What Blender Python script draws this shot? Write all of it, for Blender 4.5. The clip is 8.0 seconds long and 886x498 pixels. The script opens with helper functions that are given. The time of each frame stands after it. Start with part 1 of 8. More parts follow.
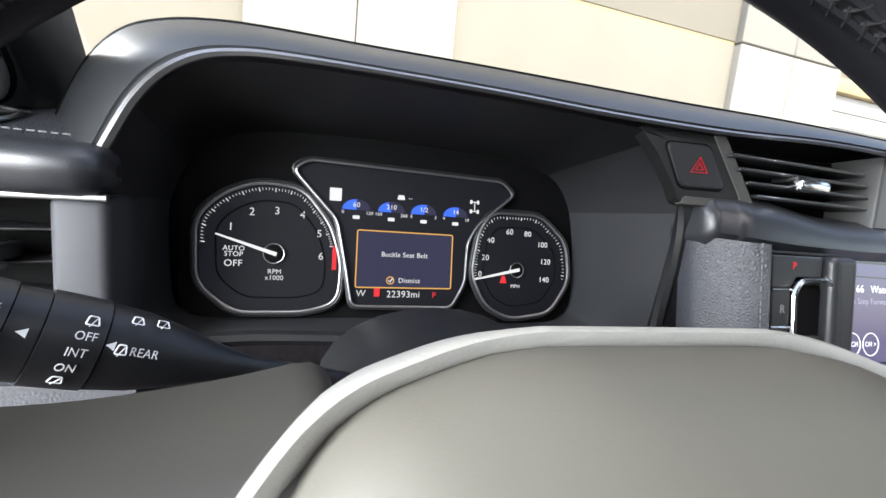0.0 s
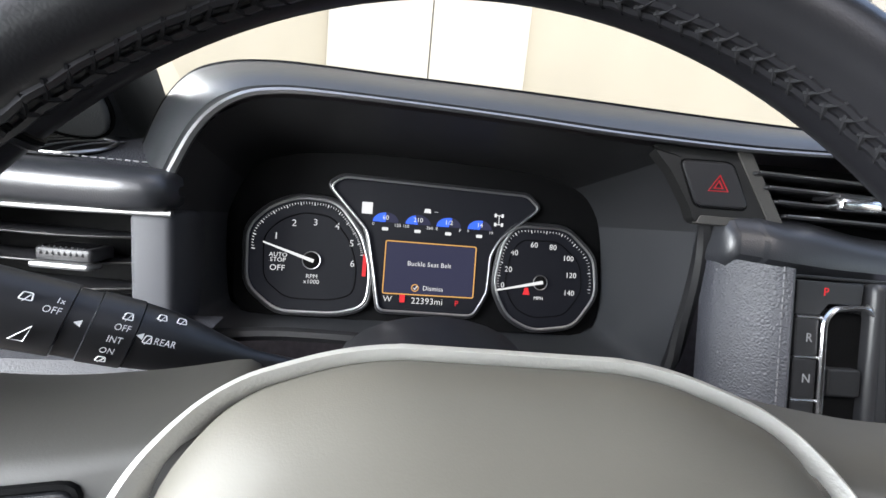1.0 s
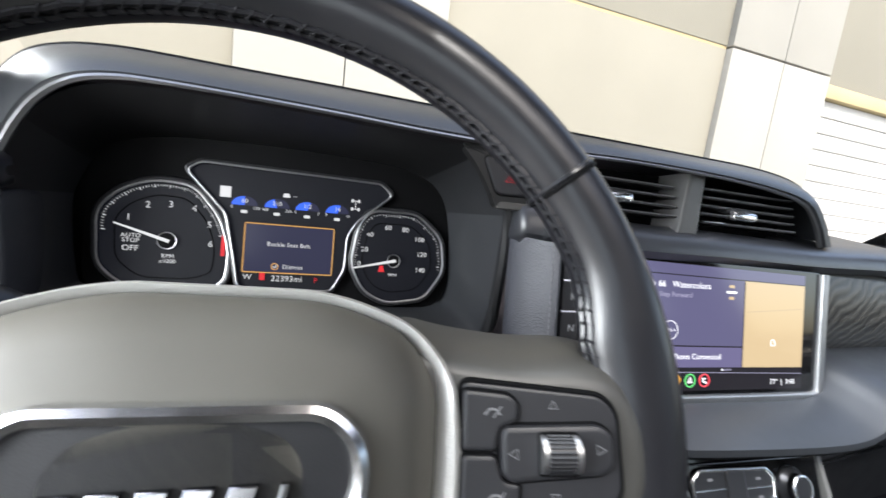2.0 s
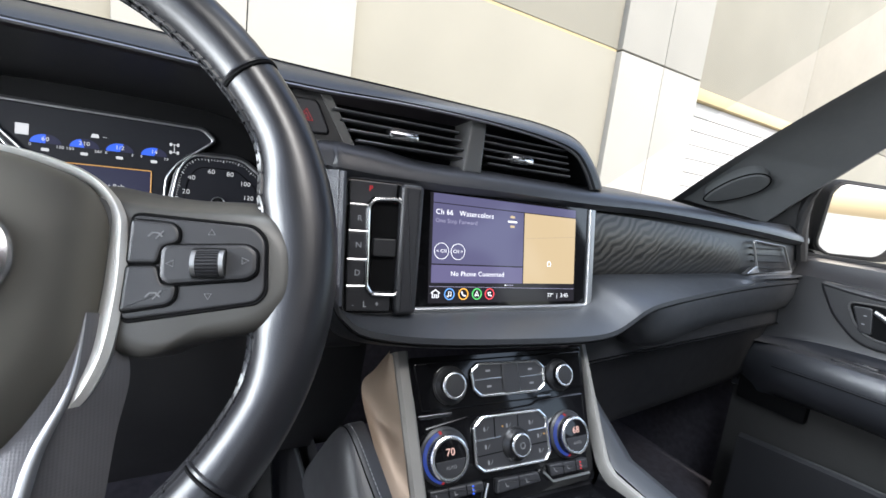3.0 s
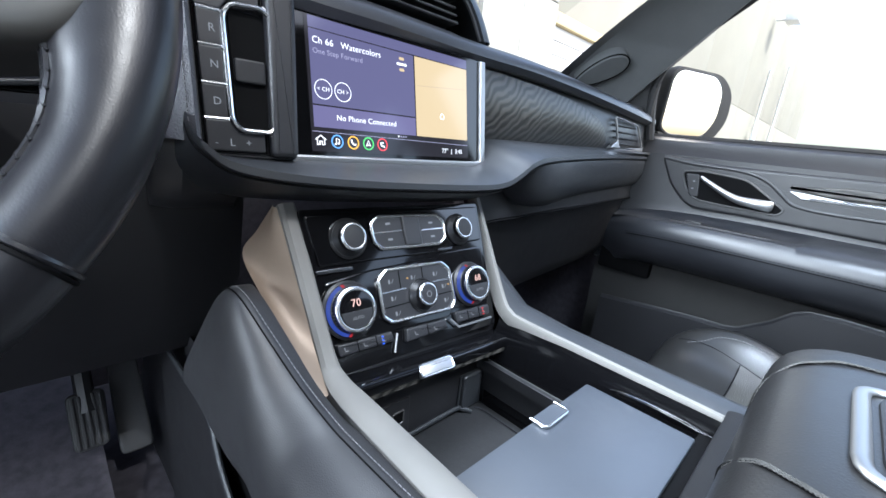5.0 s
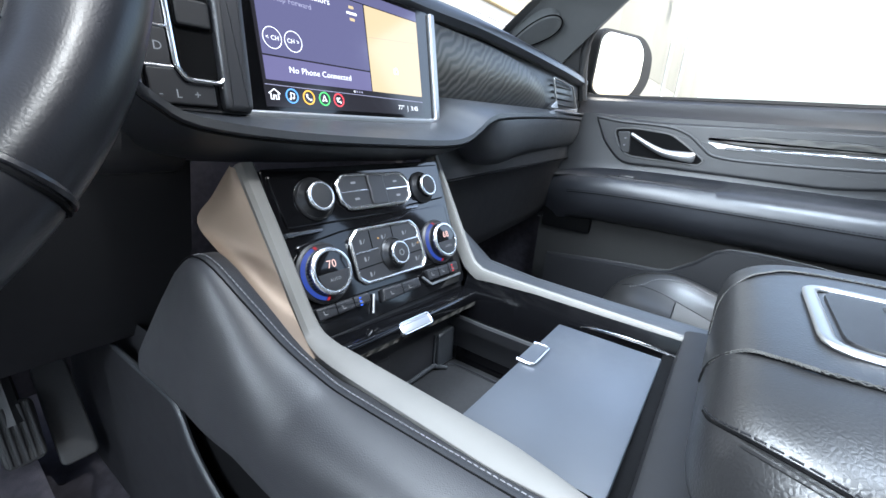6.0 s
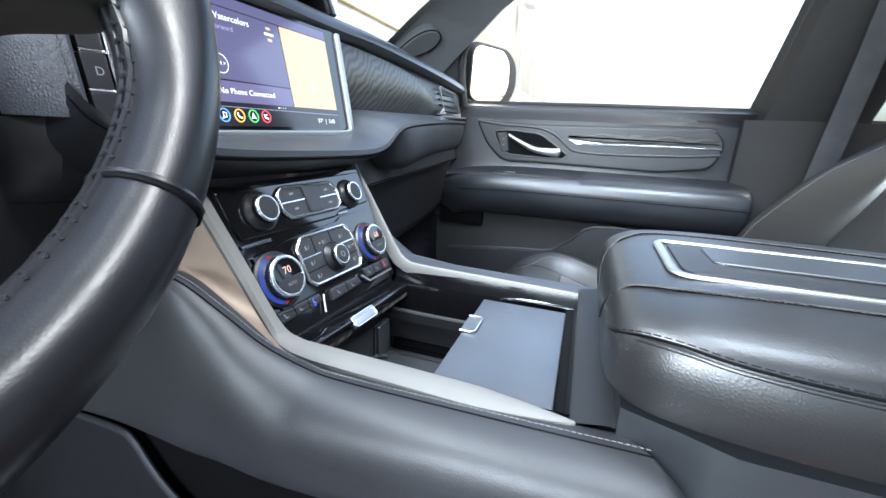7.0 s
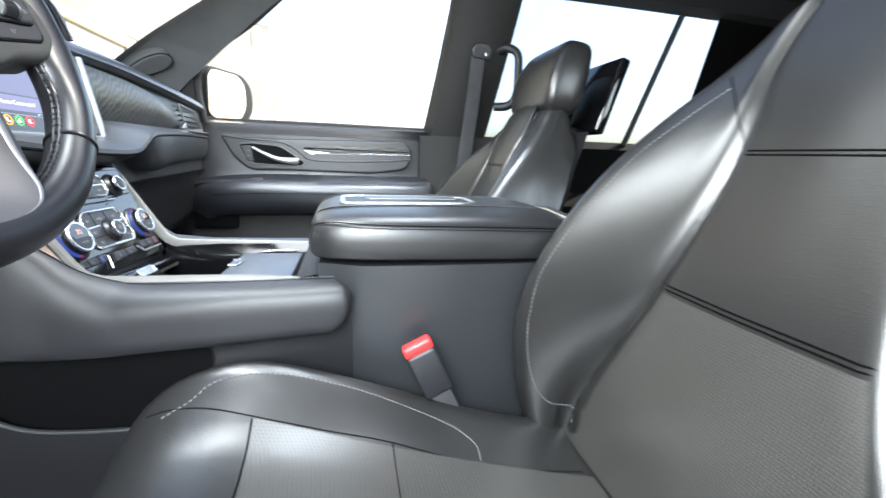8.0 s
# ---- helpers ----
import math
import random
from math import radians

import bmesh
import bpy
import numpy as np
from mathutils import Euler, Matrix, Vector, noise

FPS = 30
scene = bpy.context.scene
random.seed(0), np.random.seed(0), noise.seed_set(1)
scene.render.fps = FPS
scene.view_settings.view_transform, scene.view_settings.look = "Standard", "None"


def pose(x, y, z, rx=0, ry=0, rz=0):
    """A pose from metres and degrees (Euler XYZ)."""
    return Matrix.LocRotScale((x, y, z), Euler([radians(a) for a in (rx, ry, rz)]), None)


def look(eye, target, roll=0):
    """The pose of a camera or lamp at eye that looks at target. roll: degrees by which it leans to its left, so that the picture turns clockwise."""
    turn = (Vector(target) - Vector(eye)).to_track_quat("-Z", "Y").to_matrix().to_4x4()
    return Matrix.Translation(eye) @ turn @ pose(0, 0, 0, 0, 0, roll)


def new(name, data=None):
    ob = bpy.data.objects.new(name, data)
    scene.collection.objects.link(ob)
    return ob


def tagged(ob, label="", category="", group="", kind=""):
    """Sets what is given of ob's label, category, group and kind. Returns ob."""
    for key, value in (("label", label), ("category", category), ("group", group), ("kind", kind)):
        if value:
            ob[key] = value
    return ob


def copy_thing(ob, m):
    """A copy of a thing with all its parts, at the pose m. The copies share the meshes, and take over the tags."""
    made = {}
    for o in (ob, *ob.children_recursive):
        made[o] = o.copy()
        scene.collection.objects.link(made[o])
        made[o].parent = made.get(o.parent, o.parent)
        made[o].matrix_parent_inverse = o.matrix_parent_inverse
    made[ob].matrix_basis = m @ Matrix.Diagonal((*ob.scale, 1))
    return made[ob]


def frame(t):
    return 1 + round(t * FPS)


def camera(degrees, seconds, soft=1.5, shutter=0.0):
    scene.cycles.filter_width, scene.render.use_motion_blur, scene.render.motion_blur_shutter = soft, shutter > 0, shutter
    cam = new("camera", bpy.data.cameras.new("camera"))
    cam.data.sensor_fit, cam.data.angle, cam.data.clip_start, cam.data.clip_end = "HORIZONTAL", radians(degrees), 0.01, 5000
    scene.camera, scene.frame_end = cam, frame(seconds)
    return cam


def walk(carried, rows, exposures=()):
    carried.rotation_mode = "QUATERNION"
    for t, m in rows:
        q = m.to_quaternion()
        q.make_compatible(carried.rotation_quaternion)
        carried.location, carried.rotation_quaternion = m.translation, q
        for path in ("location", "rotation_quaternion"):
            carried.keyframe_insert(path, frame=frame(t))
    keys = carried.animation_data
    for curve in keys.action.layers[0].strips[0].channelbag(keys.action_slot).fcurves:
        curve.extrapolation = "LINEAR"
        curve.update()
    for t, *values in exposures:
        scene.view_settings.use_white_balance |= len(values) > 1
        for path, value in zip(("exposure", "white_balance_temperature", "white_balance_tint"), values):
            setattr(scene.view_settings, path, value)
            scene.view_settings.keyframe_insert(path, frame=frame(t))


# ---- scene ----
cam = camera(93.2, 8.0, 1.5, 0.18)
PATH = [
    (0, (-0.504, -0.121, 1.298), (0.121, 1.757, 1.011), 5.5),
    (0.5, (-0.468, -0.14, 1.308), (-0.123, 1.808, 1.016), 5.0),
    (1, (-0.466, -0.151, 1.313), (-0.171, 1.804, 1.008), 5.6),
    (1.5, (-0.459, -0.173, 1.322), (-0.086, 1.766, 1.008), 6.4),
    (2, (-0.407, -0.217, 1.319), (0.239, 1.651, 1.009), 7.1),
    (2.2, (-0.369, -0.247, 1.319), (0.359, 1.589, 1.0), 7.3),
    (3.3, (-0.309, -0.347, 1.263), (0.731, 1.336, 0.966), 6.9),
    (3.5, (-0.306, -0.353, 1.259), (0.772, 1.303, 0.949), 7.0),
    (4, (-0.305, -0.35, 1.248), (0.876, 1.222, 0.881), 6.9),
    (4.5, (-0.303, -0.332, 1.224), (0.991, 1.123, 0.767), 6.6),
    (5, (-0.306, -0.31, 1.179), (1.099, 1.004, 0.634), 6.3),
    (5.2, (-0.309, -0.306, 1.17), (1.13, 0.96, 0.599), 6.0),
    (6.3, (-0.344, -0.275, 1.15), (1.304, 0.676, 0.535), 4.0),
    (6.5, (-0.356, -0.269, 1.15), (1.344, 0.592, 0.541), 3.8),
    (7, (-0.409, -0.268, 1.157), (1.414, 0.324, 0.586), 2.7),
    (7.2, (-0.445, -0.278, 1.159), (1.424, 0.186, 0.617), 1.7),
    (7.5, (-0.528, -0.297, 1.165), (1.4, -0.126, 0.661), 2.0),
    (7.7, (-0.595, -0.328, 1.144), (1.35, -0.382, 0.683), 1.2),
    (8, (-0.727, -0.349, 1.13), (1.172, -0.801, 0.697), 2.1),
]
EXPO = [(0.0, 1.02, 6650, 9), (1.5, 1.0, 6620, 9), (2.0, 0.88, 6570, 9), (3.4, 0.82, 6330, 9), (4.4, 0.93, 6080, 8), (5.2, 1.13, 5950, 7), (6.5, 1.25, 6000, 6), (7.3, 1.27, 6100, 6), (8.0, 1.5, 6450, 6)]
walk(cam, [(t, look(eye, target, roll)) for t, eye, target, roll in PATH], EXPO)

# exposure and light ------------------------------------------------------
world = bpy.data.worlds.new("sky_world")
scene.world = world
world.use_nodes = True
wn = world.node_tree.nodes
sky = wn.new("ShaderNodeTexSky")
sky.sky_type = 'NISHITA'
sky.sun_disc = False
SUN_EL, SUN_AZ = 52.0, 178.0
sky.sun_elevation = radians(SUN_EL)
sky.sun_rotation = radians(SUN_AZ)
sky.air_density, sky.dust_density = 1.0, 4.0
wn["Background"].inputs["Strength"].default_value = 0.38
world.node_tree.links.new(sky.outputs[0], wn["Background"].inputs["Color"])
sun = new("sun", bpy.data.lights.new("sun", 'SUN'))
sun.data.energy, sun.data.angle, sun.data.color = 2.0, radians(0.6), (1.0, 0.95, 0.87)
az, el = radians(SUN_AZ), radians(SUN_EL)
toward = Vector((math.sin(az) * math.cos(el), math.cos(az) * math.cos(el), math.sin(el)))
sun.matrix_world = look(toward * 40 + Vector((0, 0, 1)), (0, 0, 1))


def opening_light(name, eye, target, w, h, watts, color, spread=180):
    """An added area lamp that stands in for daylight at an opening of the car body."""
    o = new(name, bpy.data.lights.new(name, 'AREA'))
    o.data.shape, o.data.size, o.data.size_y, o.data.energy, o.data.color = 'RECTANGLE', w, h, watts, color
    o.data.spread = radians(spread)
    o.matrix_world = look(eye, target)


opening_light("door_opening_light", (-1.0, 0.06, 1.40), (0.2, 0.08, 1.0), 0.9, 0.44, 27, (0.91, 0.955, 1.0))
opening_light("windscreen_light", (-0.12, -0.01, 1.655), (0.34, -0.52, 0.85), 0.62, 0.20, 4.7, (0.90, 0.95, 1.0), 105)
opening_light("rear_window_light", (-0.98, -1.30, 1.45), (-0.1, -0.2, 1.15), 0.9, 0.45, 5.5, (0.90, 0.95, 1.0))
# Unseen fill lamp under an added roof pane, aimed at the passenger seat.
opening_light("roof_fill_light", (0.16, -0.50, 1.775), (0.40, -0.26, 0.85), 0.40, 0.40, 5.0, (0.82, 0.90, 1.0), 80)


# materials ---------------------------------------------------------------
def base_mat(name):
    m = bpy.data.materials.new(name)
    m.use_nodes = True
    nt = m.node_tree
    return m, nt, nt.nodes["Principled BSDF"]


def surface(name, color, rough=0.5, metal=0.0, vary=0.15, vscale=6.0, grain=0.0, gscale=400.0, kind="noise", coat=0.0, spec=0.5, rvary=0.1):
    """A painted, moulded, leather or metal surface: colour and gloss vary at a large and a small scale, with fine relief."""
    m, nt, b = base_mat(name)
    n, l = nt.nodes, nt.links
    tc = n.new("ShaderNodeTexCoord")
    big = n.new("ShaderNodeTexNoise")
    big.inputs["Scale"].default_value, big.inputs["Detail"].default_value = vscale, 6.0
    l.new(tc.outputs["Object"], big.inputs["Vector"])
    ramp = n.new("ShaderNodeValToRGB")
    lo = [c * (1 - vary) for c in color]
    hi = [min(1.0, c * (1 + vary)) for c in color]
    ramp.color_ramp.elements[0].position, ramp.color_ramp.elements[1].position = 0.3, 0.7
    ramp.color_ramp.elements[0].color, ramp.color_ramp.elements[1].color = (*lo, 1), (*hi, 1)
    l.new(big.outputs["Fac"], ramp.inputs["Fac"])
    l.new(ramp.outputs["Color"], b.inputs["Base Color"])
    b.inputs["Metallic"].default_value = metal
    b.inputs["Specular IOR Level"].default_value = spec
    b.inputs["Coat Weight"].default_value = coat
    b.inputs["Coat Roughness"].default_value = 0.08
    mr = n.new("ShaderNodeMapRange")
    mr.inputs["To Min"].default_value, mr.inputs["To Max"].default_value = max(0.02, rough * (1 - rvary)), min(1.0, rough * (1 + rvary))
    fine = n.new("ShaderNodeTexNoise")
    fine.inputs["Scale"].default_value, fine.inputs["Detail"].default_value = vscale * 9, 4.0
    l.new(tc.outputs["Object"], fine.inputs["Vector"])
    l.new(fine.outputs["Fac"], mr.inputs["Value"])
    l.new(mr.outputs["Result"], b.inputs["Roughness"])
    if grain:
        if kind == "leather":
            g = n.new("ShaderNodeTexVoronoi")
            g.feature = 'DISTANCE_TO_EDGE'
            out = "Distance"
        else:
            g = n.new("ShaderNodeTexNoise")
            out = "Fac"
        g.inputs["Scale"].default_value = gscale
        l.new(tc.outputs["Object"], g.inputs["Vector"])
        bump = n.new("ShaderNodeBump")
        bump.inputs["Strength"].default_value, bump.inputs["Distance"].default_value = grain, 0.0006
        l.new(g.outputs[out], bump.inputs["Height"])
        l.new(bump.outputs["Normal"], b.inputs["Normal"])
    return m


def glow(name, color, strength=1.0, rough=0.4):
    m, nt, b = base_mat(name)
    b.inputs["Base Color"].default_value = (0.004, 0.004, 0.005, 1)
    b.inputs["Specular IOR Level"].default_value = 0.5 if rough < 0.2 else 0.15
    b.inputs["Roughness"].default_value = rough
    b.inputs["Emission Color"].default_value = (*color, 1)
    b.inputs["Emission Strength"].default_value = strength
    return m


def perforated(name, color, rough):
    """Leather with rows of small punched holes."""
    m = surface(name, color, rough, 0, 0.12, 8.0, spec=0.9)
    nt = m.node_tree
    n, l = nt.nodes, nt.links
    b = n["Principled BSDF"]
    tc, sp = n.new("ShaderNodeTexCoord"), n.new("ShaderNodeSeparateXYZ")
    l.new(tc.outputs["Object"], sp.inputs[0])

    def math_(op, a, c=None):
        k = n.new("ShaderNodeMath")
        k.operation = op
        for i, v in enumerate((a, c)):
            if v is None:
                continue
            if isinstance(v, float):
                k.inputs[i].default_value = v
            else:
                l.new(v, k.inputs[i])
        return k.outputs[0]

    run = math_('SUBTRACT', sp.outputs["Y"], sp.outputs["Z"])
    wave = [math_('COSINE', math_('MULTIPLY', v, 2 * math.pi / 0.0036)) for v in (sp.outputs["X"], run)]
    hole = math_('MULTIPLY', math_('ADD', *wave), 0.5)
    mr = n.new("ShaderNodeMapRange")
    mr.interpolation_type = 'SMOOTHSTEP'
    mr.inputs["From Min"].default_value, mr.inputs["From Max"].default_value = 0.45, 0.75
    mr.inputs["To Min"].default_value, mr.inputs["To Max"].default_value = 1.0, 0.0
    l.new(hole, mr.inputs["Value"])
    ramp = b.inputs["Base Color"].links[0].from_socket
    mix = n.new("ShaderNodeMix")
    mix.data_type = 'RGBA'
    l.new(mr.outputs["Result"], mix.inputs[0])
    mix.inputs[6].default_value = (0.004, 0.004, 0.004, 1)
    l.new(ramp, mix.inputs[7])
    l.new(mix.outputs[2], b.inputs["Base Color"])
    bump = n.new("ShaderNodeBump")
    bump.inputs["Strength"].default_value, bump.inputs["Distance"].default_value = 0.5, 0.0009
    l.new(mr.outputs["Result"], bump.inputs["Height"])
    l.new(bump.outputs["Normal"], b.inputs["Normal"])
    return m


def wood_mat(name):
    """Open-pore dark wood: stretched, bent growth rings."""
    m, nt, b = base_mat(name)
    n, l = nt.nodes, nt.links
    tc = n.new("ShaderNodeTexCoord")
    mp = n.new("ShaderNodeMapping")
    mp.inputs["Scale"].default_value = (15.0, 8.0, 15.0)
    mp.inputs["Rotation"].default_value = (0, radians(38), 0)
    l.new(tc.outputs["Object"], mp.inputs["Vector"])
    wv = n.new("ShaderNodeTexWave")
    wv.wave_type, wv.bands_direction = 'BANDS', 'Z'
    wv.inputs["Scale"].default_value, wv.inputs["Distortion"].default_value = 1.7, 9.0
    wv.inputs["Detail"].default_value, wv.inputs["Detail Scale"].default_value = 2.0, 0.8
    l.new(mp.outputs["Vector"], wv.inputs["Vector"])
    fine = n.new("ShaderNodeTexNoise")
    fine.inputs["Scale"].default_value = 40.0
    l.new(mp.outputs["Vector"], fine.inputs["Vector"])
    ramp = n.new("ShaderNodeValToRGB")
    ramp.color_ramp.elements[0].color, ramp.color_ramp.elements[1].color = (0.011, 0.0105, 0.0095, 1), (0.050, 0.047, 0.042, 1)
    ramp.color_ramp.elements[0].position, ramp.color_ramp.elements[1].position = 0.15, 0.85
    mix = n.new("ShaderNodeMath")
    mix.operation = 'MULTIPLY_ADD'
    mix.inputs[1].default_value, mix.inputs[2].default_value = 0.25, -0.12
    l.new(fine.outputs["Fac"], mix.inputs[0])
    add = n.new("ShaderNodeMath")
    l.new(wv.outputs["Fac"], add.inputs[0])
    l.new(mix.outputs[0], add.inputs[1])
    l.new(add.outputs[0], ramp.inputs["Fac"])
    l.new(ramp.outputs["Color"], b.inputs["Base Color"])
    b.inputs["Roughness"].default_value = 0.42
    bump = n.new("ShaderNodeBump")
    bump.inputs["Strength"].default_value, bump.inputs["Distance"].default_value = 0.25, 0.001
    l.new(add.outputs[0], bump.inputs["Height"])
    l.new(bump.outputs["Normal"], b.inputs["Normal"])
    return m


def glass_mat(name, tint=(1, 1, 1), gloss=0.06):
    """Thin window glass: clear, with a faint mirror that grows at a grazing angle."""
    m, nt, b = base_mat(name)
    n, l = nt.nodes, nt.links
    n.remove(b)
    tr, gl, mx, fr = n.new("ShaderNodeBsdfTransparent"), n.new("ShaderNodeBsdfGlossy"), n.new("ShaderNodeMixShader"), n.new("ShaderNodeLayerWeight")
    tr.inputs["Color"].default_value = (*tint, 1)
    gl.inputs["Roughness"].default_value = 0.01
    pw, ml = n.new("ShaderNodeMath"), n.new("ShaderNodeMath")
    pw.operation, ml.operation = 'POWER', 'MULTIPLY_ADD'
    pw.inputs[1].default_value, ml.inputs[1].default_value, ml.inputs[2].default_value = 5.0, 0.25, 0.012
    l.new(fr.outputs["Facing"], pw.inputs[0])
    l.new(pw.outputs[0], ml.inputs[0])
    l.new(ml.outputs[0], mx.inputs[0])
    l.new(tr.outputs[0], mx.inputs[1])
    l.new(gl.outputs[0], mx.inputs[2])
    l.new(mx.outputs[0], n["Material Output"].inputs["Surface"])
    return m


DASH = surface("dash_soft_touch", (0.0185, 0.0200, 0.0225), 0.38, 0, 0.12, 5, 0.2, 1400, spec=0.65)
DASH2 = surface("dash_lower_plastic", (0.0080, 0.0080, 0.0092), 0.5, 0, 0.15, 5, 0.2, 1400, spec=0.4)
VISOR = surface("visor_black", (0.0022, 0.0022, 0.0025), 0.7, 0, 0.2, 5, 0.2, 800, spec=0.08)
GREYTRIM = surface("grey_moulded_trim", (0.075, 0.074, 0.074), 0.38, 0.2, 0.08, 5, 0.1, 1600)
LEATHER = surface("black_leather", (0.0185, 0.0195, 0.0230), 0.36, 0, 0.15, 7, 0.22, 620, "leather", spec=0.65)
LEATHER_GRAIN = surface("grained_grey_leather", (0.037, 0.038, 0.046), 0.50, 0, 0.15, 9, 1.1, 400, "leather", spec=0.6)
KNEE = surface("grey_knee_leather", (0.019, 0.0195, 0.0235), 0.62, 0, 0.15, 9, 0.5, 420, "leather", spec=0.3)
SEAT = surface("seat_leather", (0.0155, 0.0152, 0.0150), 0.32, 0, 0.18, 6, 0.3, 420, "leather", spec=0.75)
PERF = perforated("perforated_leather", (0.046, 0.0445, 0.0405), 0.34)
RIM = surface("wheel_leather", (0.0105, 0.0105, 0.0125), 0.32, 0, 0.25, 12, 0.08, 700, "leather", spec=0.52, rvary=0.2)
HUB = surface("hub_cover", (0.095, 0.089, 0.075), 0.56, 0, 0.1, 8, 0.05, 2200, spec=0.3)
THREAD = surface("grey_thread", (0.14, 0.14, 0.145), 0.8, 0, 0.2, 60, spec=0.15)
DARKTHREAD = surface("dark_thread", (0.013, 0.013, 0.0145), 0.8, 0, 0.2, 60, spec=0.1)
CHROME = surface("chrome", (0.80, 0.80, 0.81), 0.20, 1.0, 0.03, 9, rvary=0.3)
SILVER = surface("spoke_silver", (0.52, 0.515, 0.49), 0.42, 0.5, 0.06, 9, 0.35, 900)
HOODTRIM = surface("hood_trim_silver", (0.26, 0.26, 0.265), 0.40, 1.0, 0.08, 9, 0.05, 1800)
SATIN = surface("satin_silver", (0.38, 0.38, 0.385), 0.40, 1.0, 0.06, 9, 0.06, 1500)
DARKCHROME = surface("dark_chrome", (0.25, 0.25, 0.26), 0.2, 1.0, 0.05, 9)
TRAYGLOSS = surface("piano_black_side", (0.003, 0.003, 0.0035), 0.10, 0, 0.1, 9, rvary=0.5, spec=0.18)
GLOSS = surface("piano_black", (0.003, 0.003, 0.0035), 0.06, 0, 0.1, 9, rvary=0.5, coat=0.25)
RUBBER = surface("black_rubber", (0.009, 0.009, 0.010), 0.7, 0, 0.2, 20, 0.3, 500)
BUTTON = surface("button_plastic", (0.014, 0.014, 0.016), 0.42, 0, 0.1, 20)
KEYGREY = surface("wheel_key_plastic", (0.0135, 0.0135, 0.0155), 0.45, 0, 0.08, 20)
CARPET = surface("dark_carpet", (0.024, 0.021, 0.027), 0.95, 0, 0.4, 60, 1.0, 700)
HEADLINER = surface("black_headliner", (0.008, 0.008, 0.009), 0.95, 0, 0.08, 10, 0.4, 900)
PILLAR = surface("pillar_fabric", (0.085, 0.089, 0.092), 0.85, 0, 0.1, 10, 0.4, 900)
BPILLAR = surface("matt_pillar_trim", (0.014, 0.0135, 0.013), 0.65, 0, 0.12, 5, 0.2, 1400, spec=0.25)
FLANK = surface("matt_leatherette", (0.016, 0.016, 0.018), 0.50, 0, 0.12, 7, 0.3, 700, "leather", spec=0.55)
# One grey surround in three tones: lit, shaded and half shaded between.
TUBLIT = surface("surround_grey_lit", (0.026, 0.027, 0.030), 0.36, 0, 0.2, 5, 0.1, 1500, spec=0.6)
TUBSHADED = surface("surround_grey_shaded", (0.0095, 0.0095, 0.0102), 0.40, 0, 0.2, 5, 0.1, 1500, spec=0.35)
TUBHALF = surface("surround_grey_half_shade", (0.015, 0.0154, 0.017), 0.38, 0, 0.2, 5, 0.1, 1500, spec=0.45)
POSTGREY = surface("grey_vent_post", (0.048, 0.049, 0.055), 0.6, 0, 0.1, 5, 0.1, 1600, spec=0.3)
HAZPANEL = surface("dark_switch_panel", (0.009, 0.009, 0.009), 0.42, 0.1, 0.08, 5, 0.1, 1600)
HAZLIT = surface("lit_edge_grey", (0.055, 0.053, 0.050), 0.45, 0.1, 0.08, 5, 0.1, 1600)
DOORGREY = surface("door_soft_touch", (0.0115, 0.0115, 0.0132), 0.44, 0, 0.12, 5, 0.2, 1400, spec=0.65)
STITCHGREY = surface("mid_grey_thread", (0.055, 0.054, 0.052), 0.8, 0, 0.2, 60, spec=0.1)
ARMLEATHER = surface("armrest_leather", (0.0105, 0.0103, 0.0108), 0.38, 0, 0.15, 7, 0.30, 420, "leather", spec=0.65)
SPOKEDARK = surface("dark_spoke_cover", (0.037, 0.0355, 0.032), 0.45, 0, 0.1, 8, 0.05, 2200, spec=0.6)
CHEEK = surface("satin_tan_panel", (0.185, 0.140, 0.105), 0.55, 0.4, 0.06, 9, 0.05, 1800)
RAIL = surface("brushed_champagne_rail", (0.125, 0.120, 0.112), 0.60, 0.0, 0.08, 9, 0.12, 2400, spec=0.3)
KNOBBASE = surface("dark_knob_base", (0.030, 0.030, 0.032), 0.30, 0.6, 0.08, 20)
PADDARK = surface("padded_leatherette", (0.0150, 0.0163, 0.0190), 0.44, 0, 0.12, 7, 0.2, 900, spec=0.65)
KNOBRING = surface("knob_ring_chrome", (0.85, 0.85, 0.86), 0.26, 1.0, 0.03, 9)
NUMGLOW = glow("warm_number_light", (1.0, 0.62, 0.55), 0.65)
REDDIM = glow("dim_red_mark", (0.8, 0.04, 0.06), 0.3)
LID = surface("tray_lid_plastic", (0.040, 0.045, 0.055), 0.40, 0, 0.08, 14, 0.08, 1600)
WEB = surface("belt_webbing", (0.030, 0.030, 0.033), 0.8, 0, 0.2, 30, 0.5, 1000)
RED = surface("red_plastic", (0.75, 0.03, 0.03), 0.35, 0, 0.05, 20)
WOOD = wood_mat("open_pore_wood")
GLASS = glass_mat("window_glass", (0.82, 0.84, 0.83))
ADDEDGLASS = glass_mat("added_roof_glass", (0.38, 0.40, 0.43))
TINT = glass_mat("rear_window_glass", (0.34, 0.385, 0.42))
MIRROR = surface("mirror_silver", (0.9, 0.9, 0.9), 0.02, 1.0, 0.0)
PAINT = surface("body_paint_blue_black", (0.015, 0.018, 0.03), 0.15, 0.3, 0.05, 5, coat=1.0)
FILM = glass_mat("clear_plastic_sheet", (0.85, 0.87, 0.9))
W_GLOW = glow("white_marking", (0.95, 0.96, 1.0), 0.5)
DIMW = glow("dim_white_marking", (0.75, 0.78, 0.85), 0.22)
R_GLOW = glow("red_marking", (0.9, 0.04, 0.05), 0.5)
B_GLOW = glow("blue_ring_light", (0.06, 0.12, 0.62), 0.27)
B_LITE = glow("blue_gauge_light", (0.04, 0.14, 0.95), 0.7)
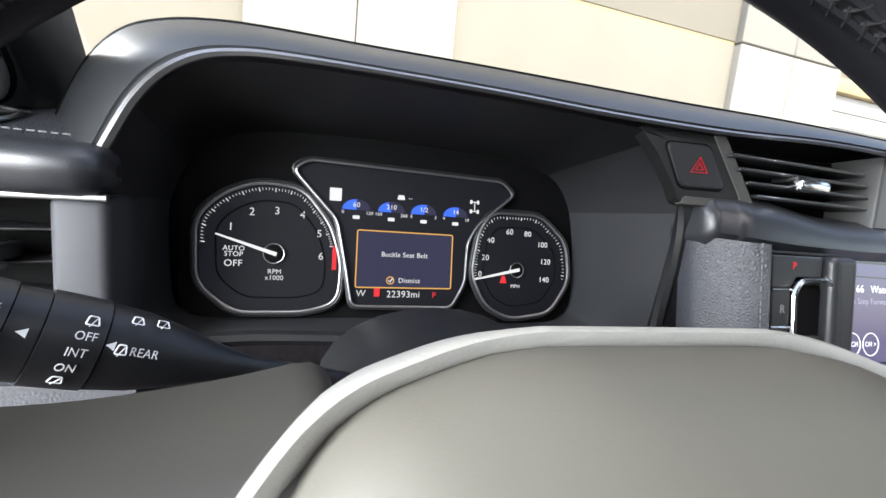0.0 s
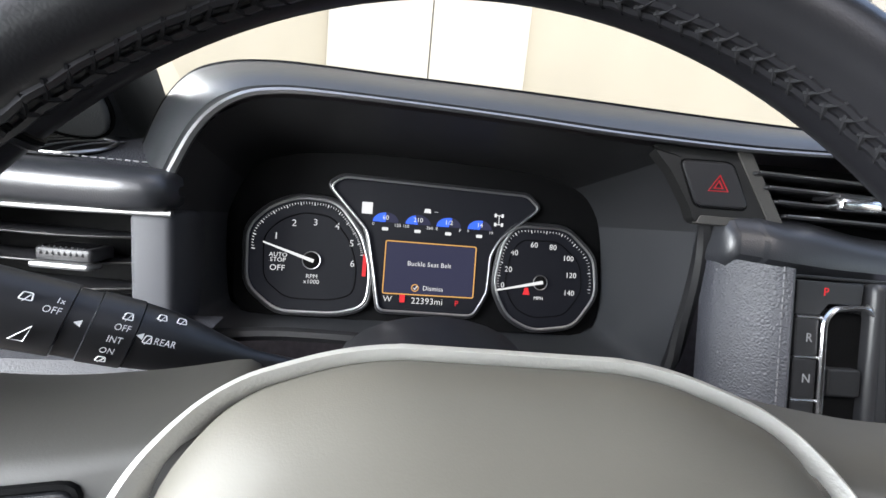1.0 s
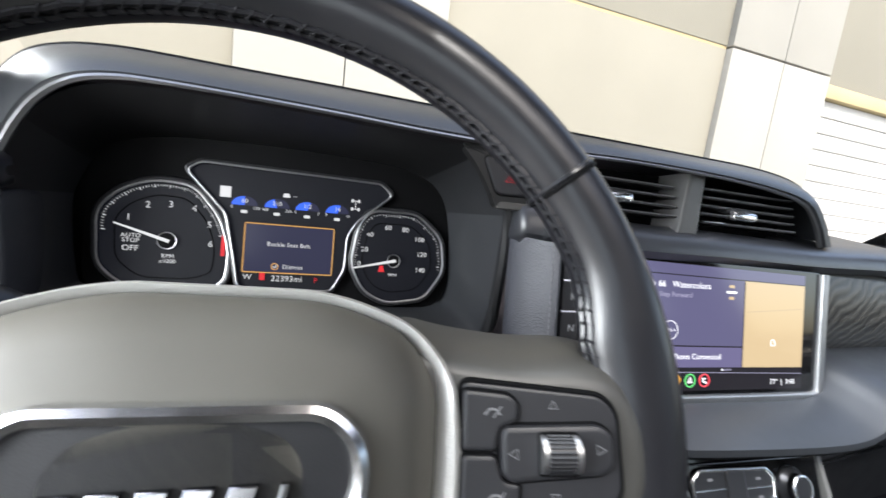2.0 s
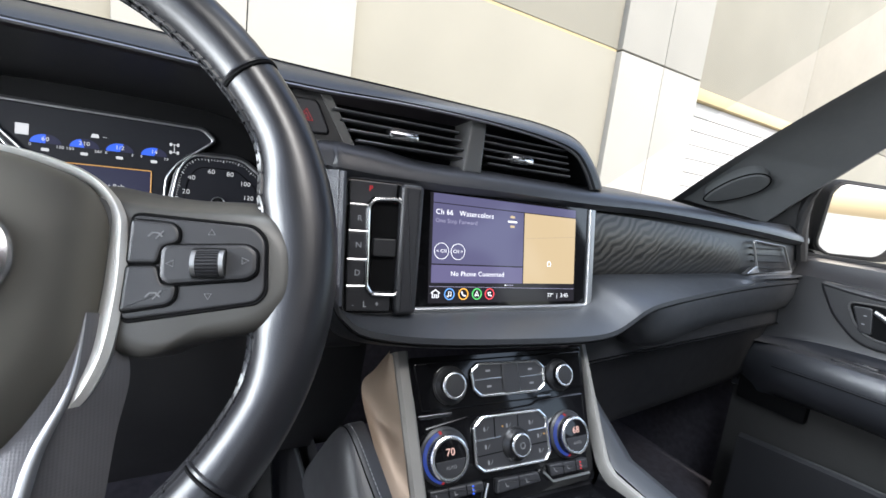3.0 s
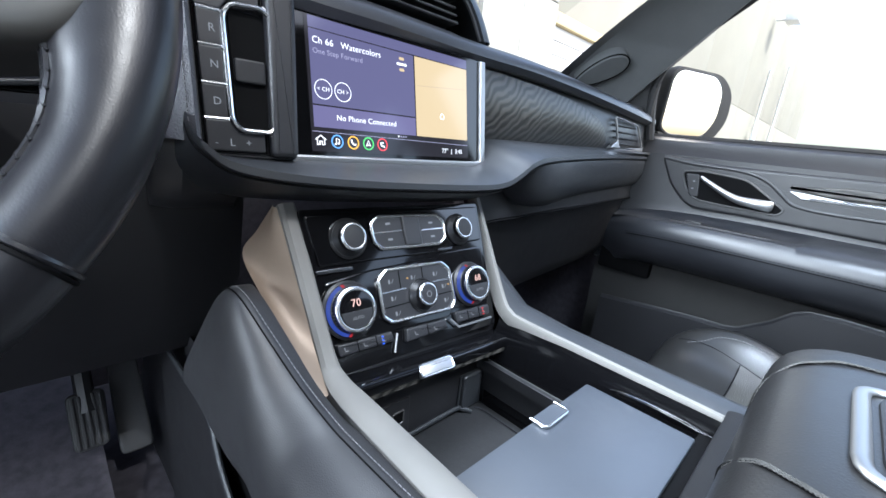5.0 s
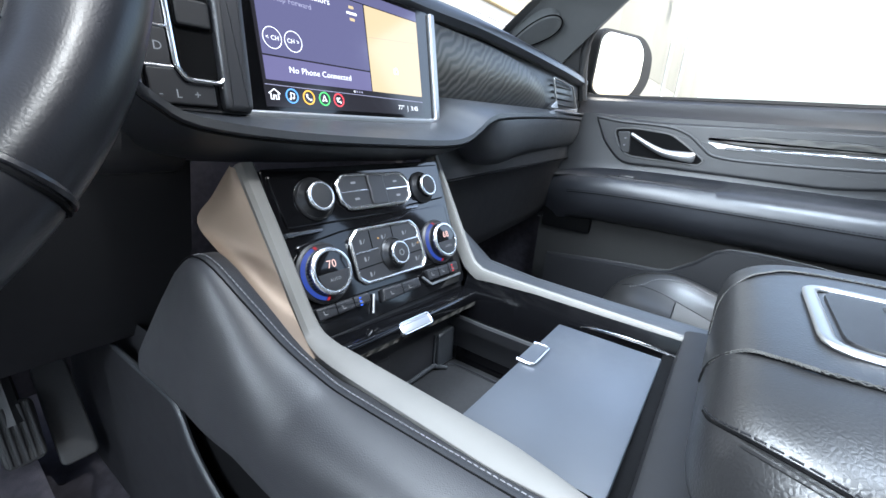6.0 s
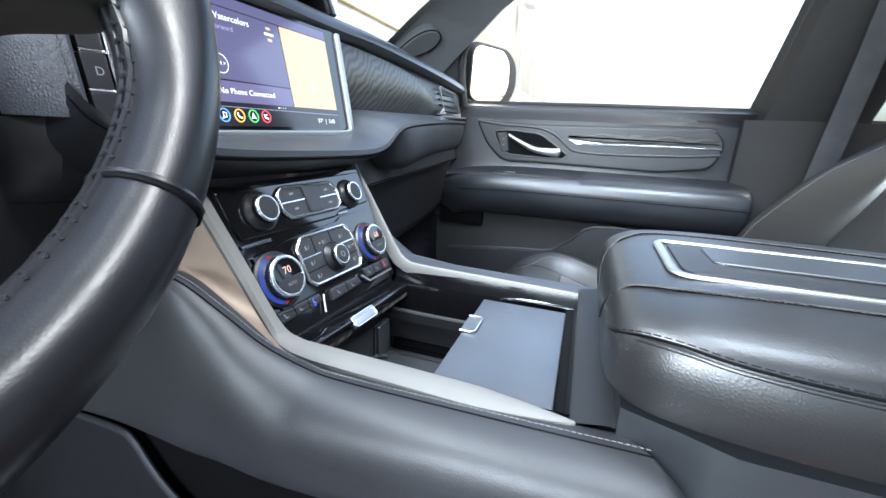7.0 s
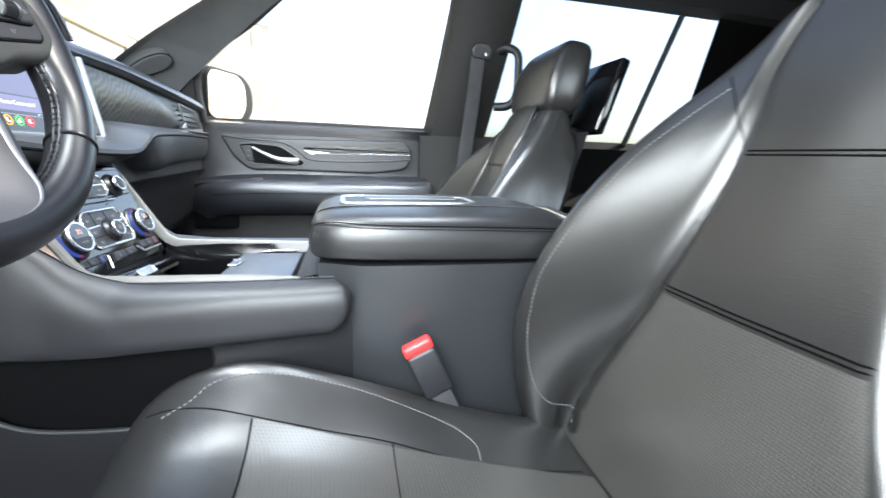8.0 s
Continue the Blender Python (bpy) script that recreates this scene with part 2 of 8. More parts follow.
AMBER = glow("amber_line", (0.85, 0.46, 0.14), 0.5)
DIAL = glow("dial_face_black", (0.002, 0.0023, 0.004), 1.0, 0.6)
NAVY = glow("message_screen_navy", (0.021, 0.022, 0.044), 1.0, 0.2)
SCREEN = glow("screen_black", (0.012, 0.011, 0.014), 1.0, 0.12)
PURPLE = glow("screen_purple", (0.082, 0.078, 0.150), 1.0, 0.12)
PURPLE2 = glow("screen_purple_strip", (0.105, 0.095, 0.185), 1.0, 0.12)
MAPTAN = glow("screen_map_tan", (0.46, 0.35, 0.21), 1.0, 0.12)
ROAD = glow("screen_road_line", (0.36, 0.28, 0.19), 1.0, 0.12)
SCRW = glow("screen_white", (0.85, 0.86, 0.92), 1.0, 0.12)
SCRDIM = glow("screen_grey", (0.26, 0.25, 0.36), 1.0, 0.12)
ICON = [glow("icon_blue", (0.12, 0.32, 0.75)), glow("icon_orange", (0.85, 0.42, 0.06)), glow("icon_green", (0.10, 0.55, 0.15)), glow("icon_red", (0.70, 0.06, 0.08))]
WALLBEIGE = surface("beige_concrete", (0.226, 0.216, 0.182), 0.9, 0, 0.05, 0.7, 0.4, 40)
WALLWHITE = surface("white_concrete", (0.285, 0.279, 0.258), 0.9, 0, 0.04, 0.7, 0.4, 40)
BANDYEL = surface("ochre_band", (0.40, 0.33, 0.19), 0.8, 0, 0.06, 1.0)
SHUTTER = surface("white_shutter", (0.36, 0.36, 0.35), 0.5, 0, 0.04, 1.0)
ASPHALT = surface("asphalt", (0.30, 0.29, 0.27), 0.9, 0, 0.2, 0.8, 0.6, 60)
POLE = surface("galvanised_pole", (0.62, 0.62, 0.60), 0.5, 0.2, 0.1, 3)

from mathutils.bvhtree import BVHTree

# mesh helpers ------------------------------------------------------------
PLACED = {}


def thing(name, at, label, category, group="", kind=""):
    ob = new(name)
    ob.empty_display_size = 0.05
    ob.matrix_basis = Matrix.Translation(at)
    PLACED[ob] = Matrix.Translation(at)
    return tagged(ob, label, category, group, kind)


def finish(bm, smooth=40):
    bmesh.ops.recalc_face_normals(bm, faces=bm.faces)
    me = bpy.data.meshes.new("mesh")
    bm.to_mesh(me)
    bm.free()
    me.shade_smooth()
    me.set_sharp_from_angle(angle=radians(smooth))
    return me


def part(name, bm, material, parent=None, label="", smooth=40):
    """One mesh, built in world metres, as a part of a thing or of a part."""
    me = bm if isinstance(bm, bpy.types.Mesh) else finish(bm, smooth)
    me.name = name
    me.materials.clear()
    me.materials.append(material)
    ob = new(name, me)
    if parent is not None:
        ob.parent = parent
        if parent in PLACED:
            ob.matrix_parent_inverse = PLACED[parent].inverted()
    return tagged(ob, label)


def structure(name, bm, material, label, category):
    return tagged(part(name, bm, material), label, category, "", "structure")


def plane(o, right=(1, 0, 0), up=(0, 0, 1)):
    """A working plane: local x right, y up, z out of the face."""
    r = Vector(right).normalized()
    u = Vector(up)
    u = (u - r * u.dot(r)).normalized()
    w = r.cross(u)
    return Matrix(((r.x, u.x, w.x, o[0]), (r.y, u.y, w.y, o[1]), (r.z, u.z, w.z, o[2]), (0, 0, 0, 1)))


def spl(pts, per=6, closed=False):
    """A smooth line through points."""
    p = [Vector(q) for q in pts]
    out, n = [], len(p)
    for i in range(n if closed else n - 1):
        a, b, c, d = (p[(i + k) % n] for k in (-1, 0, 1, 2)) if closed else (p[max(i - 1, 0)], p[i], p[i + 1], p[min(i + 2, n - 1)])
        for j in range(per):
            t = j / per
            out.append(0.5 * ((2 * b) + (c - a) * t + (2 * a - 5 * b + 4 * c - d) * t * t + (3 * b - a - 3 * c + d) * t ** 3))
    if not closed:
        out.append(p[-1])
    return out


def loft(rings, ring_closed=False, path_closed=False, caps=False, bm=None):
    bm = bm or bmesh.new()
    v = [[bm.verts.new(q) for q in r] for r in rings]
    m, n = len(v), len(v[0])
    for i in range(m if path_closed else m - 1):
        for j in range(n if ring_closed else n - 1):
            bm.faces.new((v[i][j], v[i][(j + 1) % n], v[(i + 1) % m][(j + 1) % n], v[(i + 1) % m][j]))
    if caps:
        bm.faces.new(v[0])
        bm.faces.new(v[-1])
    return bm


def sweep(pts, prof, up=(0, 0, 1), closed=False, caps=True, bm=None):
    """A closed profile (side, up) carried along a line."""
    p = [Vector(q) for q in pts]
    n = len(p)
    rings, last = [], None
    for i in range(n):
        t = (p[(i + 1) % n] - p[i - 1]) if closed else (p[min(i + 1, n - 1)] - p[max(i - 1, 0)])
        t.normalize()
        u = Vector(up) if last is None else last
        s = t.cross(u)
        if s.length < 1e-4:
            s = t.cross(Vector((0, 1, 0)))
        s.normalize()
        b = s.cross(t).normalized()
        rings.append([p[i] + s * a + b * c for a, c in prof])
    return loft(rings, True, closed, caps and not closed, bm)


def tube(pts, r, n=8, closed=False, up=(0, 0, 1), flat=1.0, bm=None):
    prof = [(r * math.cos(2 * math.pi * k / n), r * flat * math.sin(2 * math.pi * k / n)) for k in range(n)]
    return sweep(pts, prof, up, closed, True, bm)


def rrect(w, h, r, cx=0.0, cy=0.0, n=4):
    out = []
    for sx, sy, a0 in ((1, 1, 0), (-1, 1, 90), (-1, -1, 180), (1, -1, 270)):
        for k in range(n + 1):
            a = radians(a0 + 90 * k / n)
            out.append((cx + sx * (w / 2 - r) + r * math.cos(a), cy + sy * (h / 2 - r) + r * math.sin(a)))
    return out


def rpoly(pts, r, n=4):
    """A polygon with rounded corners."""
    out, m = [], len(pts)
    for i in range(m):
        a, b, c = Vector(pts[i - 1]), Vector(pts[i]), Vector(pts[(i + 1) % m])
        d1, d2 = (a - b), (c - b)
        k = min(r, d1.length * 0.45, d2.length * 0.45)
        p, q = b + d1.normalized() * k, b + d2.normalized() * k
        for j in range(n + 1):
            t = j / n
            e = p * (1 - t) ** 2 + b * 2 * t * (1 - t) + q * t * t
            out.append((e.x, e.y))
    return out


def plate(M, poly, h0, h1, bev=0.0, seg=2, bm=None):
    """A prism over a polygon of the plane M, from height h0 to h1, its upper edge rounded."""
    bm = bm or bmesh.new()
    lo = [bm.verts.new(M @ Vector((x, y, h0))) for x, y in poly]
    if bev:
        n = len(poly)
        ccw = sum(poly[i - 1][0] * poly[i][1] - poly[i][0] * poly[i - 1][1] for i in range(n)) > 0
        rings = [lo]
        for k in range(seg + 1):
            a = math.pi / 2 * k / seg
            ring = []
            for i, (x, y) in enumerate(poly):
                ax, ay = poly[i - 1]
                bx, by = poly[(i + 1) % n]
                t = Vector((bx - ax, by - ay))
                nn = Vector((t.y, -t.x)).normalized() if t.length > 1e-9 else Vector((0, 0))
                if not ccw:
                    nn = -nn
                d = bev * (1 - math.cos(a))
                ring.append(bm.verts.new(M @ Vector((x - nn.x * d, y - nn.y * d, h1 - bev + bev * math.sin(a)))))
            rings.append(ring)
        ring = []
        for i, (x, y) in enumerate(poly):
            ax, ay = poly[i - 1]
            bx, by = poly[(i + 1) % n]
            t = Vector((bx - ax, by - ay))
            nn = Vector((t.y, -t.x)).normalized() if t.length > 1e-9 else Vector((0, 0))
            d = bev * 1.25 * (1 if ccw else -1)
            ring.append(bm.verts.new(M @ Vector((x - nn.x * d, y - nn.y * d, h1))))
        rings.append(ring)
    else:
        rings = [lo, [bm.verts.new(M @ Vector((x, y, h1))) for x, y in poly]]
    for i in range(len(rings) - 1):
        for j in range(len(poly)):
            k = (j + 1) % len(poly)
            bm.faces.new((rings[i][j], rings[i][k], rings[i + 1][k], rings[i + 1][j]))
    bm.faces.new(rings[-1])
    bm.faces.new(lo[::-1])
    return bm


def rim_line(M, poly, r, h=0.0, n=6, bm=None, flat=1.0):
    """A thin bead along a closed outline of the plane M."""
    up = M.to_3x3() @ Vector((0, 0, 1))
    return tube([M @ Vector((x, y, h)) for x, y in poly], r, n, True, up, flat, bm)


def lathe(M, prof, n=32, bm=None):
    """A turned body round the axis of M: pairs of radius and height."""
    bm = bm or bmesh.new()
    rings = [[M @ Vector((r * math.cos(2 * math.pi * k / n), r * math.sin(2 * math.pi * k / n), h)) for k in range(n)] for r, h in prof]
    return loft(rings, True, False, True, bm)


def box(lo, hi, bev=0.002, seg=2):
    bm = bmesh.new()
    bmesh.ops.create_cube(bm, size=1.0)
    for v in bm.verts:
        v.co = Vector([(lo[i] + hi[i]) / 2 + v.co[i] * (hi[i] - lo[i]) for i in range(3)])
    if bev:
        bmesh.ops.bevel(bm, geom=list(bm.edges), offset=bev, segments=seg, profile=0.5, affect='EDGES')
    return bm


def words(name, M, text, size, material, parent, x=0.0, y=0.0, h=0.0, align='CENTER', label="", thick=0.0001, shear=0.0):
    cu = bpy.data.curves.new("words", 'FONT')
    cu.body, cu.size, cu.align_x, cu.align_y, cu.extrude, cu.shear = text, size, align, 'CENTER', thick, shear
    cu.resolution_u, cu.offset, cu.space_character = 3, -0.003 * size, 1.05
    tmp = bpy.data.objects.new("words", cu)
    me = bpy.data.meshes.new_from_object(tmp)
    bpy.data.objects.remove(tmp)
    me.transform(M @ Matrix.Translation((x, y, h)))
    me.materials.clear()
    ob = part(name, me, material, parent, label)
    return ob


def drape(bm, pts, way, lift=0.0006):
    """Lay points on a body, along a direction."""
    tree, out = BVHTree.FromBMesh(bm), []
    w = Vector(way).normalized()
    for p in pts:
        hit = tree.ray_cast(Vector(p) - w * 2.0, w)
        if hit[0] is not None:
            out.append(hit[0] - w * lift)
    return out


def stitches(line, step=0.006, length=0.004, r=0.0005, up=(0, 0, 1), bm=None):
    """Single thread stitches along a line."""
    bm = bm or bmesh.new()
    dist, nxt = 0.0, 0.0
    p = [Vector(q) for q in line]
    for a, b in zip(p, p[1:]):
        seg = (b - a).length
        while seg > 1e-9 and nxt <= dist + seg:
            c = a + (b - a) * ((nxt - dist) / seg)
            d = (b - a).normalized() * length / 2
            tube([c - d, c, c + d], r, 5, False, up, 1.0, bm)
            nxt += step
        dist += seg
    return bm

# outside -----------------------------------------------------------------
WALL_Y = 6.0
structure("ground", loft([[(-300, -300, 0), (300, -300, 0)], [(-300, 300, 0), (300, 300, 0)]]), ASPHALT, "pale sunlit concrete parking lot", "ground")


def building():
    b = thing("warehouse", (12, WALL_Y, 0), "beige and white tilt-up concrete warehouse with roller doors", "building")
    bay, x0, wide = 8.06, -1.36, 2.72
    for i in range(-2, 2):
        xa = x0 + i * bay
        for za, zb in ((0, 4.34), (4.375, 11)):
            part("pilaster", box((xa, WALL_Y - 0.12, za), (xa + wide / 2 - 0.006, WALL_Y + 0.4, zb), 0.015), WALLWHITE, b, "white concrete pier")
            part("pilaster", box((xa + wide / 2 + 0.006, WALL_Y - 0.12, za), (xa + wide, WALL_Y + 0.4, zb), 0.015), WALLWHITE, b, "white concrete pier")
        xb, xc = xa + wide, xa + bay
        if i < 1:
            part("wall_panel", box((xb, WALL_Y, 0), (xc, WALL_Y + 0.4, 4.34), 0.02), WALLBEIGE, b, "beige concrete panel")
            part("reveal_strip", box((xb, WALL_Y + 0.02, 4.34), (xc, WALL_Y + 0.3, 4.39), 0.002), BANDYEL, b, "ochre joint")
            part("wall_panel", box((xb, WALL_Y, 4.39), (xc, WALL_Y + 0.4, 11), 0.02), WALLBEIGE, b, "beige concrete panel")
        else:
            part("wall_panel", box((xb, WALL_Y, 4.25), (xc, WALL_Y + 0.4, 11), 0.02), WALLBEIGE, b, "beige concrete panel")
            part("lintel", box((xb, WALL_Y - 0.05, 3.98), (xc, WALL_Y + 0.4, 4.25), 0.02), BANDYEL, b, "ochre lintel over the roller door")
            door = part("roller_door", box((xb, WALL_Y + 0.1, 0), (xc, WALL_Y + 0.2, 3.98), 0.01), SHUTTER, b, "white sectional roller door")
            for k in range(12):
                part("slat", box((xb + 0.03, WALL_Y + 0.07, 0.02 + k * 0.33), (xc - 0.03, WALL_Y + 0.1, 0.02 + k * 0.33 + 0.31), 0.008), SHUTTER, door)
    xa = x0 + 2 * bay
    for k in range(6):
        for za, zb in ((0, 4.34), (4.36, 11)):
            part("wall_panel", box((xa + k * bay, WALL_Y, za), (xa + (k + 1) * bay - 0.012, WALL_Y + 0.4, zb), 0.01), WALLBEIGE, b, "beige concrete panel")
    return b


building()
lamp = thing("wall_lamp", (34, WALL_Y - 0.3, 9.8), "grey box flood lamp on the warehouse wall", "lamp")
part("arm", tube([(34, WALL_Y - 0.1, 9.8), (34, WALL_Y - 0.6, 9.8)], 0.07), POLE, lamp)
part("head", box((33.4, WALL_Y - 1.3, 9.6), (34.7, WALL_Y - 0.6, 10.0), 0.06), POLE, lamp)
for px_, top in ((35.6, 7.2), (42.5, 8.6)):
    pole = thing("conduit_pole", (px_, WALL_Y - 0.3, 0), "galvanised pole beside the warehouse wall", "pole")
    part("pole", tube([(px_, WALL_Y - 0.3, 0), (px_, WALL_Y - 0.3, top)], 0.09, 10), POLE, pole)
    part("box", box((px_ - 0.25, WALL_Y - 0.5, 2.0), (px_ + 0.25, WALL_Y - 0.25, 3.2), 0.03), POLE, pole, "grey switch box")
far = thing("far_warehouse", (40, -45, 0), "low white warehouse far across the lot", "building")
part("wall", box((28, -75, 0), (34, -30, 3.6), 0.05), WALLWHITE, far)
part("roof", box((27.7, -75.3, 3.6), (34.3, -29.7, 3.9), 0.05), WALLBEIGE, far)

# cabin shell -------------------------------------------------------------
structure("floor", loft([[(-0.95, y, 0.56), (0.95, y, 0.56)] for y in (-2.6, 0.75)]), CARPET, "dark grey carpeted cabin floor", "floor")
structure("wall_front", loft([[(-0.98, 0.75, 0.4), (0.98, 0.75, 0.4)], [(-0.98, 0.75, 1.28), (0.98, 0.75, 1.28)]]), CARPET, "dark bulkhead under the dashboard", "wall")
structure("wall_rear", loft([[(-0.98, -2.9, 0.4), (0.98, -2.9, 0.4)], [(-0.98, -2.75, 1.75), (0.98, -2.75, 1.75)]]), DASH2, "dark rear of the cabin", "wall")
roof_rings = [[(x, y, z - (0.06 if y < -0.1 else 0.0) * (x / 0.72) ** 4) for x in (-0.72, -0.6, -0.35, 0, 0.35, 0.6, 0.72)] for y, z in ((-0.02, 1.70), (-0.3, 1.765), (-0.8, 1.79), (-1.8, 1.79), (-2.8, 1.75))]


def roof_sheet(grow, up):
    """One skin of the roof, cut open over the front seats for fill light."""
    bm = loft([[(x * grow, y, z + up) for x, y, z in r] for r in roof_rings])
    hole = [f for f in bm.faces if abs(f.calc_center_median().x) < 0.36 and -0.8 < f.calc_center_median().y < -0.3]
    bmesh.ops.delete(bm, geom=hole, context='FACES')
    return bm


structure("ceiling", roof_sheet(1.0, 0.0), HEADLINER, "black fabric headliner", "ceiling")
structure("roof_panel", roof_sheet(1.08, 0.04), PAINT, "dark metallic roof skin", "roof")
# Unseen glass pane, added so the roof lamp has an opening.
structure("window_roof", loft([[(x * 1.05, y, z + 0.035) for x, _, z in r[2:5]] for r, y in zip(roof_rings[1:3], (-0.29, -0.81))]), ADDEDGLASS, "tinted roof pane, added unseen to let in fill light", "window")
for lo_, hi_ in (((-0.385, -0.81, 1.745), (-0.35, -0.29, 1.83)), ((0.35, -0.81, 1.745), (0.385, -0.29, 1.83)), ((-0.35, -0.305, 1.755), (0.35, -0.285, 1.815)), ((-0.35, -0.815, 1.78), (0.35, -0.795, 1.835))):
    structure("trim", box(lo_, hi_, 0.004), HEADLINER, "black trim round the added roof opening", "trim")
wind = loft([spl([(-0.74 + 0.02 * k, 0.62 - 0.64 * k, 1.31 + 0.40 * k), (-0.4, 0.74 - 0.68 * k, 1.31 + 0.42 * k), (0, 0.78 - 0.69 * k, 1.31 + 0.43 * k), (0.4, 0.74 - 0.68 * k, 1.31 + 0.42 * k), (0.74 - 0.02 * k, 0.62 - 0.64 * k, 1.31 + 0.40 * k)], 4) for k in (0, 0.5, 1)])
wind = structure("window_1", wind, GLASS, "clear windscreen glass", "window")
wind.visible_shadow = False


def pillar_set(s):
    """A-pillar, sail patch, roof rail, B- and C-pillar on one side (s = 1 the passenger's)."""
    side = "east" if s > 0 else "west"
    f = lambda *q: [(s * x, y, z) for x, y, z in q]
    # A-pillar: inner cover swept up and back
    inner = spl(f((0.665, 0.315, 1.305), (0.640, 0.185, 1.400), (0.622, 0.048, 1.490), (0.603, -0.110, 1.587), (0.588, -0.20, 1.645)), 5)
    front = [p + Vector((s * 0.085, 0.045, -0.004)) for p in inner]
    bow = [p + Vector((s * 0.040, -0.012, 0.012)) for p in inner]
    rear = spl(f((0.80, 0.16, 1.285), (0.795, 0.07, 1.375), (0.765, -0.09, 1.513), (0.74, -0.19, 1.59), (0.715, -0.29, 1.655)), 5)
    outer = spl(f((0.86, 0.18, 1.285), (0.85, 0.09, 1.375), (0.805, -0.08, 1.52), (0.78, -0.18, 1.60), (0.75, -0.28, 1.67)), 5)
    back = spl(f((0.86, 0.36, 1.30), (0.84, 0.22, 1.42), (0.80, 0.06, 1.53), (0.76, -0.08, 1.63), (0.72, -0.2, 1.70)), 5)
    structure("pillar_a_" + side, loft([[a, b, g, c, d, e] for a, b, g, c, d, e in zip(front, inner, bow, rear, outer, back)], True, False, True), PILLAR, "grey fabric windscreen pillar trim", "pillar")
    # roof side rail
    rail = spl(f((0.70, -0.22, 1.665), (0.705, -0.6, 1.70), (0.705, -1.2, 1.71), (0.70, -2.0, 1.70), (0.68, -2.8, 1.66)), 4)
    structure("roof_rail_" + side, sweep(rail, [(-0.07, -0.02), (-0.05, -0.035), (0.03, -0.03), (0.07, 0.02), (0.0, 0.05), (-0.07, 0.03)]), HEADLINER, "black roof side rail trim", "pillar")
    # B-pillar
    pb = f((0.87, -0.66, 1.20), (0.80, -0.70, 1.45), (0.73, -0.73, 1.68))
    rings = []
    for (x, y, z) in spl(pb, 5):
        rings.append([(x - s * 0.03, y, z), (x - s * 0.045, y - 0.05, z), (x - s * 0.045, y - 0.17, z), (x - s * 0.02, y - 0.21, z), (x + s * 0.05, y - 0.2, z), (x + s * 0.05, y + 0.02, z)])
    structure("pillar_b_" + side, loft(rings, True, False, True), BPILLAR, "dark grey centre pillar trim", "pillar")
    low = [[(s * 0.84, -0.62, z), (s * 0.80, -0.70, z), (s * 0.80, -0.88, z), (s * 0.84, -0.93, z), (s * 0.93, -0.93, z), (s * 0.93, -0.62, z)] for z in (0.5, 0.9, 1.2)]
    structure("pillar_b_lower_" + side, loft(low, True, False, True), BPILLAR, "dark grey lower centre pillar trim", "pillar")
    # C-pillar and rear quarter
    structure("pillar_c_" + side, loft([[(s * (0.86 - 0.28 * max(0, z - 1.2)), y, z) for z in (0.5, 0.9, 1.22, 1.45, 1.70)] for y in (-1.73, -2.0, -2.9)]), VISOR, "black rear quarter trim", "pillar")
    # rear door
    structure("wall_rear_door_" + side, loft([[(s * 0.80, y, 0.5), (s * 0.80, y, 0.95), (s * 0.86, y, 1.0), (s * 0.86, y, 1.18), (s * 0.89, y, 1.21), (s * 0.93, y, 1.21)] for y in (-0.85, -1.4, -1.85)]), VISOR, "dark rear door lining", "door")
    p = structure("window_rear_" + side, loft([[(s * 0.90, y, 1.2), (s * 0.75, y, 1.71)] for y in (-0.86, -1.82)]), TINT, "tinted rear side window glass", "window")
    p.visible_shadow = False
    structure("trim_rear_window_bar_" + side, tube([(s * 0.885, -1.50, 1.2), (s * 0.75, -1.60, 1.71)], 0.012, 6), RUBBER, "black upright bar in the rear side window", "trim")


pillar_set(1)
pillar_set(-1)
for s, side in ((1, "east"), (-1, "west")):
    structure("wall_kick_" + side, loft([[(s * 0.94, y, 0.4), (s * 0.92, y, 0.9), (s * 0.90, y, 1.30)] for y in (0.76, 0.4, 0.14)]), CARPET, "carpeted side of the foot well", "wall")


def tweeter(s):
    t = thing("tweeter_cover", (s * 0.71, 0.19, 1.355), "oval grey speaker cover on the windscreen pillar", "speaker", "speaker covers")
    nrm_ = Vector((-s * 0.453, -0.452, -0.768)) * -1
    c = Vector((s * 0.7075, 0.187, 1.3565))
    along = Vector((s * 0.016, -0.116, 0.059)).normalized()
    M = plane(c, along * s, nrm_.cross(along * s))
    if (M.to_3x3() @ Vector((0, 0, 1))).y > 0:
        M = plane(c, -along * s, nrm_.cross(along * s))
    oval = [(0.064 * math.cos(a) * (1 + 0.10 * math.cos(a)), 0.030 * math.sin(a) * (1 - 0.18 * s * math.cos(a))) for a in [2 * math.pi * k / 32 for k in range(32)]]
    part("cover", plate(M, oval, -0.02, 0.0095, 0.004, 3), PILLAR, t)
    part("seam", rim_line(M, [(1.03 * x, 1.05 * y) for x, y in oval], 0.0016, 0.0062), VISOR, t)


tweeter(1)
tweeter(-1)


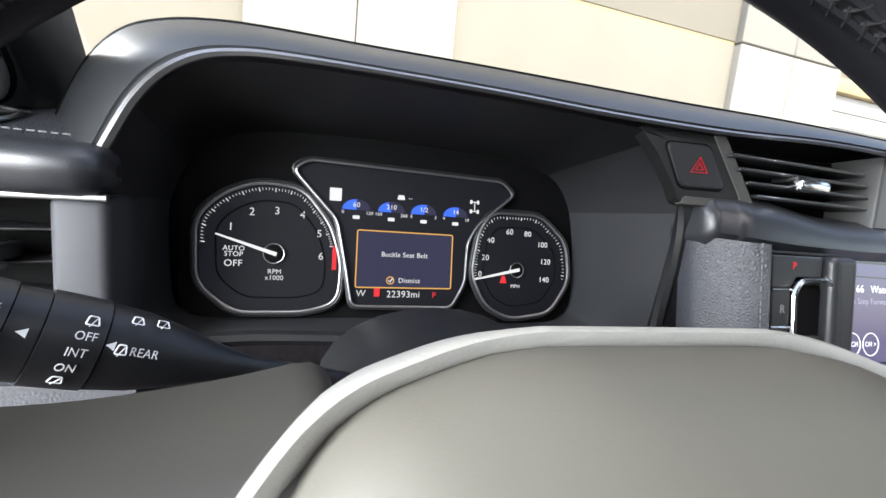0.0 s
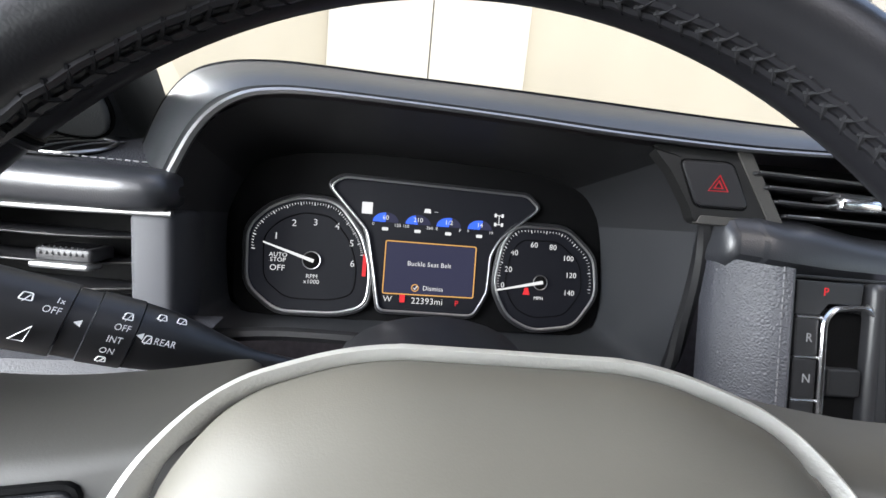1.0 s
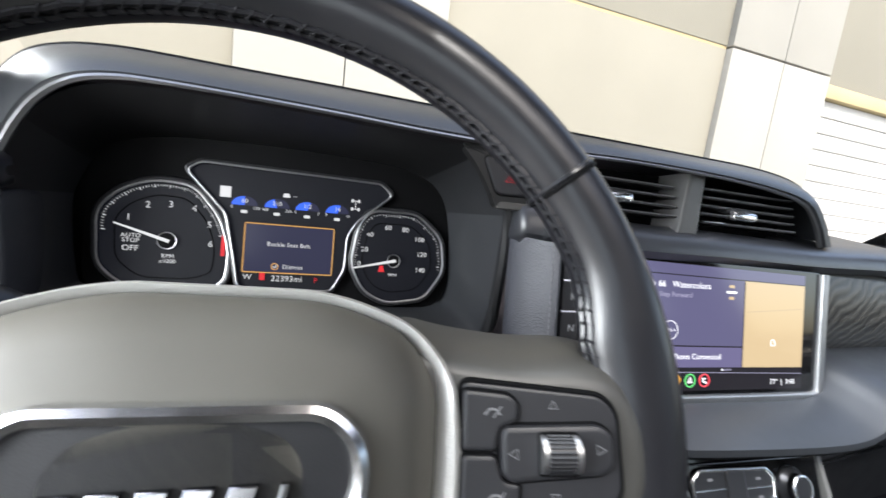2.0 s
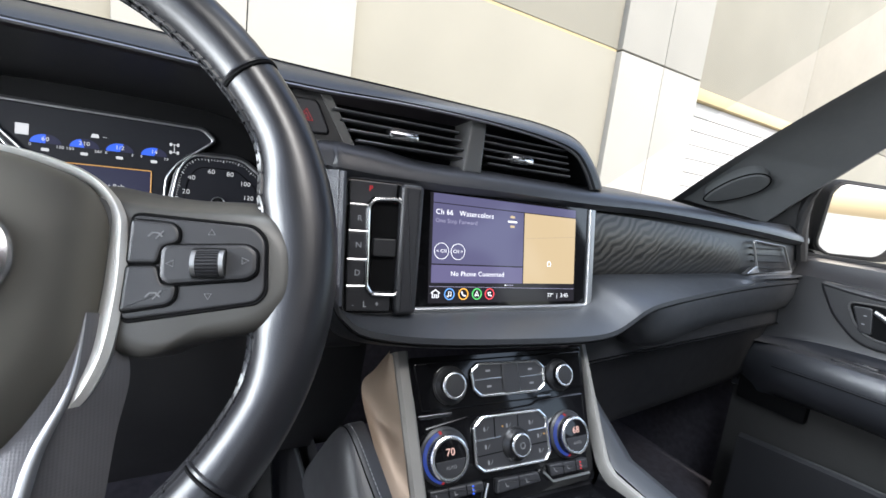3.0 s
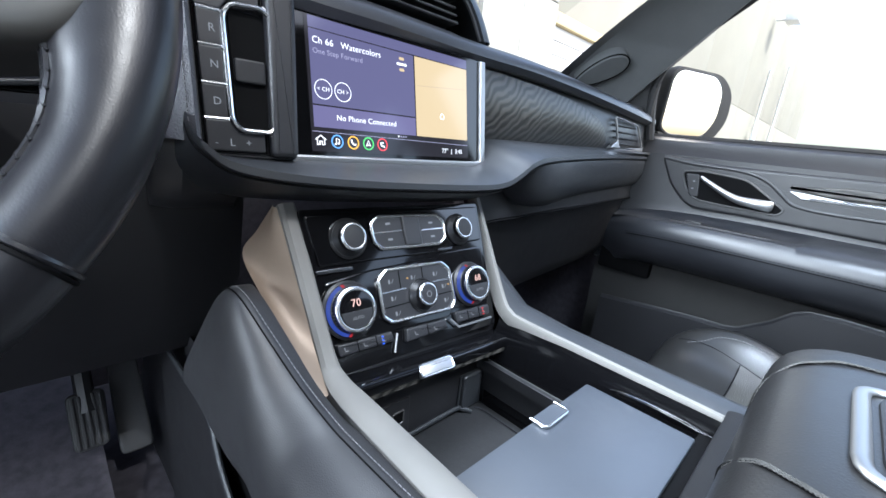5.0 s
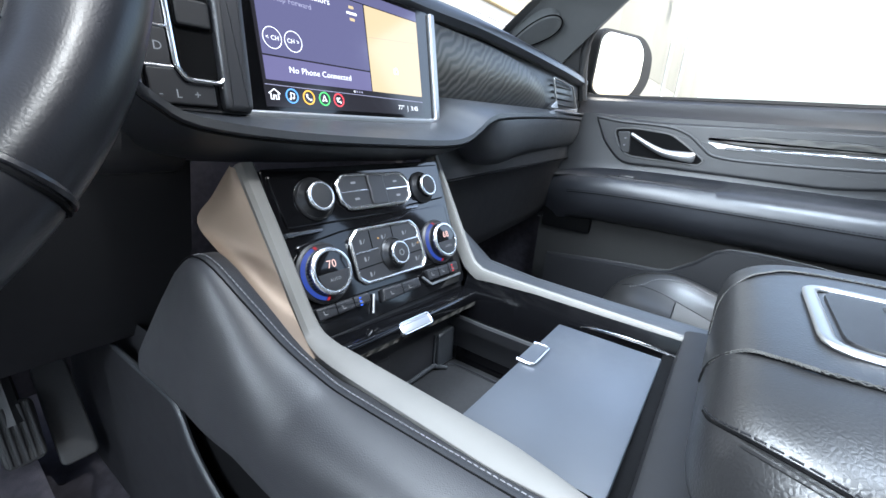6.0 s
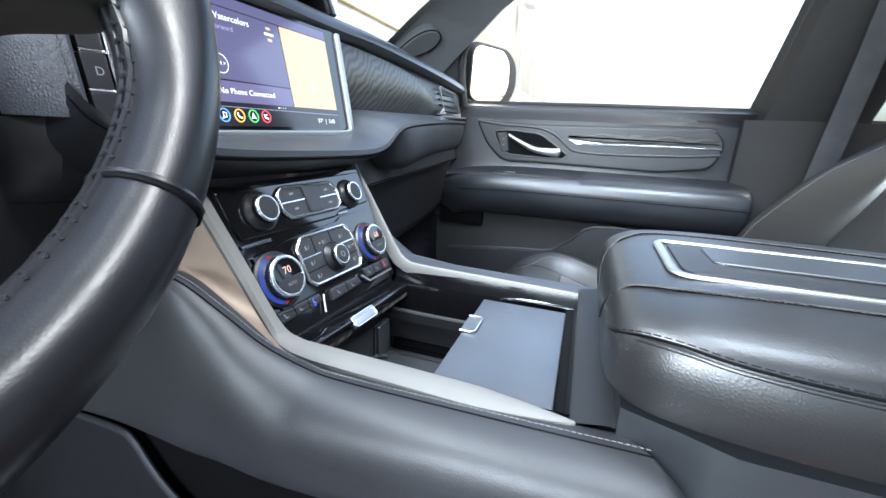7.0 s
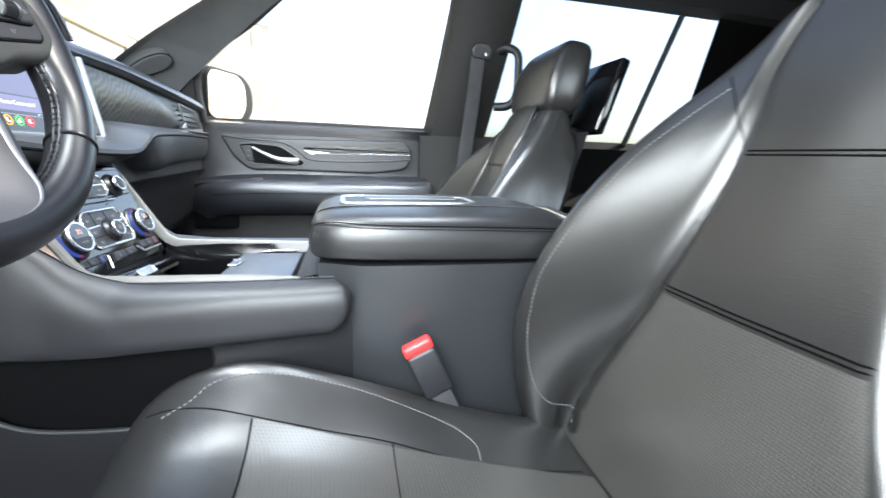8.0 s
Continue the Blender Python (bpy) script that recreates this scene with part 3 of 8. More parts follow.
# passenger and driver door -----------------------------------------------
def door(s):
    f = lambda *q: [(s * x, y, z) for x, y, z in q]
    name = "passenger_door" if s > 0 else "driver_door"
    d = thing(name, (s * 0.9, -0.25, 0.5), "closed front door with dark soft-touch lining", "door")
    ys = (0.16, 0.05, -0.1, -0.3, -0.5, -0.62, -0.66)
    rings = []
    for y in ys:
        e = 0.02 if y < -0.6 else 0.0
        w = 0.028 if -0.62 < y < 0.1 else 0.006
        rings.append(f((0.93, y, 1.222), (0.885, y, 1.222), (0.868, y, 1.214), (0.862 + e, y, 1.195), (0.848 + e, y, 1.18), (0.850 + e, y, 1.06), (0.842 + e, y, 1.035), (0.838 + e, y, 1.025), (0.842 + e, y, 0.93)))
    part("lining", loft(rings), DOORGREY, d, "dark grey soft-touch lining")
    # Same lining below the arm pad; its shade is put into duller trim.
    part("lower_lining", loft([f((0.842 + e, y, 0.93), (0.839 + e, y, 0.89), (0.835 + e, y, 0.85), (0.835 + e, y, 0.5)) for y, e in ((0.16, 0.0), (-0.3, 0.0), (-0.5, 0.0), (-0.62, 0.02), (-0.66, 0.02))]), BPILLAR, d, "matt lower lining, dulled for the shade under the arm pad")
    # raised upper panel: carries handle and chrome line
    M = plane((s * 0.848, -0.28, 1.115), (0, -s, 0), (0, 0, 1))
    g = lambda pts: [(s * 0 + (-(y + 0.28)) * 1.0 if s > 0 else (y + 0.28), z - 1.115) for y, z in pts]
    up = rpoly(g([(0.055, 1.178), (-0.1, 1.168), (-0.35, 1.172), (-0.565, 1.175), (-0.595, 1.14), (-0.575, 1.075), (-0.45, 1.058), (-0.14, 1.062), (-0.03, 1.06), (0.02, 1.11), (0.035, 1.14)]), 0.03)
    part("upper_panel", plate(M, up, -0.008, 0.010, 0.006, 3), DOORGREY, d, "padded dark panel")
    wood = rpoly(g([(-0.205, 1.140), (-0.30, 1.152), (-0.45, 1.155), (-0.57, 1.150), (-0.585, 1.135), (-0.36, 1.130), (-0.28, 1.127)]), 0.012)
    part("trim_inlay", plate(M, wood, 0.006, 0.013, 0.003), WOOD, d, "dark wood inlay")
    line = [M @ Vector((a, b, 0.0125)) for a, b in g([(-0.25, 1.121), (-0.33, 1.124), (-0.45, 1.126), (-0.585, 1.127)])]
    part("chrome_strip", tube(line, 0.0028, 6), CHROME, d, "thin chrome strip")
    part("chrome_blade", plate(M, g([(-0.215, 1.133), (-0.30, 1.127), (-0.31, 1.122), (-0.235, 1.118)]), 0.004, 0.014, 0.002), SATIN, d, "satin chrome blade")
    swage = spl([M @ Vector((a, b, 0.0095)) for a, b in g([(0.045, 1.172), (-0.02, 1.164), (-0.12, 1.160), (-0.17, 1.146), (-0.205, 1.120), (-0.235, 1.102), (-0.32, 1.098), (-0.50, 1.104), (-0.585, 1.112)])], 5)
    part("swage_line", tube(swage, 0.0045, 8, False, (s, 0, 0), 0.45), DOORGREY, d, "raised fold in the door panel")
    # handle cup
    cup = rpoly(g([(-0.002, 1.146), (-0.05, 1.150), (-0.135, 1.143), (-0.175, 1.118), (-0.215, 1.090), (-0.205, 1.078), (-0.10, 1.080), (-0.045, 1.083), (-0.02, 1.105)]), 0.014)
    part("handle_cup", plate(M, cup, 0.004, 0.0125, 0.002), VISOR, d, "black handle recess")
    part("cup_rim", rim_line(M, cup, 0.0022, 0.012), GREYTRIM, d)
    hp = spl([M @ Vector((a, b, h)) for (a, b), h in zip(g([(-0.046, 1.136), (-0.085, 1.116), (-0.125, 1.100), (-0.162, 1.096), (-0.195, 1.094)]), (0.016, 0.022, 0.026, 0.026, 0.018))], 5)
    pull = []
    for i, p in enumerate(hp):
        t = (hp[min(i + 1, len(hp) - 1)] - hp[max(i - 1, 0)]).normalized()
        b_ = (Vector((-s, 0, 0)) - t * t.dot(Vector((-s, 0, 0)))).normalized()
        u_, w_ = t.cross(b_), 0.0045 + 0.0085 * (i / (len(hp) - 1)) ** 1.2 - (0.005 if i == len(hp) - 1 else 0.0)
        pull.append([p + u_ * w_ * math.cos(q) + b_ * w_ * 0.6 * math.sin(q) for q in [2 * math.pi * k / 14 for k in range(14)]])
    part("pull_handle", loft(pull, True, False, True), SATIN, d, "satin chrome door pull")
    part("lock_switch", plate(M, rpoly(g([(-0.012, 1.140), (-0.042, 1.142), (-0.05, 1.09), (-0.03, 1.09)]), 0.005), 0.012, 0.016, 0.002), BUTTON, d, "small black lock switch")
    for k in (1.125, 1.108):
        a, b = g([(-0.034, k)])[0]
        part("mark", plate(M, rrect(0.005, 0.003, 0.001, a, b), 0.016, 0.0164), DIMW, d)
    # arm pad: a flowing roll, hollowed in front for the switches
    arm = []
    for y, o, c, r in ((0.17, 0.075, 0.030, 0.0), (0.12, 0.048, 0.022, 0.002), (0.07, 0.026, 0.012, 0.006), (0.02, 0.012, 0.006, 0.009), (-0.05, 0.004, 0.002, 0.010), (-0.15, 0.0, 0.0, 0.010), (-0.24, 0.0, 0.0, 0.009), (-0.265, 0.0, 0.0, 0.004), (-0.29, 0.0, 0.0, -0.003), (-0.36, 0.0, 0.0, -0.004), (-0.46, 0.0, 0.0, -0.004), (-0.56, 0.001, 0.0, -0.003), (-0.63, 0.004, 0.001, -0.002), (-0.652, 0.012, 0.004, 0.0), (-0.660, 0.04, 0.012, 0.0)):
        arm.append(f((0.852, y, 1.050 - c), (0.838, y, 1.047 - c), (0.822, y, 1.042 - c - r), (0.795, y, 1.039 - c - r), (min(0.85, 0.772 + o), y, 1.036 - c - r * 0.4), (min(0.85, 0.754 + o), y, 1.030 - c), (min(0.85, 0.741 + o), y, 1.014 - c), (min(0.85, 0.738 + o), y, 0.992 - c), (min(0.85, 0.748 + o), y, 0.960 - c), (min(0.85, 0.772 + o), y, 0.930 - c), (min(0.85, 0.80 + o * 0.5), y, 0.914 - c), (0.848, y, 0.908 - c)))
    cols_d = [spl(list(c), 4) for c in zip(*arm)]
    rows_d = [list(r) for r in zip(*cols_d)]
    part("arm_pad", loft(rows_d), LEATHER, d, "stitched leather door armrest")
    seam_d = [r[7] + Vector((-s * 0.0006, 0, 0.004)) for r in rows_d[8:-5]]
    part("stitching", stitches(seam_d, 0.0075, 0.0048, 0.0005), DARKTHREAD, d)
    part("arm_seam", tube([r[7] + Vector((-s * 0.0002, 0, -0.001)) for r in rows_d[8:-5]], 0.0009, 6), VISOR, d)
    part("switch_tray", plate(plane((s * 0.806, -0.10, 1.030), (0, -1, 0), (1, 0, 0.02)), rpoly([(-0.09, -0.014), (0.12, -0.014), (0.128, 0.010), (-0.08, 0.012)], 0.008), -0.004, 0.0012, 0.001), BUTTON, d, "black window switch tray")
    part("window_switch", box((s * 0.803 - 0.007, -0.08, 1.030), (s * 0.803 + 0.007, -0.045, 1.036), 0.002), BUTTON, d)
    part("switch_mark", box((s * 0.803 - 0.002, -0.066, 1.0358), (s * 0.803 + 0.002, -0.058, 1.0364), 0.0), SATIN, d)
    # lower pocket
    pk = [f((0.836, y, h - 0.16), (0.79, y, h - 0.15), (0.783, y, h - 0.005), (0.775, y, h), (0.766, y, h - 0.006), (0.765, y, 0.62), (0.84, y, 0.55)) for y, h in ((0.10, 0.80), (-0.05, 0.816), (-0.12, 0.822), (-0.18, 0.825), (-0.205, 0.830), (-0.256, 0.866), (-0.288, 0.898), (-0.31, 0.908), (-0.36, 0.912), (-0.45, 0.910), (-0.66, 0.89))]
    pocket = part("map_pocket", loft(pk), DASH2, d, "hard plastic map pocket")
    part("pocket_lip", tube([r[3] for r in pk], 0.0018, 6), DASH2, pocket)
    part("speaker_grille", box((s * 0.832 - 0.012, 0.01, 0.86), (s * 0.832 + 0.012, 0.15, 0.94), 0.01), VISOR, d, "black speaker grille")
    part("grille_edge", tube(f((0.818, 0.14, 0.939), (0.818, 0.03, 0.940)), 0.0014, 6), SATIN, d)
    part("belt_seal", tube(f((0.893, 0.14, 1.222), (0.893, -0.3, 1.224), (0.893, -0.68, 1.222)), 0.008, 6), RUBBER, d, "black window seal")
    # window frame and sail patch
    part("window_frame", tube(spl(f((0.855, 0.098, 1.21), (0.825, 0.092, 1.375), (0.79, -0.08, 1.515), (0.745, -0.26, 1.645), (0.74, -0.5, 1.70), (0.75, -0.64, 1.70)), 6), 0.011, 8), RUBBER, d, "black window channel")
    part("window_frame", tube(f((0.885, -0.665, 1.21), (0.82, -0.70, 1.45), (0.75, -0.73, 1.70)), 0.014, 8), RUBBER, d, "black window channel")
    part("sail_panel", loft([f((0.865, 0.10, 1.21), (0.83, 0.10, 1.37)), f((0.83, 0.19, 1.22), (0.80, 0.19, 1.33)), f((0.80, 0.3, 1.24), (0.77, 0.32, 1.32))]), DASH2, d, "dark triangular corner panel")
    pane = part("pane", loft([f((0.895, 0.10, 1.215), (0.845, 0.10, 1.38), (0.845, 0.10, 1.385)), f((0.895, -0.1, 1.215), (0.86, -0.1, 1.38), (0.80, -0.1, 1.54)), f((0.895, -0.28, 1.215), (0.86, -0.28, 1.40), (0.765, -0.28, 1.66)), f((0.895, -0.68, 1.215), (0.86, -0.68, 1.40), (0.755, -0.70, 1.69))]), GLASS, d, "clear side window")
    pane.visible_shadow = False
    # outer skin
    part("outer_skin", loft([f((0.96, y, 1.20), (1.0, y, 1.05), (1.0, y, 0.55)) for y in (0.5, -0.7)]), PAINT, d, "dark painted outer skin")
    return d


door(1)
open_door = door(-1)
tagged(open_door, "open front door with dark soft-touch lining")
hinge = Matrix.Translation((-0.95, 0.2, 0))
open_door.matrix_basis = hinge @ Matrix.Rotation(radians(-72), 4, 'Z') @ hinge.inverted() @ open_door.matrix_basis


def side_mirror(s):
    m = thing("side_mirror", (s * 0.98, 0.12, 1.22), "dark side mirror with a rectangular glass", "mirror", "side mirrors")
    M = plane((s * 1.02, 0.062, 1.313), (0.87, -0.49 * s, 0.0), (0, -0.03, 1))
    turn = lambda pts: [(s * x, y) for x, y in pts][::s]
    poly = turn(rpoly([(-0.110, -0.070), (-0.105, 0.065), (-0.08, 0.090), (0.065, 0.086), (0.115, 0.045), (0.122, -0.03), (0.085, -0.088), (-0.08, -0.090)], 0.028, 5))
    pane = turn(rpoly([(-0.102, -0.064), (-0.098, 0.060), (-0.076, 0.080), (0.040, 0.077), (0.072, 0.045), (0.076, -0.03), (0.045, -0.078), (-0.074, -0.081)], 0.024, 5))
    rings = [[M @ Vector((x * k, y * k, h)) for x, y in poly] for k, h in ((0.93, 0.010), (0.99, 0.009), (1.02, -0.005), (1.0, -0.05), (0.82, -0.10), (0.45, -0.12))]
    part("shell", loft(rings, True, False, True), RUBBER, m, "dark shell")
    part("bezel", rim_line(M, [(x * 1.02, y * 1.02) for x, y in pane], 0.004, 0.010, 8), RUBBER, m, "black bezel")
    part("glass", plate(M, pane, 0.004, 0.014, 0.001), MIRROR, m, "mirror glass reflecting the bright lot")
    part("foot", sweep([(s * 0.93, 0.13, 1.21), (s * 0.97, 0.12, 1.215), (s * 1.01, 0.10, 1.235)], rrect(0.07, 0.05, 0.015)), RUBBER, m, "black mirror foot")


side_mirror(1)
side_mirror(-1)

# dashboard ---------------------------------------------------------------
dash = thing("dashboard", (0, 0.3, 1.1), "dark soft-touch dashboard with chrome trim and air vents", "dashboard")
CHR = [(-0.621, 0.179, 1.298), (-0.604, 0.176, 1.330), (-0.588, 0.174, 1.349), (-0.568, 0.171, 1.361), (-0.545, 0.168, 1.366), (-0.518, 0.163, 1.367), (-0.463, 0.155, 1.366), (-0.385, 0.142, 1.363), (-0.306, 0.130, 1.359), (-0.216, 0.116, 1.357), (-0.130, 0.104, 1.359), (-0.024, 0.100, 1.358), (0.060, 0.100, 1.353), (0.112, 0.100, 1.344), (0.140, 0.101, 1.325), (0.163, 0.103, 1.299)]
OUT = [(-0.668, 0.236, 1.318), (-0.650, 0.233, 1.356), (-0.628, 0.230, 1.381), (-0.600, 0.226, 1.392), (-0.565, 0.220, 1.396), (-0.527, 0.214, 1.396), (-0.463, 0.205, 1.394), (-0.385, 0.193, 1.392), (-0.306, 0.180, 1.389), (-0.216, 0.160, 1.384), (-0.130, 0.140, 1.380), (-0.024, 0.132, 1.378), (0.075, 0.130, 1.376), (0.145, 0.130, 1.366), (0.185, 0.130, 1.340), (0.214, 0.130, 1.305)]
chr_l, out_l = spl(CHR, 5), spl(OUT, 5)
rings = []
for c, o in zip(chr_l, out_l):
    d = o - c
    k = Vector((0, -0.010, 0))
    rings.append([c + Vector((0, 0.004, 0)), c + d * 0.12 + k * 0.6, c + d * 0.32 + k, c + d * 0.6 + k * 0.9, c + d * 0.85 + k * 0.4, o, o + Vector((0, 0.02, -0.002)), o + Vector((0, 0.11, -0.02)), Vector((o.x, 0.50, 1.31))])
part("instrument_hood", loft(rings), DASH, dash, "padded hood over the instruments and vents")
part("hood_seam", tube([o + Vector((0, 0.002, 0.0005)) for o in out_l], 0.0016, 6), VISOR, dash)
strip = []
for i, p in enumerate(chr_l):
    t = (chr_l[min(i + 1, len(chr_l) - 1)] - chr_l[max(i - 1, 0)]).normalized()
    b_ = (Vector((0, -1, 0)) - t * t.dot(Vector((0, -1, 0)))).normalized()
    a_, k = t.cross(b_), 0.0030 - 0.0014 * min(1.0, i / 30)
    strip.append([p + a_ * u * k + b_ * w * 0.0016 for u, w in ((-1, -1.2), (-1, 0.6), (0, 1.6), (1, 0.6), (1, -1.2))])
part("chrome_trim", loft(strip, True, False, True), HOODTRIM, dash, "satin chrome strip along the hood")

# funnel round the instruments
front = [(-0.618, 0.178, 1.300), (-0.602, 0.176, 1.328), (-0.586, 0.174, 1.346), (-0.560, 0.171, 1.359), (-0.520, 0.165, 1.363), (-0.460, 0.156, 1.362), (-0.385, 0.143, 1.359), (-0.315, 0.132, 1.355), (-0.262, 0.126, 1.349), (-0.236, 0.128, 1.325), (-0.226, 0.132, 1.296), (-0.222, 0.140, 1.240), (-0.222, 0.150, 1.180), (-0.235, 0.160, 1.163), (-0.300, 0.185, 1.160), (-0.420, 0.200, 1.170), (-0.540, 0.200, 1.176), (-0.610, 0.185, 1.178), (-0.624, 0.180, 1.200), (-0.624, 0.179, 1.260)]
deep = [(-0.600, 0.25, 1.280), (-0.592, 0.255, 1.300), (-0.580, 0.26, 1.315), (-0.555, 0.26, 1.325), (-0.520, 0.262, 1.330), (-0.460, 0.262, 1.333), (-0.385, 0.262, 1.333), (-0.315, 0.262, 1.330), (-0.275, 0.262, 1.320), (-0.255, 0.26, 1.305), (-0.245, 0.255, 1.285), (-0.238, 0.25, 1.240), (-0.238, 0.248, 1.195), (-0.248, 0.246, 1.178), (-0.300, 0.246, 1.170), (-0.420, 0.246, 1.178), (-0.540, 0.246, 1.178), (-0.592, 0.246, 1.183), (-0.602, 0.246, 1.205), (-0.604, 0.248, 1.260)]
fr, dp = spl(front, 3, True), spl(deep, 3, True)
tub = list(zip(fr, dp))
lay_ = lambda p, q_: [p + Vector((0, 0.002, 0)), p * 0.75 + q_ * 0.25, p * 0.4 + q_ * 0.6, q_]
# Tub split by height; the hood's shade is put into the colour.
part("instrument_surround", loft([lay_(p, q_) for p, q_ in tub[30:59]]), TUBLIT, dash, "satin grey tub round the instruments, its lit lower part")
for run in (tub[24:31], tub[58:] + tub[:4]):
    part("surround_half_shade", loft([lay_(p, q_) for p, q_ in run]), TUBHALF, dash)
part("surround_shaded_top", loft([lay_(p, q_) for p, q_ in tub[3:25]]), TUBSHADED, dash, "top of the tub, hood shade put into a darker colour")
part("cluster_backing", plate(plane((-0.42, 0.262, 1.25)), [((p.x + 0.42) * 1.12, (p.z - 1.25) * 1.15) for p in dp], -0.004, 0.004), VISOR, dash)
lip = [p for p in front[9:20]]
part("surround_lip", tube(spl(lip, 4), 0.006, 8), DASH2, dash, "rounded lip below the instruments")

# driver's outer pad, demister and air vent
ring = []
for x, dy, s_ in ((-0.90, 0.03, 1.0), (-0.78, 0.012, 1.0), (-0.70, 0.004, 1.0), (-0.640, 0.0, 1.0), (-0.624, 0.0, 0.97), (-0.616, 0.001, 0.86), (-0.611, 0.003, 0.62), (-0.609, 0.004, 0.25)):
    zc = 1.290
    ring.append(spl([(x, 0.170 + (a - 0.170) * s_ + dy, zc + c * s_) for a, c in ((0.184, -0.0155), (0.166, -0.0165), (0.1535, -0.0125), (0.1480, -0.0010), (0.1520, 0.0085), (0.1630, 0.0130), (0.180, 0.0145))], 4))
part("outer_pad", loft(ring), LEATHER, dash, "padded roll above the outer vent")
ring = [[(x, 0.166 + d, 1.302), (x, 0.19 + d, 1.3065), (x, 0.26, 1.3265 + r), (x, 0.5, 1.335 + r)] for x, d, r in ((-0.9, 0.03, 0.0), (-0.78, 0.012, 0.0), (-0.69, 0.004, 0.0), (-0.655, 0.004, 0.004), (-0.635, 0.006, 0.014), (-0.618, 0.02, 0.03))]
part("outer_top", loft(ring), LEATHER_GRAIN, dash, "grained leather top with a stitched edge")
part("stitching", stitches([(-0.85, 0.197, 1.3105), (-0.7, 0.18, 1.308), (-0.635, 0.18, 1.308)], 0.0055, 0.0036, 0.0005), THREAD, dash)
part("chrome_strip", sweep([(-0.9, 0.192, 1.270), (-0.78, 0.176, 1.271), (-0.69, 0.168, 1.272), (-0.612, 0.166, 1.274)], rrect(0.005, 0.0045, 0.0015), (0, 0, 1)), HOODTRIM, dash, "bright strip over the outer vent")
Md = plane((-0.745, 0.222, 1.3160), (1, -0.03, 0), (0.0, 1, 0.285))
dpoly = rpoly([(-0.12, -0.036), (0.053, -0.034), (0.068, -0.012), (0.064, 0.012), (0.046, 0.019), (-0.12, 0.026)], 0.010)
dm = part("demister", plate(Md, dpoly, -0.006, 0.0012), VISOR, dash, "side window demister outlet")
part("rim", rim_line(Md, dpoly, 0.0015, 0.0016, 6), SATIN, dm, "thin bright rim")
for k in range(10):
    x = -0.090 + 0.0150 * k
    part("vane", tube(spl([Md @ Vector(p) for p in ((x, -0.034, 0.0014), (x + 0.002, -0.014, 0.0022), (x + 0.009, 0.002, 0.0022), (x + 0.020, 0.015, 0.0014))], 3), 0.0009, 6), GREYTRIM, dm)


def vent(name, M, poly, zs, x0, x1, tab, slant=0.0):
    """An air vent: dark cavity, level slats and one sliding tab."""
    v = part(name, plate(M, poly, -0.05, -0.035), VISOR, dash, "air vent with level black slats")
    outer = name == "outer_vent"
    # A bright bead along each black slat puts in its edge highlight.
    for z in zs:
        a, b = x0 + slant * z, x1 + slant * z * 0.4
        if outer:
            # blades that draw back to a point beside the upright
            line = [(a + (b - a) * t, -0.002 - 0.026 * max(0.0, (t - 0.68) / 0.32) ** 2) for t in [k / 14 for k in range(15)]]
            part("slat", loft([[M @ Vector(p) for p in ((x, z + 0.0016, -0.034), (x, z + 0.0014, h - 0.003), (x, z, h), (x, z - 0.0014, h - 0.003), (x, z - 0.0016, -0.034))] for x, h in line], True, False, True), BUTTON, v)
            part("slat_glint", tube([M @ Vector((x, z + 0.0003, h)) for x, h in line], 0.0006, 5), GREYTRIM, v)
        else:
            part("slat", box_on(M, (a, z - 0.0014, -0.030), (b, z + 0.0014, -0.004), 0.0012), BUTTON, v)
            part("slat_glint", tube([M @ Vector((a + 0.002, z + 0.0007, -0.0042)), M @ Vector((b - 0.002, z + 0.0007, -0.0042))], 0.0007, 5), SATIN, v)
    for k in range(6):
        x = x0 + (x1 - x0) * (k + 0.5) / 6
        part("vane", box_on(M, (x - 0.0008, min(zs) - 0.006, -0.040), (x + 0.0008, max(zs) + 0.006, -0.035), 0.0), VISOR, v)
    x, z = tab
    if outer:
        t = part("tab", box_on(M, (x - 0.020, z - 0.004, -0.020), (x + 0.020, z + 0.0065, 0.004), 0.003, 3), BUTTON, v, "ribbed black vent tab")
        part("tab_lip", box_on(M, (x - 0.021, z - 0.0085, -0.006), (x + 0.021, z - 0.0035, 0.0085), 0.0022, 3), SATIN, t, "bright lip of the tab")
        for k in range(8):
            u = x - 0.0145 + 0.0041 * k
            part("tab_rib", tube([M @ Vector((u, z + 0.0066, -0.014)), M @ Vector((u, z + 0.0066, 0.002)), M @ Vector((u, z + 0.0010, 0.0044))], 0.0010, 5, False, (1, 0, 0)), BUTTON, t)
    else:
        t = part("tab", box_on(M, (x - 0.017, z - 0.0045, -0.006), (x + 0.017, z + 0.0045, 0.006), 0.003), CHROME, v, "chrome vent tab")
        part("tab_grip", box_on(M, (x - 0.014, z + 0.003, -0.02), (x + 0.014, z + 0.008, 0.001), 0.002), BUTTON, t)
    return v


def box_on(M, lo, hi, bev=0.001, seg=2):
    bm = box(lo, hi, bev, seg)
    bm.transform(M)
    return bm


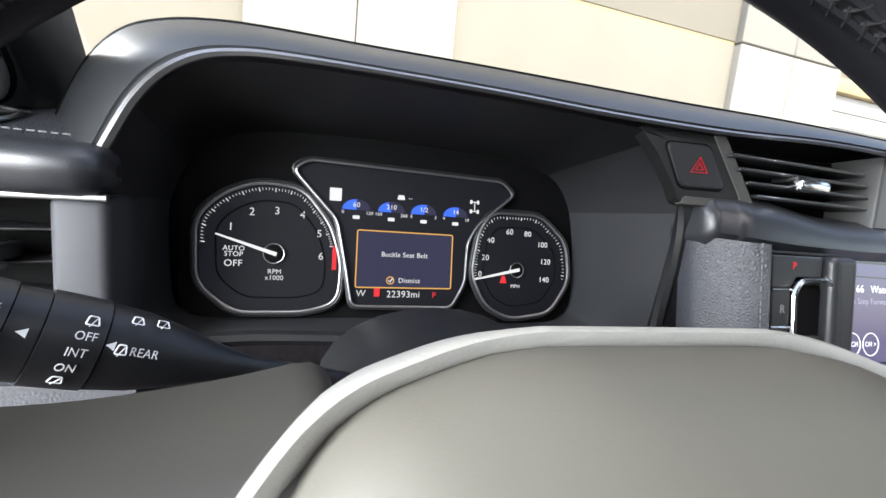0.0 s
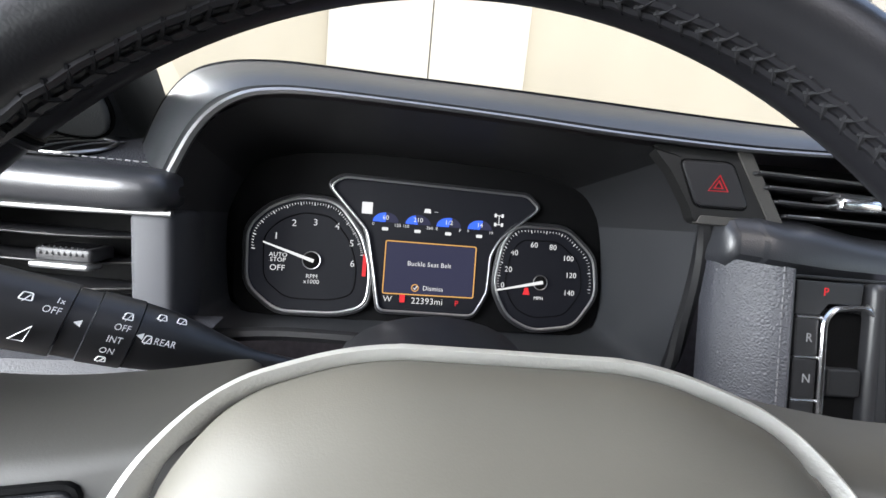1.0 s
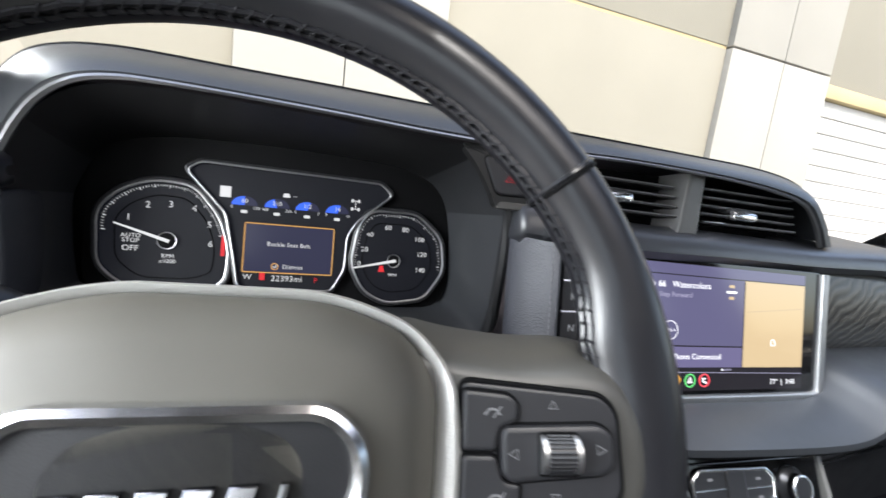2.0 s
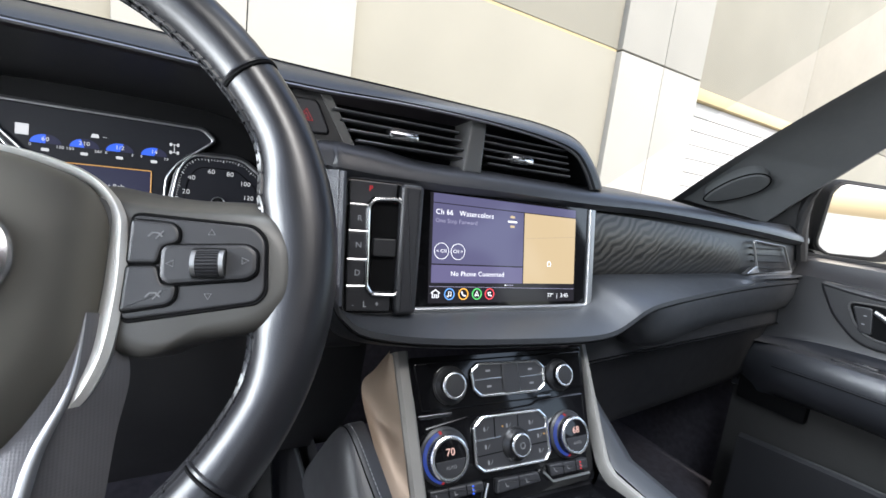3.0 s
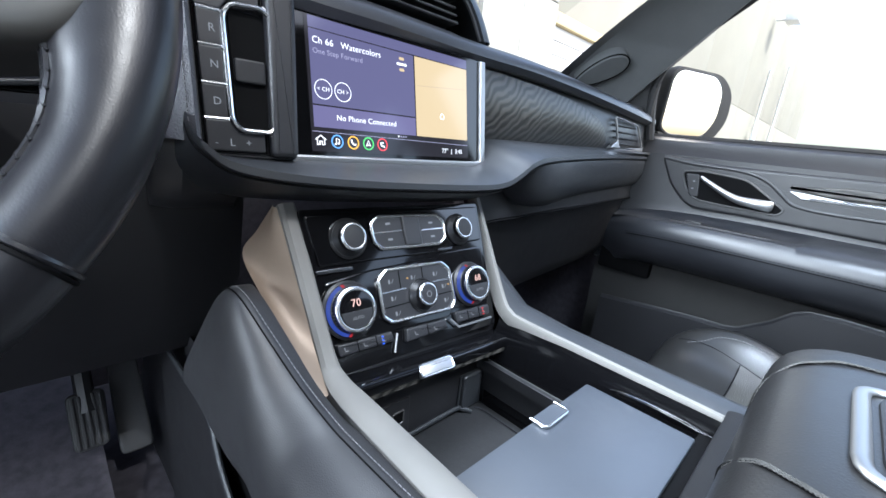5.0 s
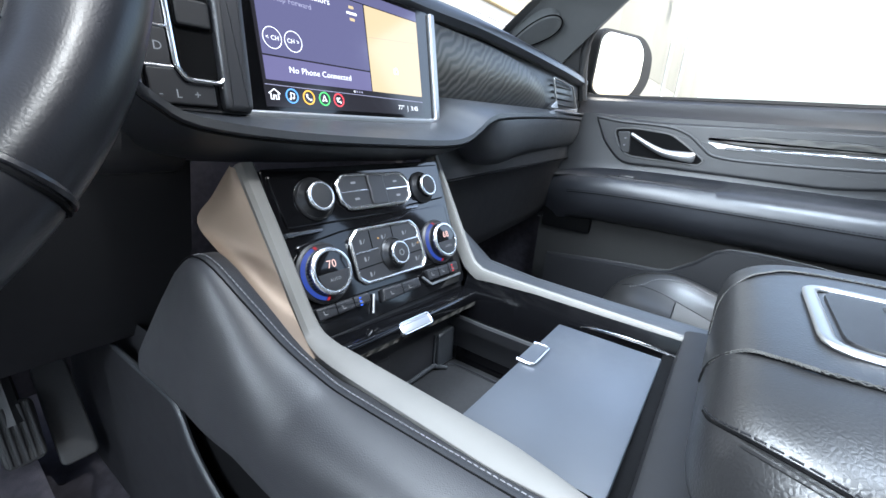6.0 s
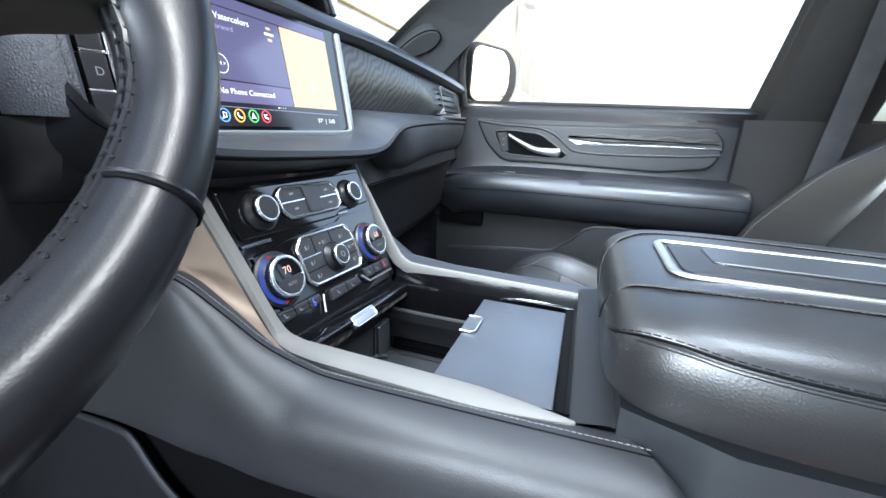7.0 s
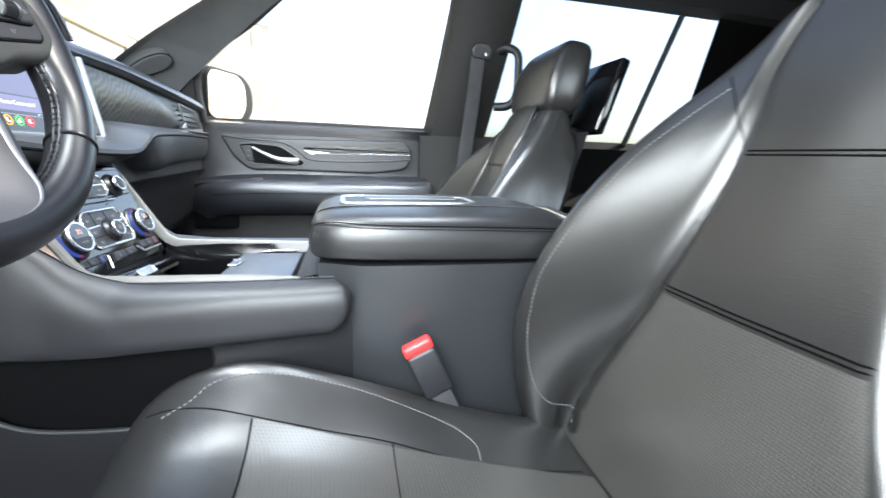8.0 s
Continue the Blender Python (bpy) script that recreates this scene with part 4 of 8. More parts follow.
Mo = plane((-0.74, 0.185, 1.236), (1, -0.11, 0), (0, 0, 1))
vent("outer_vent", Mo, [(-0.13, -0.036), (0.105, -0.036), (0.108, 0.034), (-0.13, 0.034)], (-0.026, -0.006, 0.014), -0.12, 0.10, (0.052, 0.000))
part("vent_post", box((-0.641, 0.166, 1.168), (-0.612, 0.23, 1.274), 0.006, 3), POSTGREY, dash, "grey upright beside the outer vent")
part("vent_sill", box((-0.90, 0.168, 1.186), (-0.632, 0.22, 1.200), 0.004), DASH, dash)
part("knee_roll", loft([[(x, 0.19, 1.192), (x, 0.15, 1.190), (x, 0.125, 1.182), (x, 0.12, 1.174), (x, 0.13, 1.166), (x, 0.19, 1.16)] for x in (-0.9, -0.75, -0.62, -0.585)]), KNEE, dash, "grained leather band under the vent")
part("knee_panel", loft([[(x, 0.15, 1.172), (x, 0.128, 1.165), (x, 0.125, 1.13), (x, 0.15, 1.0), (x, 0.24, 0.88), (x, 0.5, 0.86)] for x in (-0.9, -0.7, -0.5, -0.3, -0.14)]), DASH2, dash, "dark lower dashboard panel")
sw = part("switch_bank", box((-0.72, 0.119, 1.128), (-0.635, 0.135, 1.160), 0.003), GREYTRIM, dash, "switch bank with small icons")
for k in range(3):
    part("switch", box((-0.717 + 0.027 * k, 0.1165, 1.132), (-0.693 + 0.027 * k, 0.123, 1.157), 0.002), BUTTON, sw)
    part("mark", box((-0.708 + 0.027 * k, 0.1160, 1.147), (-0.704 + 0.027 * k, 0.1166, 1.151), 0.0), AMBER if k == 1 else DIMW, sw)

# hazard panel and centre vents
Mh = plane((-0.233, 0.123, 1.330), (1, -0.12, 0), (0, 0.16, 1))
part("hazard_panel", plate(Mh, rpoly([(-0.050, 0.0262), (-0.033, 0.008), (-0.018, -0.016), (-0.014, -0.027), (0.052, -0.027), (0.022, 0.0255)], 0.006), -0.01, 0.0008), HAZPANEL, dash, "grey panel round the hazard switch")
# Lighter plate puts the lit edge of the darkened panel into the colour.
part("panel_lit_strip", plate(Mh, rpoly([(0.0235, 0.0262), (0.0535, -0.0275), (-0.013, -0.0275), (-0.010, -0.0215), (0.0390, -0.0210), (0.0125, 0.0264)], 0.002), -0.004, 0.0018, 0.0006), HAZLIT, dash, "lit edge of the switch panel, put in as warm grey")
hz = part("hazard_switch", plate(Mh, rpoly([(-0.028, 0.0165), (-0.014, -0.0155), (0.024, -0.0145), (0.010, 0.0175)], 0.006), -0.002, 0.003, 0.0015), BUTTON, dash, "square hazard switch")
part("switch_edge", rim_line(Mh, rpoly([(-0.0285, 0.017), (-0.0145, -0.016), (0.0245, -0.015), (0.0105, 0.018)], 0.006), 0.0009, 0.0006), VISOR, hz)
part("hazard_mark", rim_line(Mh, [(-0.007, -0.004), (0.007, -0.0035), (0.0005, 0.0075)], 0.0006, 0.0033, 5), REDDIM, hz, "red glowing triangle")
part("hazard_mark", rim_line(Mh, [(-0.003, -0.0018), (0.0032, -0.0016), (0.0002, 0.0035)], 0.0007, 0.0033, 5), REDDIM, hz, "red glowing triangle")
Mv = plane((-0.03, 0.108, 1.328), (1, -0.01, 0), (0, 0.12, 1))
vent("centre_vent", Mv, [(-0.152, -0.022), (-0.018, -0.028), (-0.018, 0.030), (-0.182, 0.028)], (-0.0135, -0.004, 0.0055, 0.015), -0.165, -0.022, (-0.102, -0.002), -0.9)
vent("centre_vent", Mv, [(0.0, -0.028), (0.175, -0.028), (0.165, 0.006), (0.135, 0.020), (0.06, 0.028), (0.0, 0.030)], (-0.0155, -0.007, 0.0015, 0.010, 0.0185), 0.004, 0.150, (0.062, -0.006), -0.7)
part("vent_divider", plate(Mv, [(-0.024, -0.030), (0.002, -0.030), (0.006, 0.031), (-0.016, 0.031)], -0.04, 0.002, 0.003), GREYTRIM, dash, "grey upright between the vents")

# padded ridge under the vents
RID = spl([(-0.220, 0.108, 1.293), (-0.208, 0.104, 1.2925), (-0.19, 0.099, 1.291), (-0.10, 0.094, 1.286), (0.0, 0.092, 1.286), (0.15, 0.092, 1.284), (0.30, 0.094, 1.285), (0.50, 0.096, 1.278), (0.68, 0.096, 1.268), (0.78, 0.096, 1.261), (0.87, 0.10, 1.256)], 5)
ring = []
for p in RID:
    g_ = 1.0 + 0.32 * min(1.0, max(0.0, (-0.11 - p.x) / 0.05))
    if p.x > 0.15:
        hz_ = 1.303 - 0.043 * max(0.0, (p.x - 0.38) / 0.45) ** 1.2
        tail = [(p.x, 0.135, hz_), (p.x, 0.25, hz_ + 0.012), (p.x, 0.62, 1.31)]
    else:
        tail = [(p.x, p.y + 0.022, p.z + 0.017 * g_), (p.x, p.y + 0.05, p.z + 0.014 * g_), (p.x, p.y + 0.09, p.z + 0.012)]
    ring.append([(p.x, p.y + 0.035, p.z - 0.016 * g_), (p.x, p.y + 0.004, p.z - 0.014 * g_), (p.x, p.y - 0.004, p.z - 0.006 * g_), (p.x, p.y - 0.002, p.z + 0.004 * g_), (p.x, p.y + 0.006, p.z + 0.011 * g_)] + tail)
part("upper_pad", loft(ring), LEATHER, dash, "padded leather ridge with a stitched edge")
end = [(0.035, -0.016), (0.004, -0.014), (-0.004, -0.006), (-0.002, 0.004), (0.006, 0.011), (0.022, 0.017), (0.05, 0.014), (0.062, 0.0)]
part("pad_end", loft([[(x, 0.108 + 0.026 + (a - 0.026) * k, 1.293 + b * k * 1.32) for a, b in end] for x, k in ((-0.2260, 0.55), (-0.2250, 0.8), (-0.2220, 0.95), (-0.2175, 1.0), (-0.212, 1.0))], True, False, True), LEATHER, dash, "rounded end of the padded ridge")
part("stitching", stitches([(p.x, p.y + 0.028, p.z + 0.0178 * 1.28) for p in RID if -0.215 < p.x < -0.155], 0.0055, 0.0036, 0.0005), DARKTHREAD, dash)

# face behind wood and screen
part("face_panel", loft([[(x, 0.125, 1.285), (x, 0.112, 1.27), (x, 0.105, 1.17), (x, 0.11, 1.12)] for x in (-0.21, 0.0, 0.15, 0.4, 0.6, 0.88)]), DASH, dash)
top_l = spl([(0.156, 0.0, 1.2675), (0.25, 0.0, 1.265), (0.34, 0.0, 1.262), (0.44, 0.0, 1.2545), (0.52, 0.0, 1.2425), (0.585, 0.0, 1.2245), (0.617, 0.0, 1.2010), (0.621, 0.0, 1.1930)], 4)
low_l = spl([(0.156, 0.0, 1.1710), (0.25, 0.0, 1.1725), (0.34, 0.0, 1.1740), (0.44, 0.0, 1.1755), (0.52, 0.0, 1.1765), (0.585, 0.0, 1.1775), (0.612, 0.0, 1.1830), (0.621, 0.0, 1.1920)], 4)
bow_ = []
for a, c in zip(top_l, low_l):
    k = min(1.0, (0.628 - a.x) / 0.12)
    bow_.append([(a.x + (c.x - a.x) * t, 0.108 + 0.0012 * (a.x - 0.16) - 0.003 - 0.013 * k * math.sin(math.pi * min(1.0, 0.08 + t * 0.92)) ** 0.75, a.z + (c.z - a.z) * t) for t in [i / 10 for i in range(11)]])
part("wood_inlay", loft(bow_), WOOD, dash, "open-pore dark wood inlay, bowed outwards")

# outer vent, passenger's side
Mr = plane((0.72, 0.099, 1.212), (1, 0.03, 0), (0, 0.14, 1))
vp = rpoly([(-0.083, 0.034), (0.058, 0.026), (0.100, -0.028), (-0.054, -0.034)], 0.006)
v = part("outer_vent", plate(Mr, vp, -0.03, -0.02), VISOR, dash, "small corner vent with a silver rim")
part("vent_shroud", plate(Mr, rpoly([(-0.115, 0.040), (0.064, 0.034), (0.112, -0.036), (-0.11, -0.040), (-0.10, -0.01)], 0.006), -0.034, -0.021), DASH2, v)
part("vent_rim", rim_line(Mr, vp, 0.0022, 0.0, 8), SATIN, v, "thin silver rim")
part("rim_tail", plate(Mr, rpoly([(-0.112, -0.034), (-0.080, -0.020), (-0.066, -0.016), (-0.052, -0.031), (0.098, -0.028), (0.096, -0.036), (-0.06, -0.040)], 0.003), -0.006, 0.003, 0.002), SATIN, v, "satin silver point")
for k in range(4):
    z = -0.021 + 0.0135 * k
    part("slat", box_on(Mr, (-0.058 - 0.44 * (z + 0.021), z - 0.0018, -0.018), (0.090 - 0.72 * (z + 0.021), z + 0.0018, -0.004), 0.001), DASH2, v)

# lower pad that wraps under the screen
FOLD = [(-0.207, 0.064, 1.164, 1.168), (-0.208, 0.048, 1.152, 1.157), (-0.202, 0.034, 1.142, 1.15), (-0.180, 0.024, 1.128, 1.141), (-0.110, 0.014, 1.119, 1.138), (0.0, 0.006, 1.114, 1.138), (0.09, 0.002, 1.112, 1.138), (0.135, 0.001, 1.116, 1.142), (0.165, 0.001, 1.128, 1.155), (0.195, 0.002, 1.142, 1.170), (0.26, 0.012, 1.149, 1.173), (0.45, 0.040, 1.155, 1.174), (0.65, 0.066, 1.158, 1.176), (0.86, 0.090, 1.158, 1.178)]
ring = []
for x, y, z, t in FOLD:
    b = min(1.0, max(0.0, (x - 0.165) / 0.08))
    ring.append([(x, 0.106, t + 0.001), (x, 0.085, t), (x, y * 0.45 + 0.085 * 0.55 - 0.002, t * 0.82 + z * 0.18), (x, y + 0.010, t * 0.5 + z * 0.5), (x, y + 0.001, z + 0.009), (x, y, z + 0.003), (x, y + 0.004, z), (x, y + 0.012 - 0.009 * b, z - 0.006 + 0.001 * b), (x, y + 0.05 - 0.046 * b, z - 0.020 - 0.010 * b), (x, 0.10 * (1 - b) + (y + 0.014) * b, z - 0.026 - 0.032 * b), (x, 0.18 + (y - 0.15) * b, z - 0.035 - 0.036 * b), (x, 0.19, z - 0.036 - 0.038 * b)])
ring = [list(r) for r in zip(*[spl(col, 4) for col in zip(*ring)])]
part("lower_pad", loft(ring), PADDARK, dash, "padded leather lower edge of the dashboard")
part("pad_seam", tube([r[6] + Vector((0, -0.0005, 0)) for r in ring], 0.0012, 6), VISOR, dash)
part("glove_box", loft([[(x, y + 0.06, 1.125), (x, y + 0.035, 1.115), (x, y + 0.03, 1.06), (x, y + 0.045, 1.045), (x, y + 0.06, 0.93), (x, y + 0.10, 0.88), (x, 0.5, 0.86)] for x, y in ((0.13, 0.02), (0.3, 0.035), (0.6, 0.06), (0.88, 0.085))]), DASH2, dash, "dark glove box front")
part("glove_seam", tube([(0.135, 0.047, 1.058), (0.3, 0.062, 1.058), (0.6, 0.087, 1.058), (0.87, 0.112, 1.058)], 0.0015, 6), VISOR, dash)
part("glove_latch", tube([(0.235, 0.083, 1.022), (0.275, 0.0865, 1.022)], 0.0022, 6), BUTTON, dash, "glove box latch")
# leather side of the selector housing
lean_y = lambda y, z: y + 0.16 * (z - 1.281)
side = [[(x, lean_y(y, z), z) for x, y in ((-0.219, 0.140), (-0.2240, 0.128), (-0.2235, 0.120), (-0.2190, 0.106), (-0.212, 0.0935), (-0.206, 0.0855), (-0.2005, 0.0815), (-0.1975, 0.083), (-0.197, 0.090))] for z in (1.281, 1.22, 1.15)]
part("side_shell", loft([[(-0.219, 0.145, z), (-0.2240, 0.128 - k, z), (-0.2205, 0.110 - k, z), (-0.205, 0.093 - k, z), (-0.16, 0.09 - k, z)] for z, k in ((1.1485, 0.0), (1.12, 0.003), (1.10, -0.004), (1.088, -0.015), (1.083, -0.04))]), DASH2, dash, "dark lower shell beside the console")
part("side_leather", loft(side), LEATHER_GRAIN, dash, "grained leather side panel with stitching")
part("stitching", stitches([(-0.2050, lean_y(0.0840, z), z) for z in (1.28, 1.2, 1.15)], 0.005, 0.0034, 0.0005, (0, 1, 0)), THREAD, dash)

# instrument cluster ------------------------------------------------------
clu = thing("instrument_cluster", (-0.415, 0.25, 1.18), "lit instrument cluster with two round gauges and screens", "instruments")
K = plane((-0.415, 0.243, 1.24), (1, 0, 0), (0, 0.17, 0.985))
q = lambda pts: [(x + 0.415, (z - 1.24) * 1.012) for x, z in pts]
tach = rpoly(q([(-0.586, 1.258), (-0.568, 1.278), (-0.542, 1.289), (-0.508, 1.287), (-0.484, 1.258), (-0.474, 1.226), (-0.476, 1.193), (-0.502, 1.185), (-0.556, 1.185), (-0.583, 1.207)]), 0.012)
mid = rpoly(q([(-0.516, 1.302), (-0.504, 1.311), (-0.325, 1.309), (-0.312, 1.297), (-0.349, 1.266), (-0.3590, 1.249), (-0.3605, 1.212), (-0.373, 1.189), (-0.464, 1.190), (-0.471, 1.226), (-0.479, 1.263)]), 0.006)
spd = rpoly(q([(-0.347, 1.262), (-0.334, 1.279), (-0.282, 1.280), (-0.251, 1.254), (-0.246, 1.216), (-0.268, 1.184), (-0.312, 1.178), (-0.338, 1.190), (-0.354, 1.22)]), 0.012)
part("face", plate(K, rrect(0.36, 0.145, 0.03, -0.002, 0.005), -0.016, -0.008), VISOR, clu)


def gauge(name, poly, c, n_ticks, a0, a1, aspect):
    g = part(name, plate(K, poly, -0.01, -0.002, 0.001), DIAL, clu, "black gauge face with white marks")
    part("bezel", rim_line(K, poly, 0.0012, 0.0, 8, None, 0.9), SATIN, g, "chrome bezel")
    part("bezel_edge", rim_line(K, [(c[0] + (x - c[0]) * 1.04, c[1] + (y - c[1]) * 1.04) for x, y in poly], 0.0024, -0.0022, 8), BUTTON, g)
    inner = [(c[0] + (x - c[0]) * 0.76, c[1] + (y - c[1]) * 0.76) for x, y in poly]
    part("inner_ring", rim_line(K, inner, 0.0006, -0.0017), VISOR, g)
    bm = bmesh.new()
    for k in range(n_ticks):
        a = radians(a0 + (a1 - a0) * k / (n_ticks - 1))
        best = None
        for i in range(len(poly)):
            p1, p2 = Vector(poly[i - 1]), Vector(poly[i])
            d, e = Vector((math.cos(a), math.sin(a))), p2 - p1
            den = d.x * e.y - d.y * e.x
            if abs(den) < 1e-9:
                continue
            w = p1 - Vector(c)
            t, u = (w.x * e.y - w.y * e.x) / den, (w.x * d.y - w.y * d.x) / den
            if t > 0 and -0.001 <= u <= 1.001:
                best = t
        if best:
            r1 = best * 0.945
            r0 = r1 - (0.0030 if k % 5 == 0 else 0.0019)
            d, s_ = Vector((math.cos(a), math.sin(a))), Vector((-math.sin(a), math.cos(a))) * (0.00036 if k % 5 == 0 else 0.00020)
            pts = [Vector(c) + d * r0 - s_, Vector(c) + d * r0 + s_, Vector(c) + d * r1 + s_, Vector(c) + d * r1 - s_]
            plate(K, [(p.x, p.y) for p in pts], -0.0022, -0.0016, 0.0, 2, bm)
    part("ticks", bm, W_GLOW, g, "white tick marks")
    return g


def needle(g, c, tip, hub):
    a = Vector(tip) - Vector(c)
    s_ = Vector((-a.y, a.x)).normalized()
    pts = [Vector(c) - a * 0.05 + s_ * 0.0016, Vector(c) - a * 0.05 - s_ * 0.0016, Vector(tip) - s_ * 0.0006, Vector(tip) + s_ * 0.0006]
    part("needle", plate(K, [(p.x, p.y) for p in pts], 0.0016, 0.0026), W_GLOW, g, "white needle")
    part("needle_hub", lathe(K @ Matrix.Translation((c[0], c[1], 0)), [(hub * 0.82, -0.002), (hub * 0.82, 0.0008), (hub * 0.70, 0.0014), (0.001, 0.0014)], 24), VISOR, g, "black needle hub")
    part("hub_ring", rim_line(K @ Matrix.Translation((c[0], c[1], 0)), [(hub * 0.84 * math.cos(k * math.pi / 12), hub * 0.84 * math.sin(k * math.pi / 12)) for k in range(24)], 0.0005, 0.0008, 5), SATIN, g, "thin bright ring")


mm = 0.001
g1 = gauge("tachometer", tach, (-0.113, -0.008), 61, 172, 10, 1)
needle(g1, (-0.113, -0.008), (-0.156, 0.006), 0.0095)
for s_, x, y in (("1", -146, 12), ("2", -131, 25), ("3", -112, 27), ("4", -92, 25), ("5", -78, 10), ("6", -76, -9)):
    words("numeral", K, s_, 0.0088, W_GLOW, g1, x * mm * 1.0, y * mm, -0.0014)
for s_, x, y, h in (("OFF", -143, -17, 7.5), ("AUTO", -143, -5.0, 5.6), ("STOP", -143, -9.6, 5.6), ("RPM", -112, -23, 5.5), ("x1000", -112, -28, 5.5)):
    words("lettering", K, s_, h * mm, W_GLOW, g1, x * mm, y * mm, -0.0014)
part("red_zone", plate(K, [(-0.0665, 0.001), (-0.0630, -0.001), (-0.0630, -0.020), (-0.0665, -0.020)], -0.002, -0.0014), R_GLOW, g1, "red limit band")
g2 = gauge("speedometer", spd, (0.109, -0.015), 57, 192, -8, 1)
needle(g2, (0.109, -0.015), (0.064, -0.025), 0.0085)
for s_, x, y in (("0", 71, -20), ("20", 76, -4), ("40", 81, 13), ("60", 101, 22), ("80", 121, 21), ("100", 138, 11), ("120", 142, -6), ("140", 141, -24)):
    words("numeral", K, s_, 0.0076, W_GLOW, g2, x * mm, y * mm, -0.0014)
words("lettering", K, "MPH", 0.0048, W_GLOW, g2, 0.109, -0.031, -0.0014)
part("belt_lamp", plate(K, [(0.0945, -0.021), (0.0975, -0.021), (0.0995, -0.028), (0.0925, -0.028)], -0.002, -0.0014), R_GLOW, g2, "small red belt lamp")
g3 = part("centre_display", plate(K, mid, -0.012, -0.003, 0.001), DIAL, clu, "dark centre display with small gauges and a message")
part("bezel", rim_line(K, mid, 0.0011, 0.0004, 8), SATIN, g3, "chrome bezel")
part("bezel_edge", rim_line(K, [(x * 1.02, y * 1.025) for x, y in mid], 0.0020, -0.0014, 8), BUTTON, g3)
msg = part("message_screen", plate(K, rrect(0.0865, 0.0485, 0.001, -0.002, -0.0095), -0.003, -0.0024), NAVY, g3, "navy message window")
part("message_frame", rim_line(K, rrect(0.088, 0.050, 0.0015, -0.002, -0.0095), 0.0006, -0.0022, 5), AMBER, msg, "amber frame line")
words("lettering", K, "Buckle Seat Belt", 0.0062, W_GLOW, msg, -0.003, -0.005, -0.0021)
words("lettering", K, "Dismiss", 0.0062, W_GLOW, msg, 0.002, -0.028, -0.0021)
part("tick_icon", rim_line(K, [(-0.0155 + 0.0032 * math.cos(a), -0.028 + 0.0032 * math.sin(a)) for a in [k * math.pi / 6 for k in range(12)]], 0.0005, -0.002, 5), AMBER, msg)
part("tick_icon", tube([K @ Vector(p) for p in ((-0.017, -0.028, -0.002), (-0.0158, -0.0295, -0.002), (-0.0135, -0.0262, -0.002))], 0.0005, 5), W_GLOW, msg)
words("lettering", K, "W", 0.0080, W_GLOW, g3, -0.041, -0.040, -0.0021)
words("lettering", K, "22393mi", 0.0085, W_GLOW, g3, -0.003, -0.0405, -0.0021)
words("lettering", K, "P", 0.0075, R_GLOW, g3, 0.026, -0.041, -0.0021)
part("door_icon", plate(K, rrect(0.005, 0.008, 0.001, -0.027, -0.0385), -0.0026, -0.002), R_GLOW, g3, "red door-open icon")
part("speed_icon", plate(K, rrect(0.010, 0.011, 0.0004, -0.066, 0.045), -0.0026, -0.002), W_GLOW, g3, "white square sign icon")
for x, y in ((-0.0035, 0.0045), (0.0035, 0.0045), (-0.0035, -0.0045), (0.0035, -0.0045)):
    part("wheel_icon", plate(K, rrect(0.0022, 0.0036, 0.0006, 0.063 + x, 0.044 + y), -0.0026, -0.002), W_GLOW, g3)
for p in (((-0.0035, 0.0045), (0.0035, 0.0045)), ((-0.0035, -0.0045), (0.0035, -0.0045)), ((0.0, 0.0045), (0.0, -0.0045))):
    part("axle_icon", tube([K @ Vector((0.063 + x, 0.044 + y, -0.002)) for x, y in p], 0.0004, 5), W_GLOW, g3)
part("trace_icon", plate(K, [(-0.012, 0.045), (-0.005, 0.045), (-0.006, 0.049), (-0.011, 0.049)], -0.0026, -0.002), W_GLOW, g3)
words("lettering", K, "--", 0.006, W_GLOW, g3, 0.000, 0.047, -0.0021)
for i, (x, t, lo, hi) in enumerate(((-48, "60", "0", "120"), (-17, "210", "160", "260"), (13, "1/2", "E", "F"), (44, "14", "9", "19"))):
    arc = [(x * mm + 0.0125 * math.cos(a), 0.033 + 0.0095 * math.sin(a)) for a in [math.pi * k / 12 for k in range(13)]]
    mg = part("small_gauge", plate(K, arc, -0.0028, -0.0023), NAVY, g3, "small half-round gauge")
    cut = 7 if i < 2 else 8
    blue = [(x * mm, 0.033)] + [(x * mm + 0.012 * math.cos(a), 0.033 + 0.009 * math.sin(a)) for a in [math.pi * k / 12 for k in range(13 - cut + (i == 1), 13)]]
    part("blue_wedge", plate(K, blue, -0.0023, -0.0019), B_LITE, mg, "blue gauge fill")
    words("numeral", K, t, 0.0060, W_GLOW, mg, x * mm, 0.0372, -0.0017)
    words("numeral", K, lo, 0.0042, W_GLOW, mg, x * mm - 0.0115, 0.0305, -0.0017)
    words("numeral", K, hi, 0.0042, W_GLOW, mg, x * mm + 0.0115, 0.0305, -0.0017)
    part("gauge_icon", plate(K, rrect(0.006, 0.003, 0.0008, x * mm, 0.0265), -0.0023, -0.0017), W_GLOW, mg)

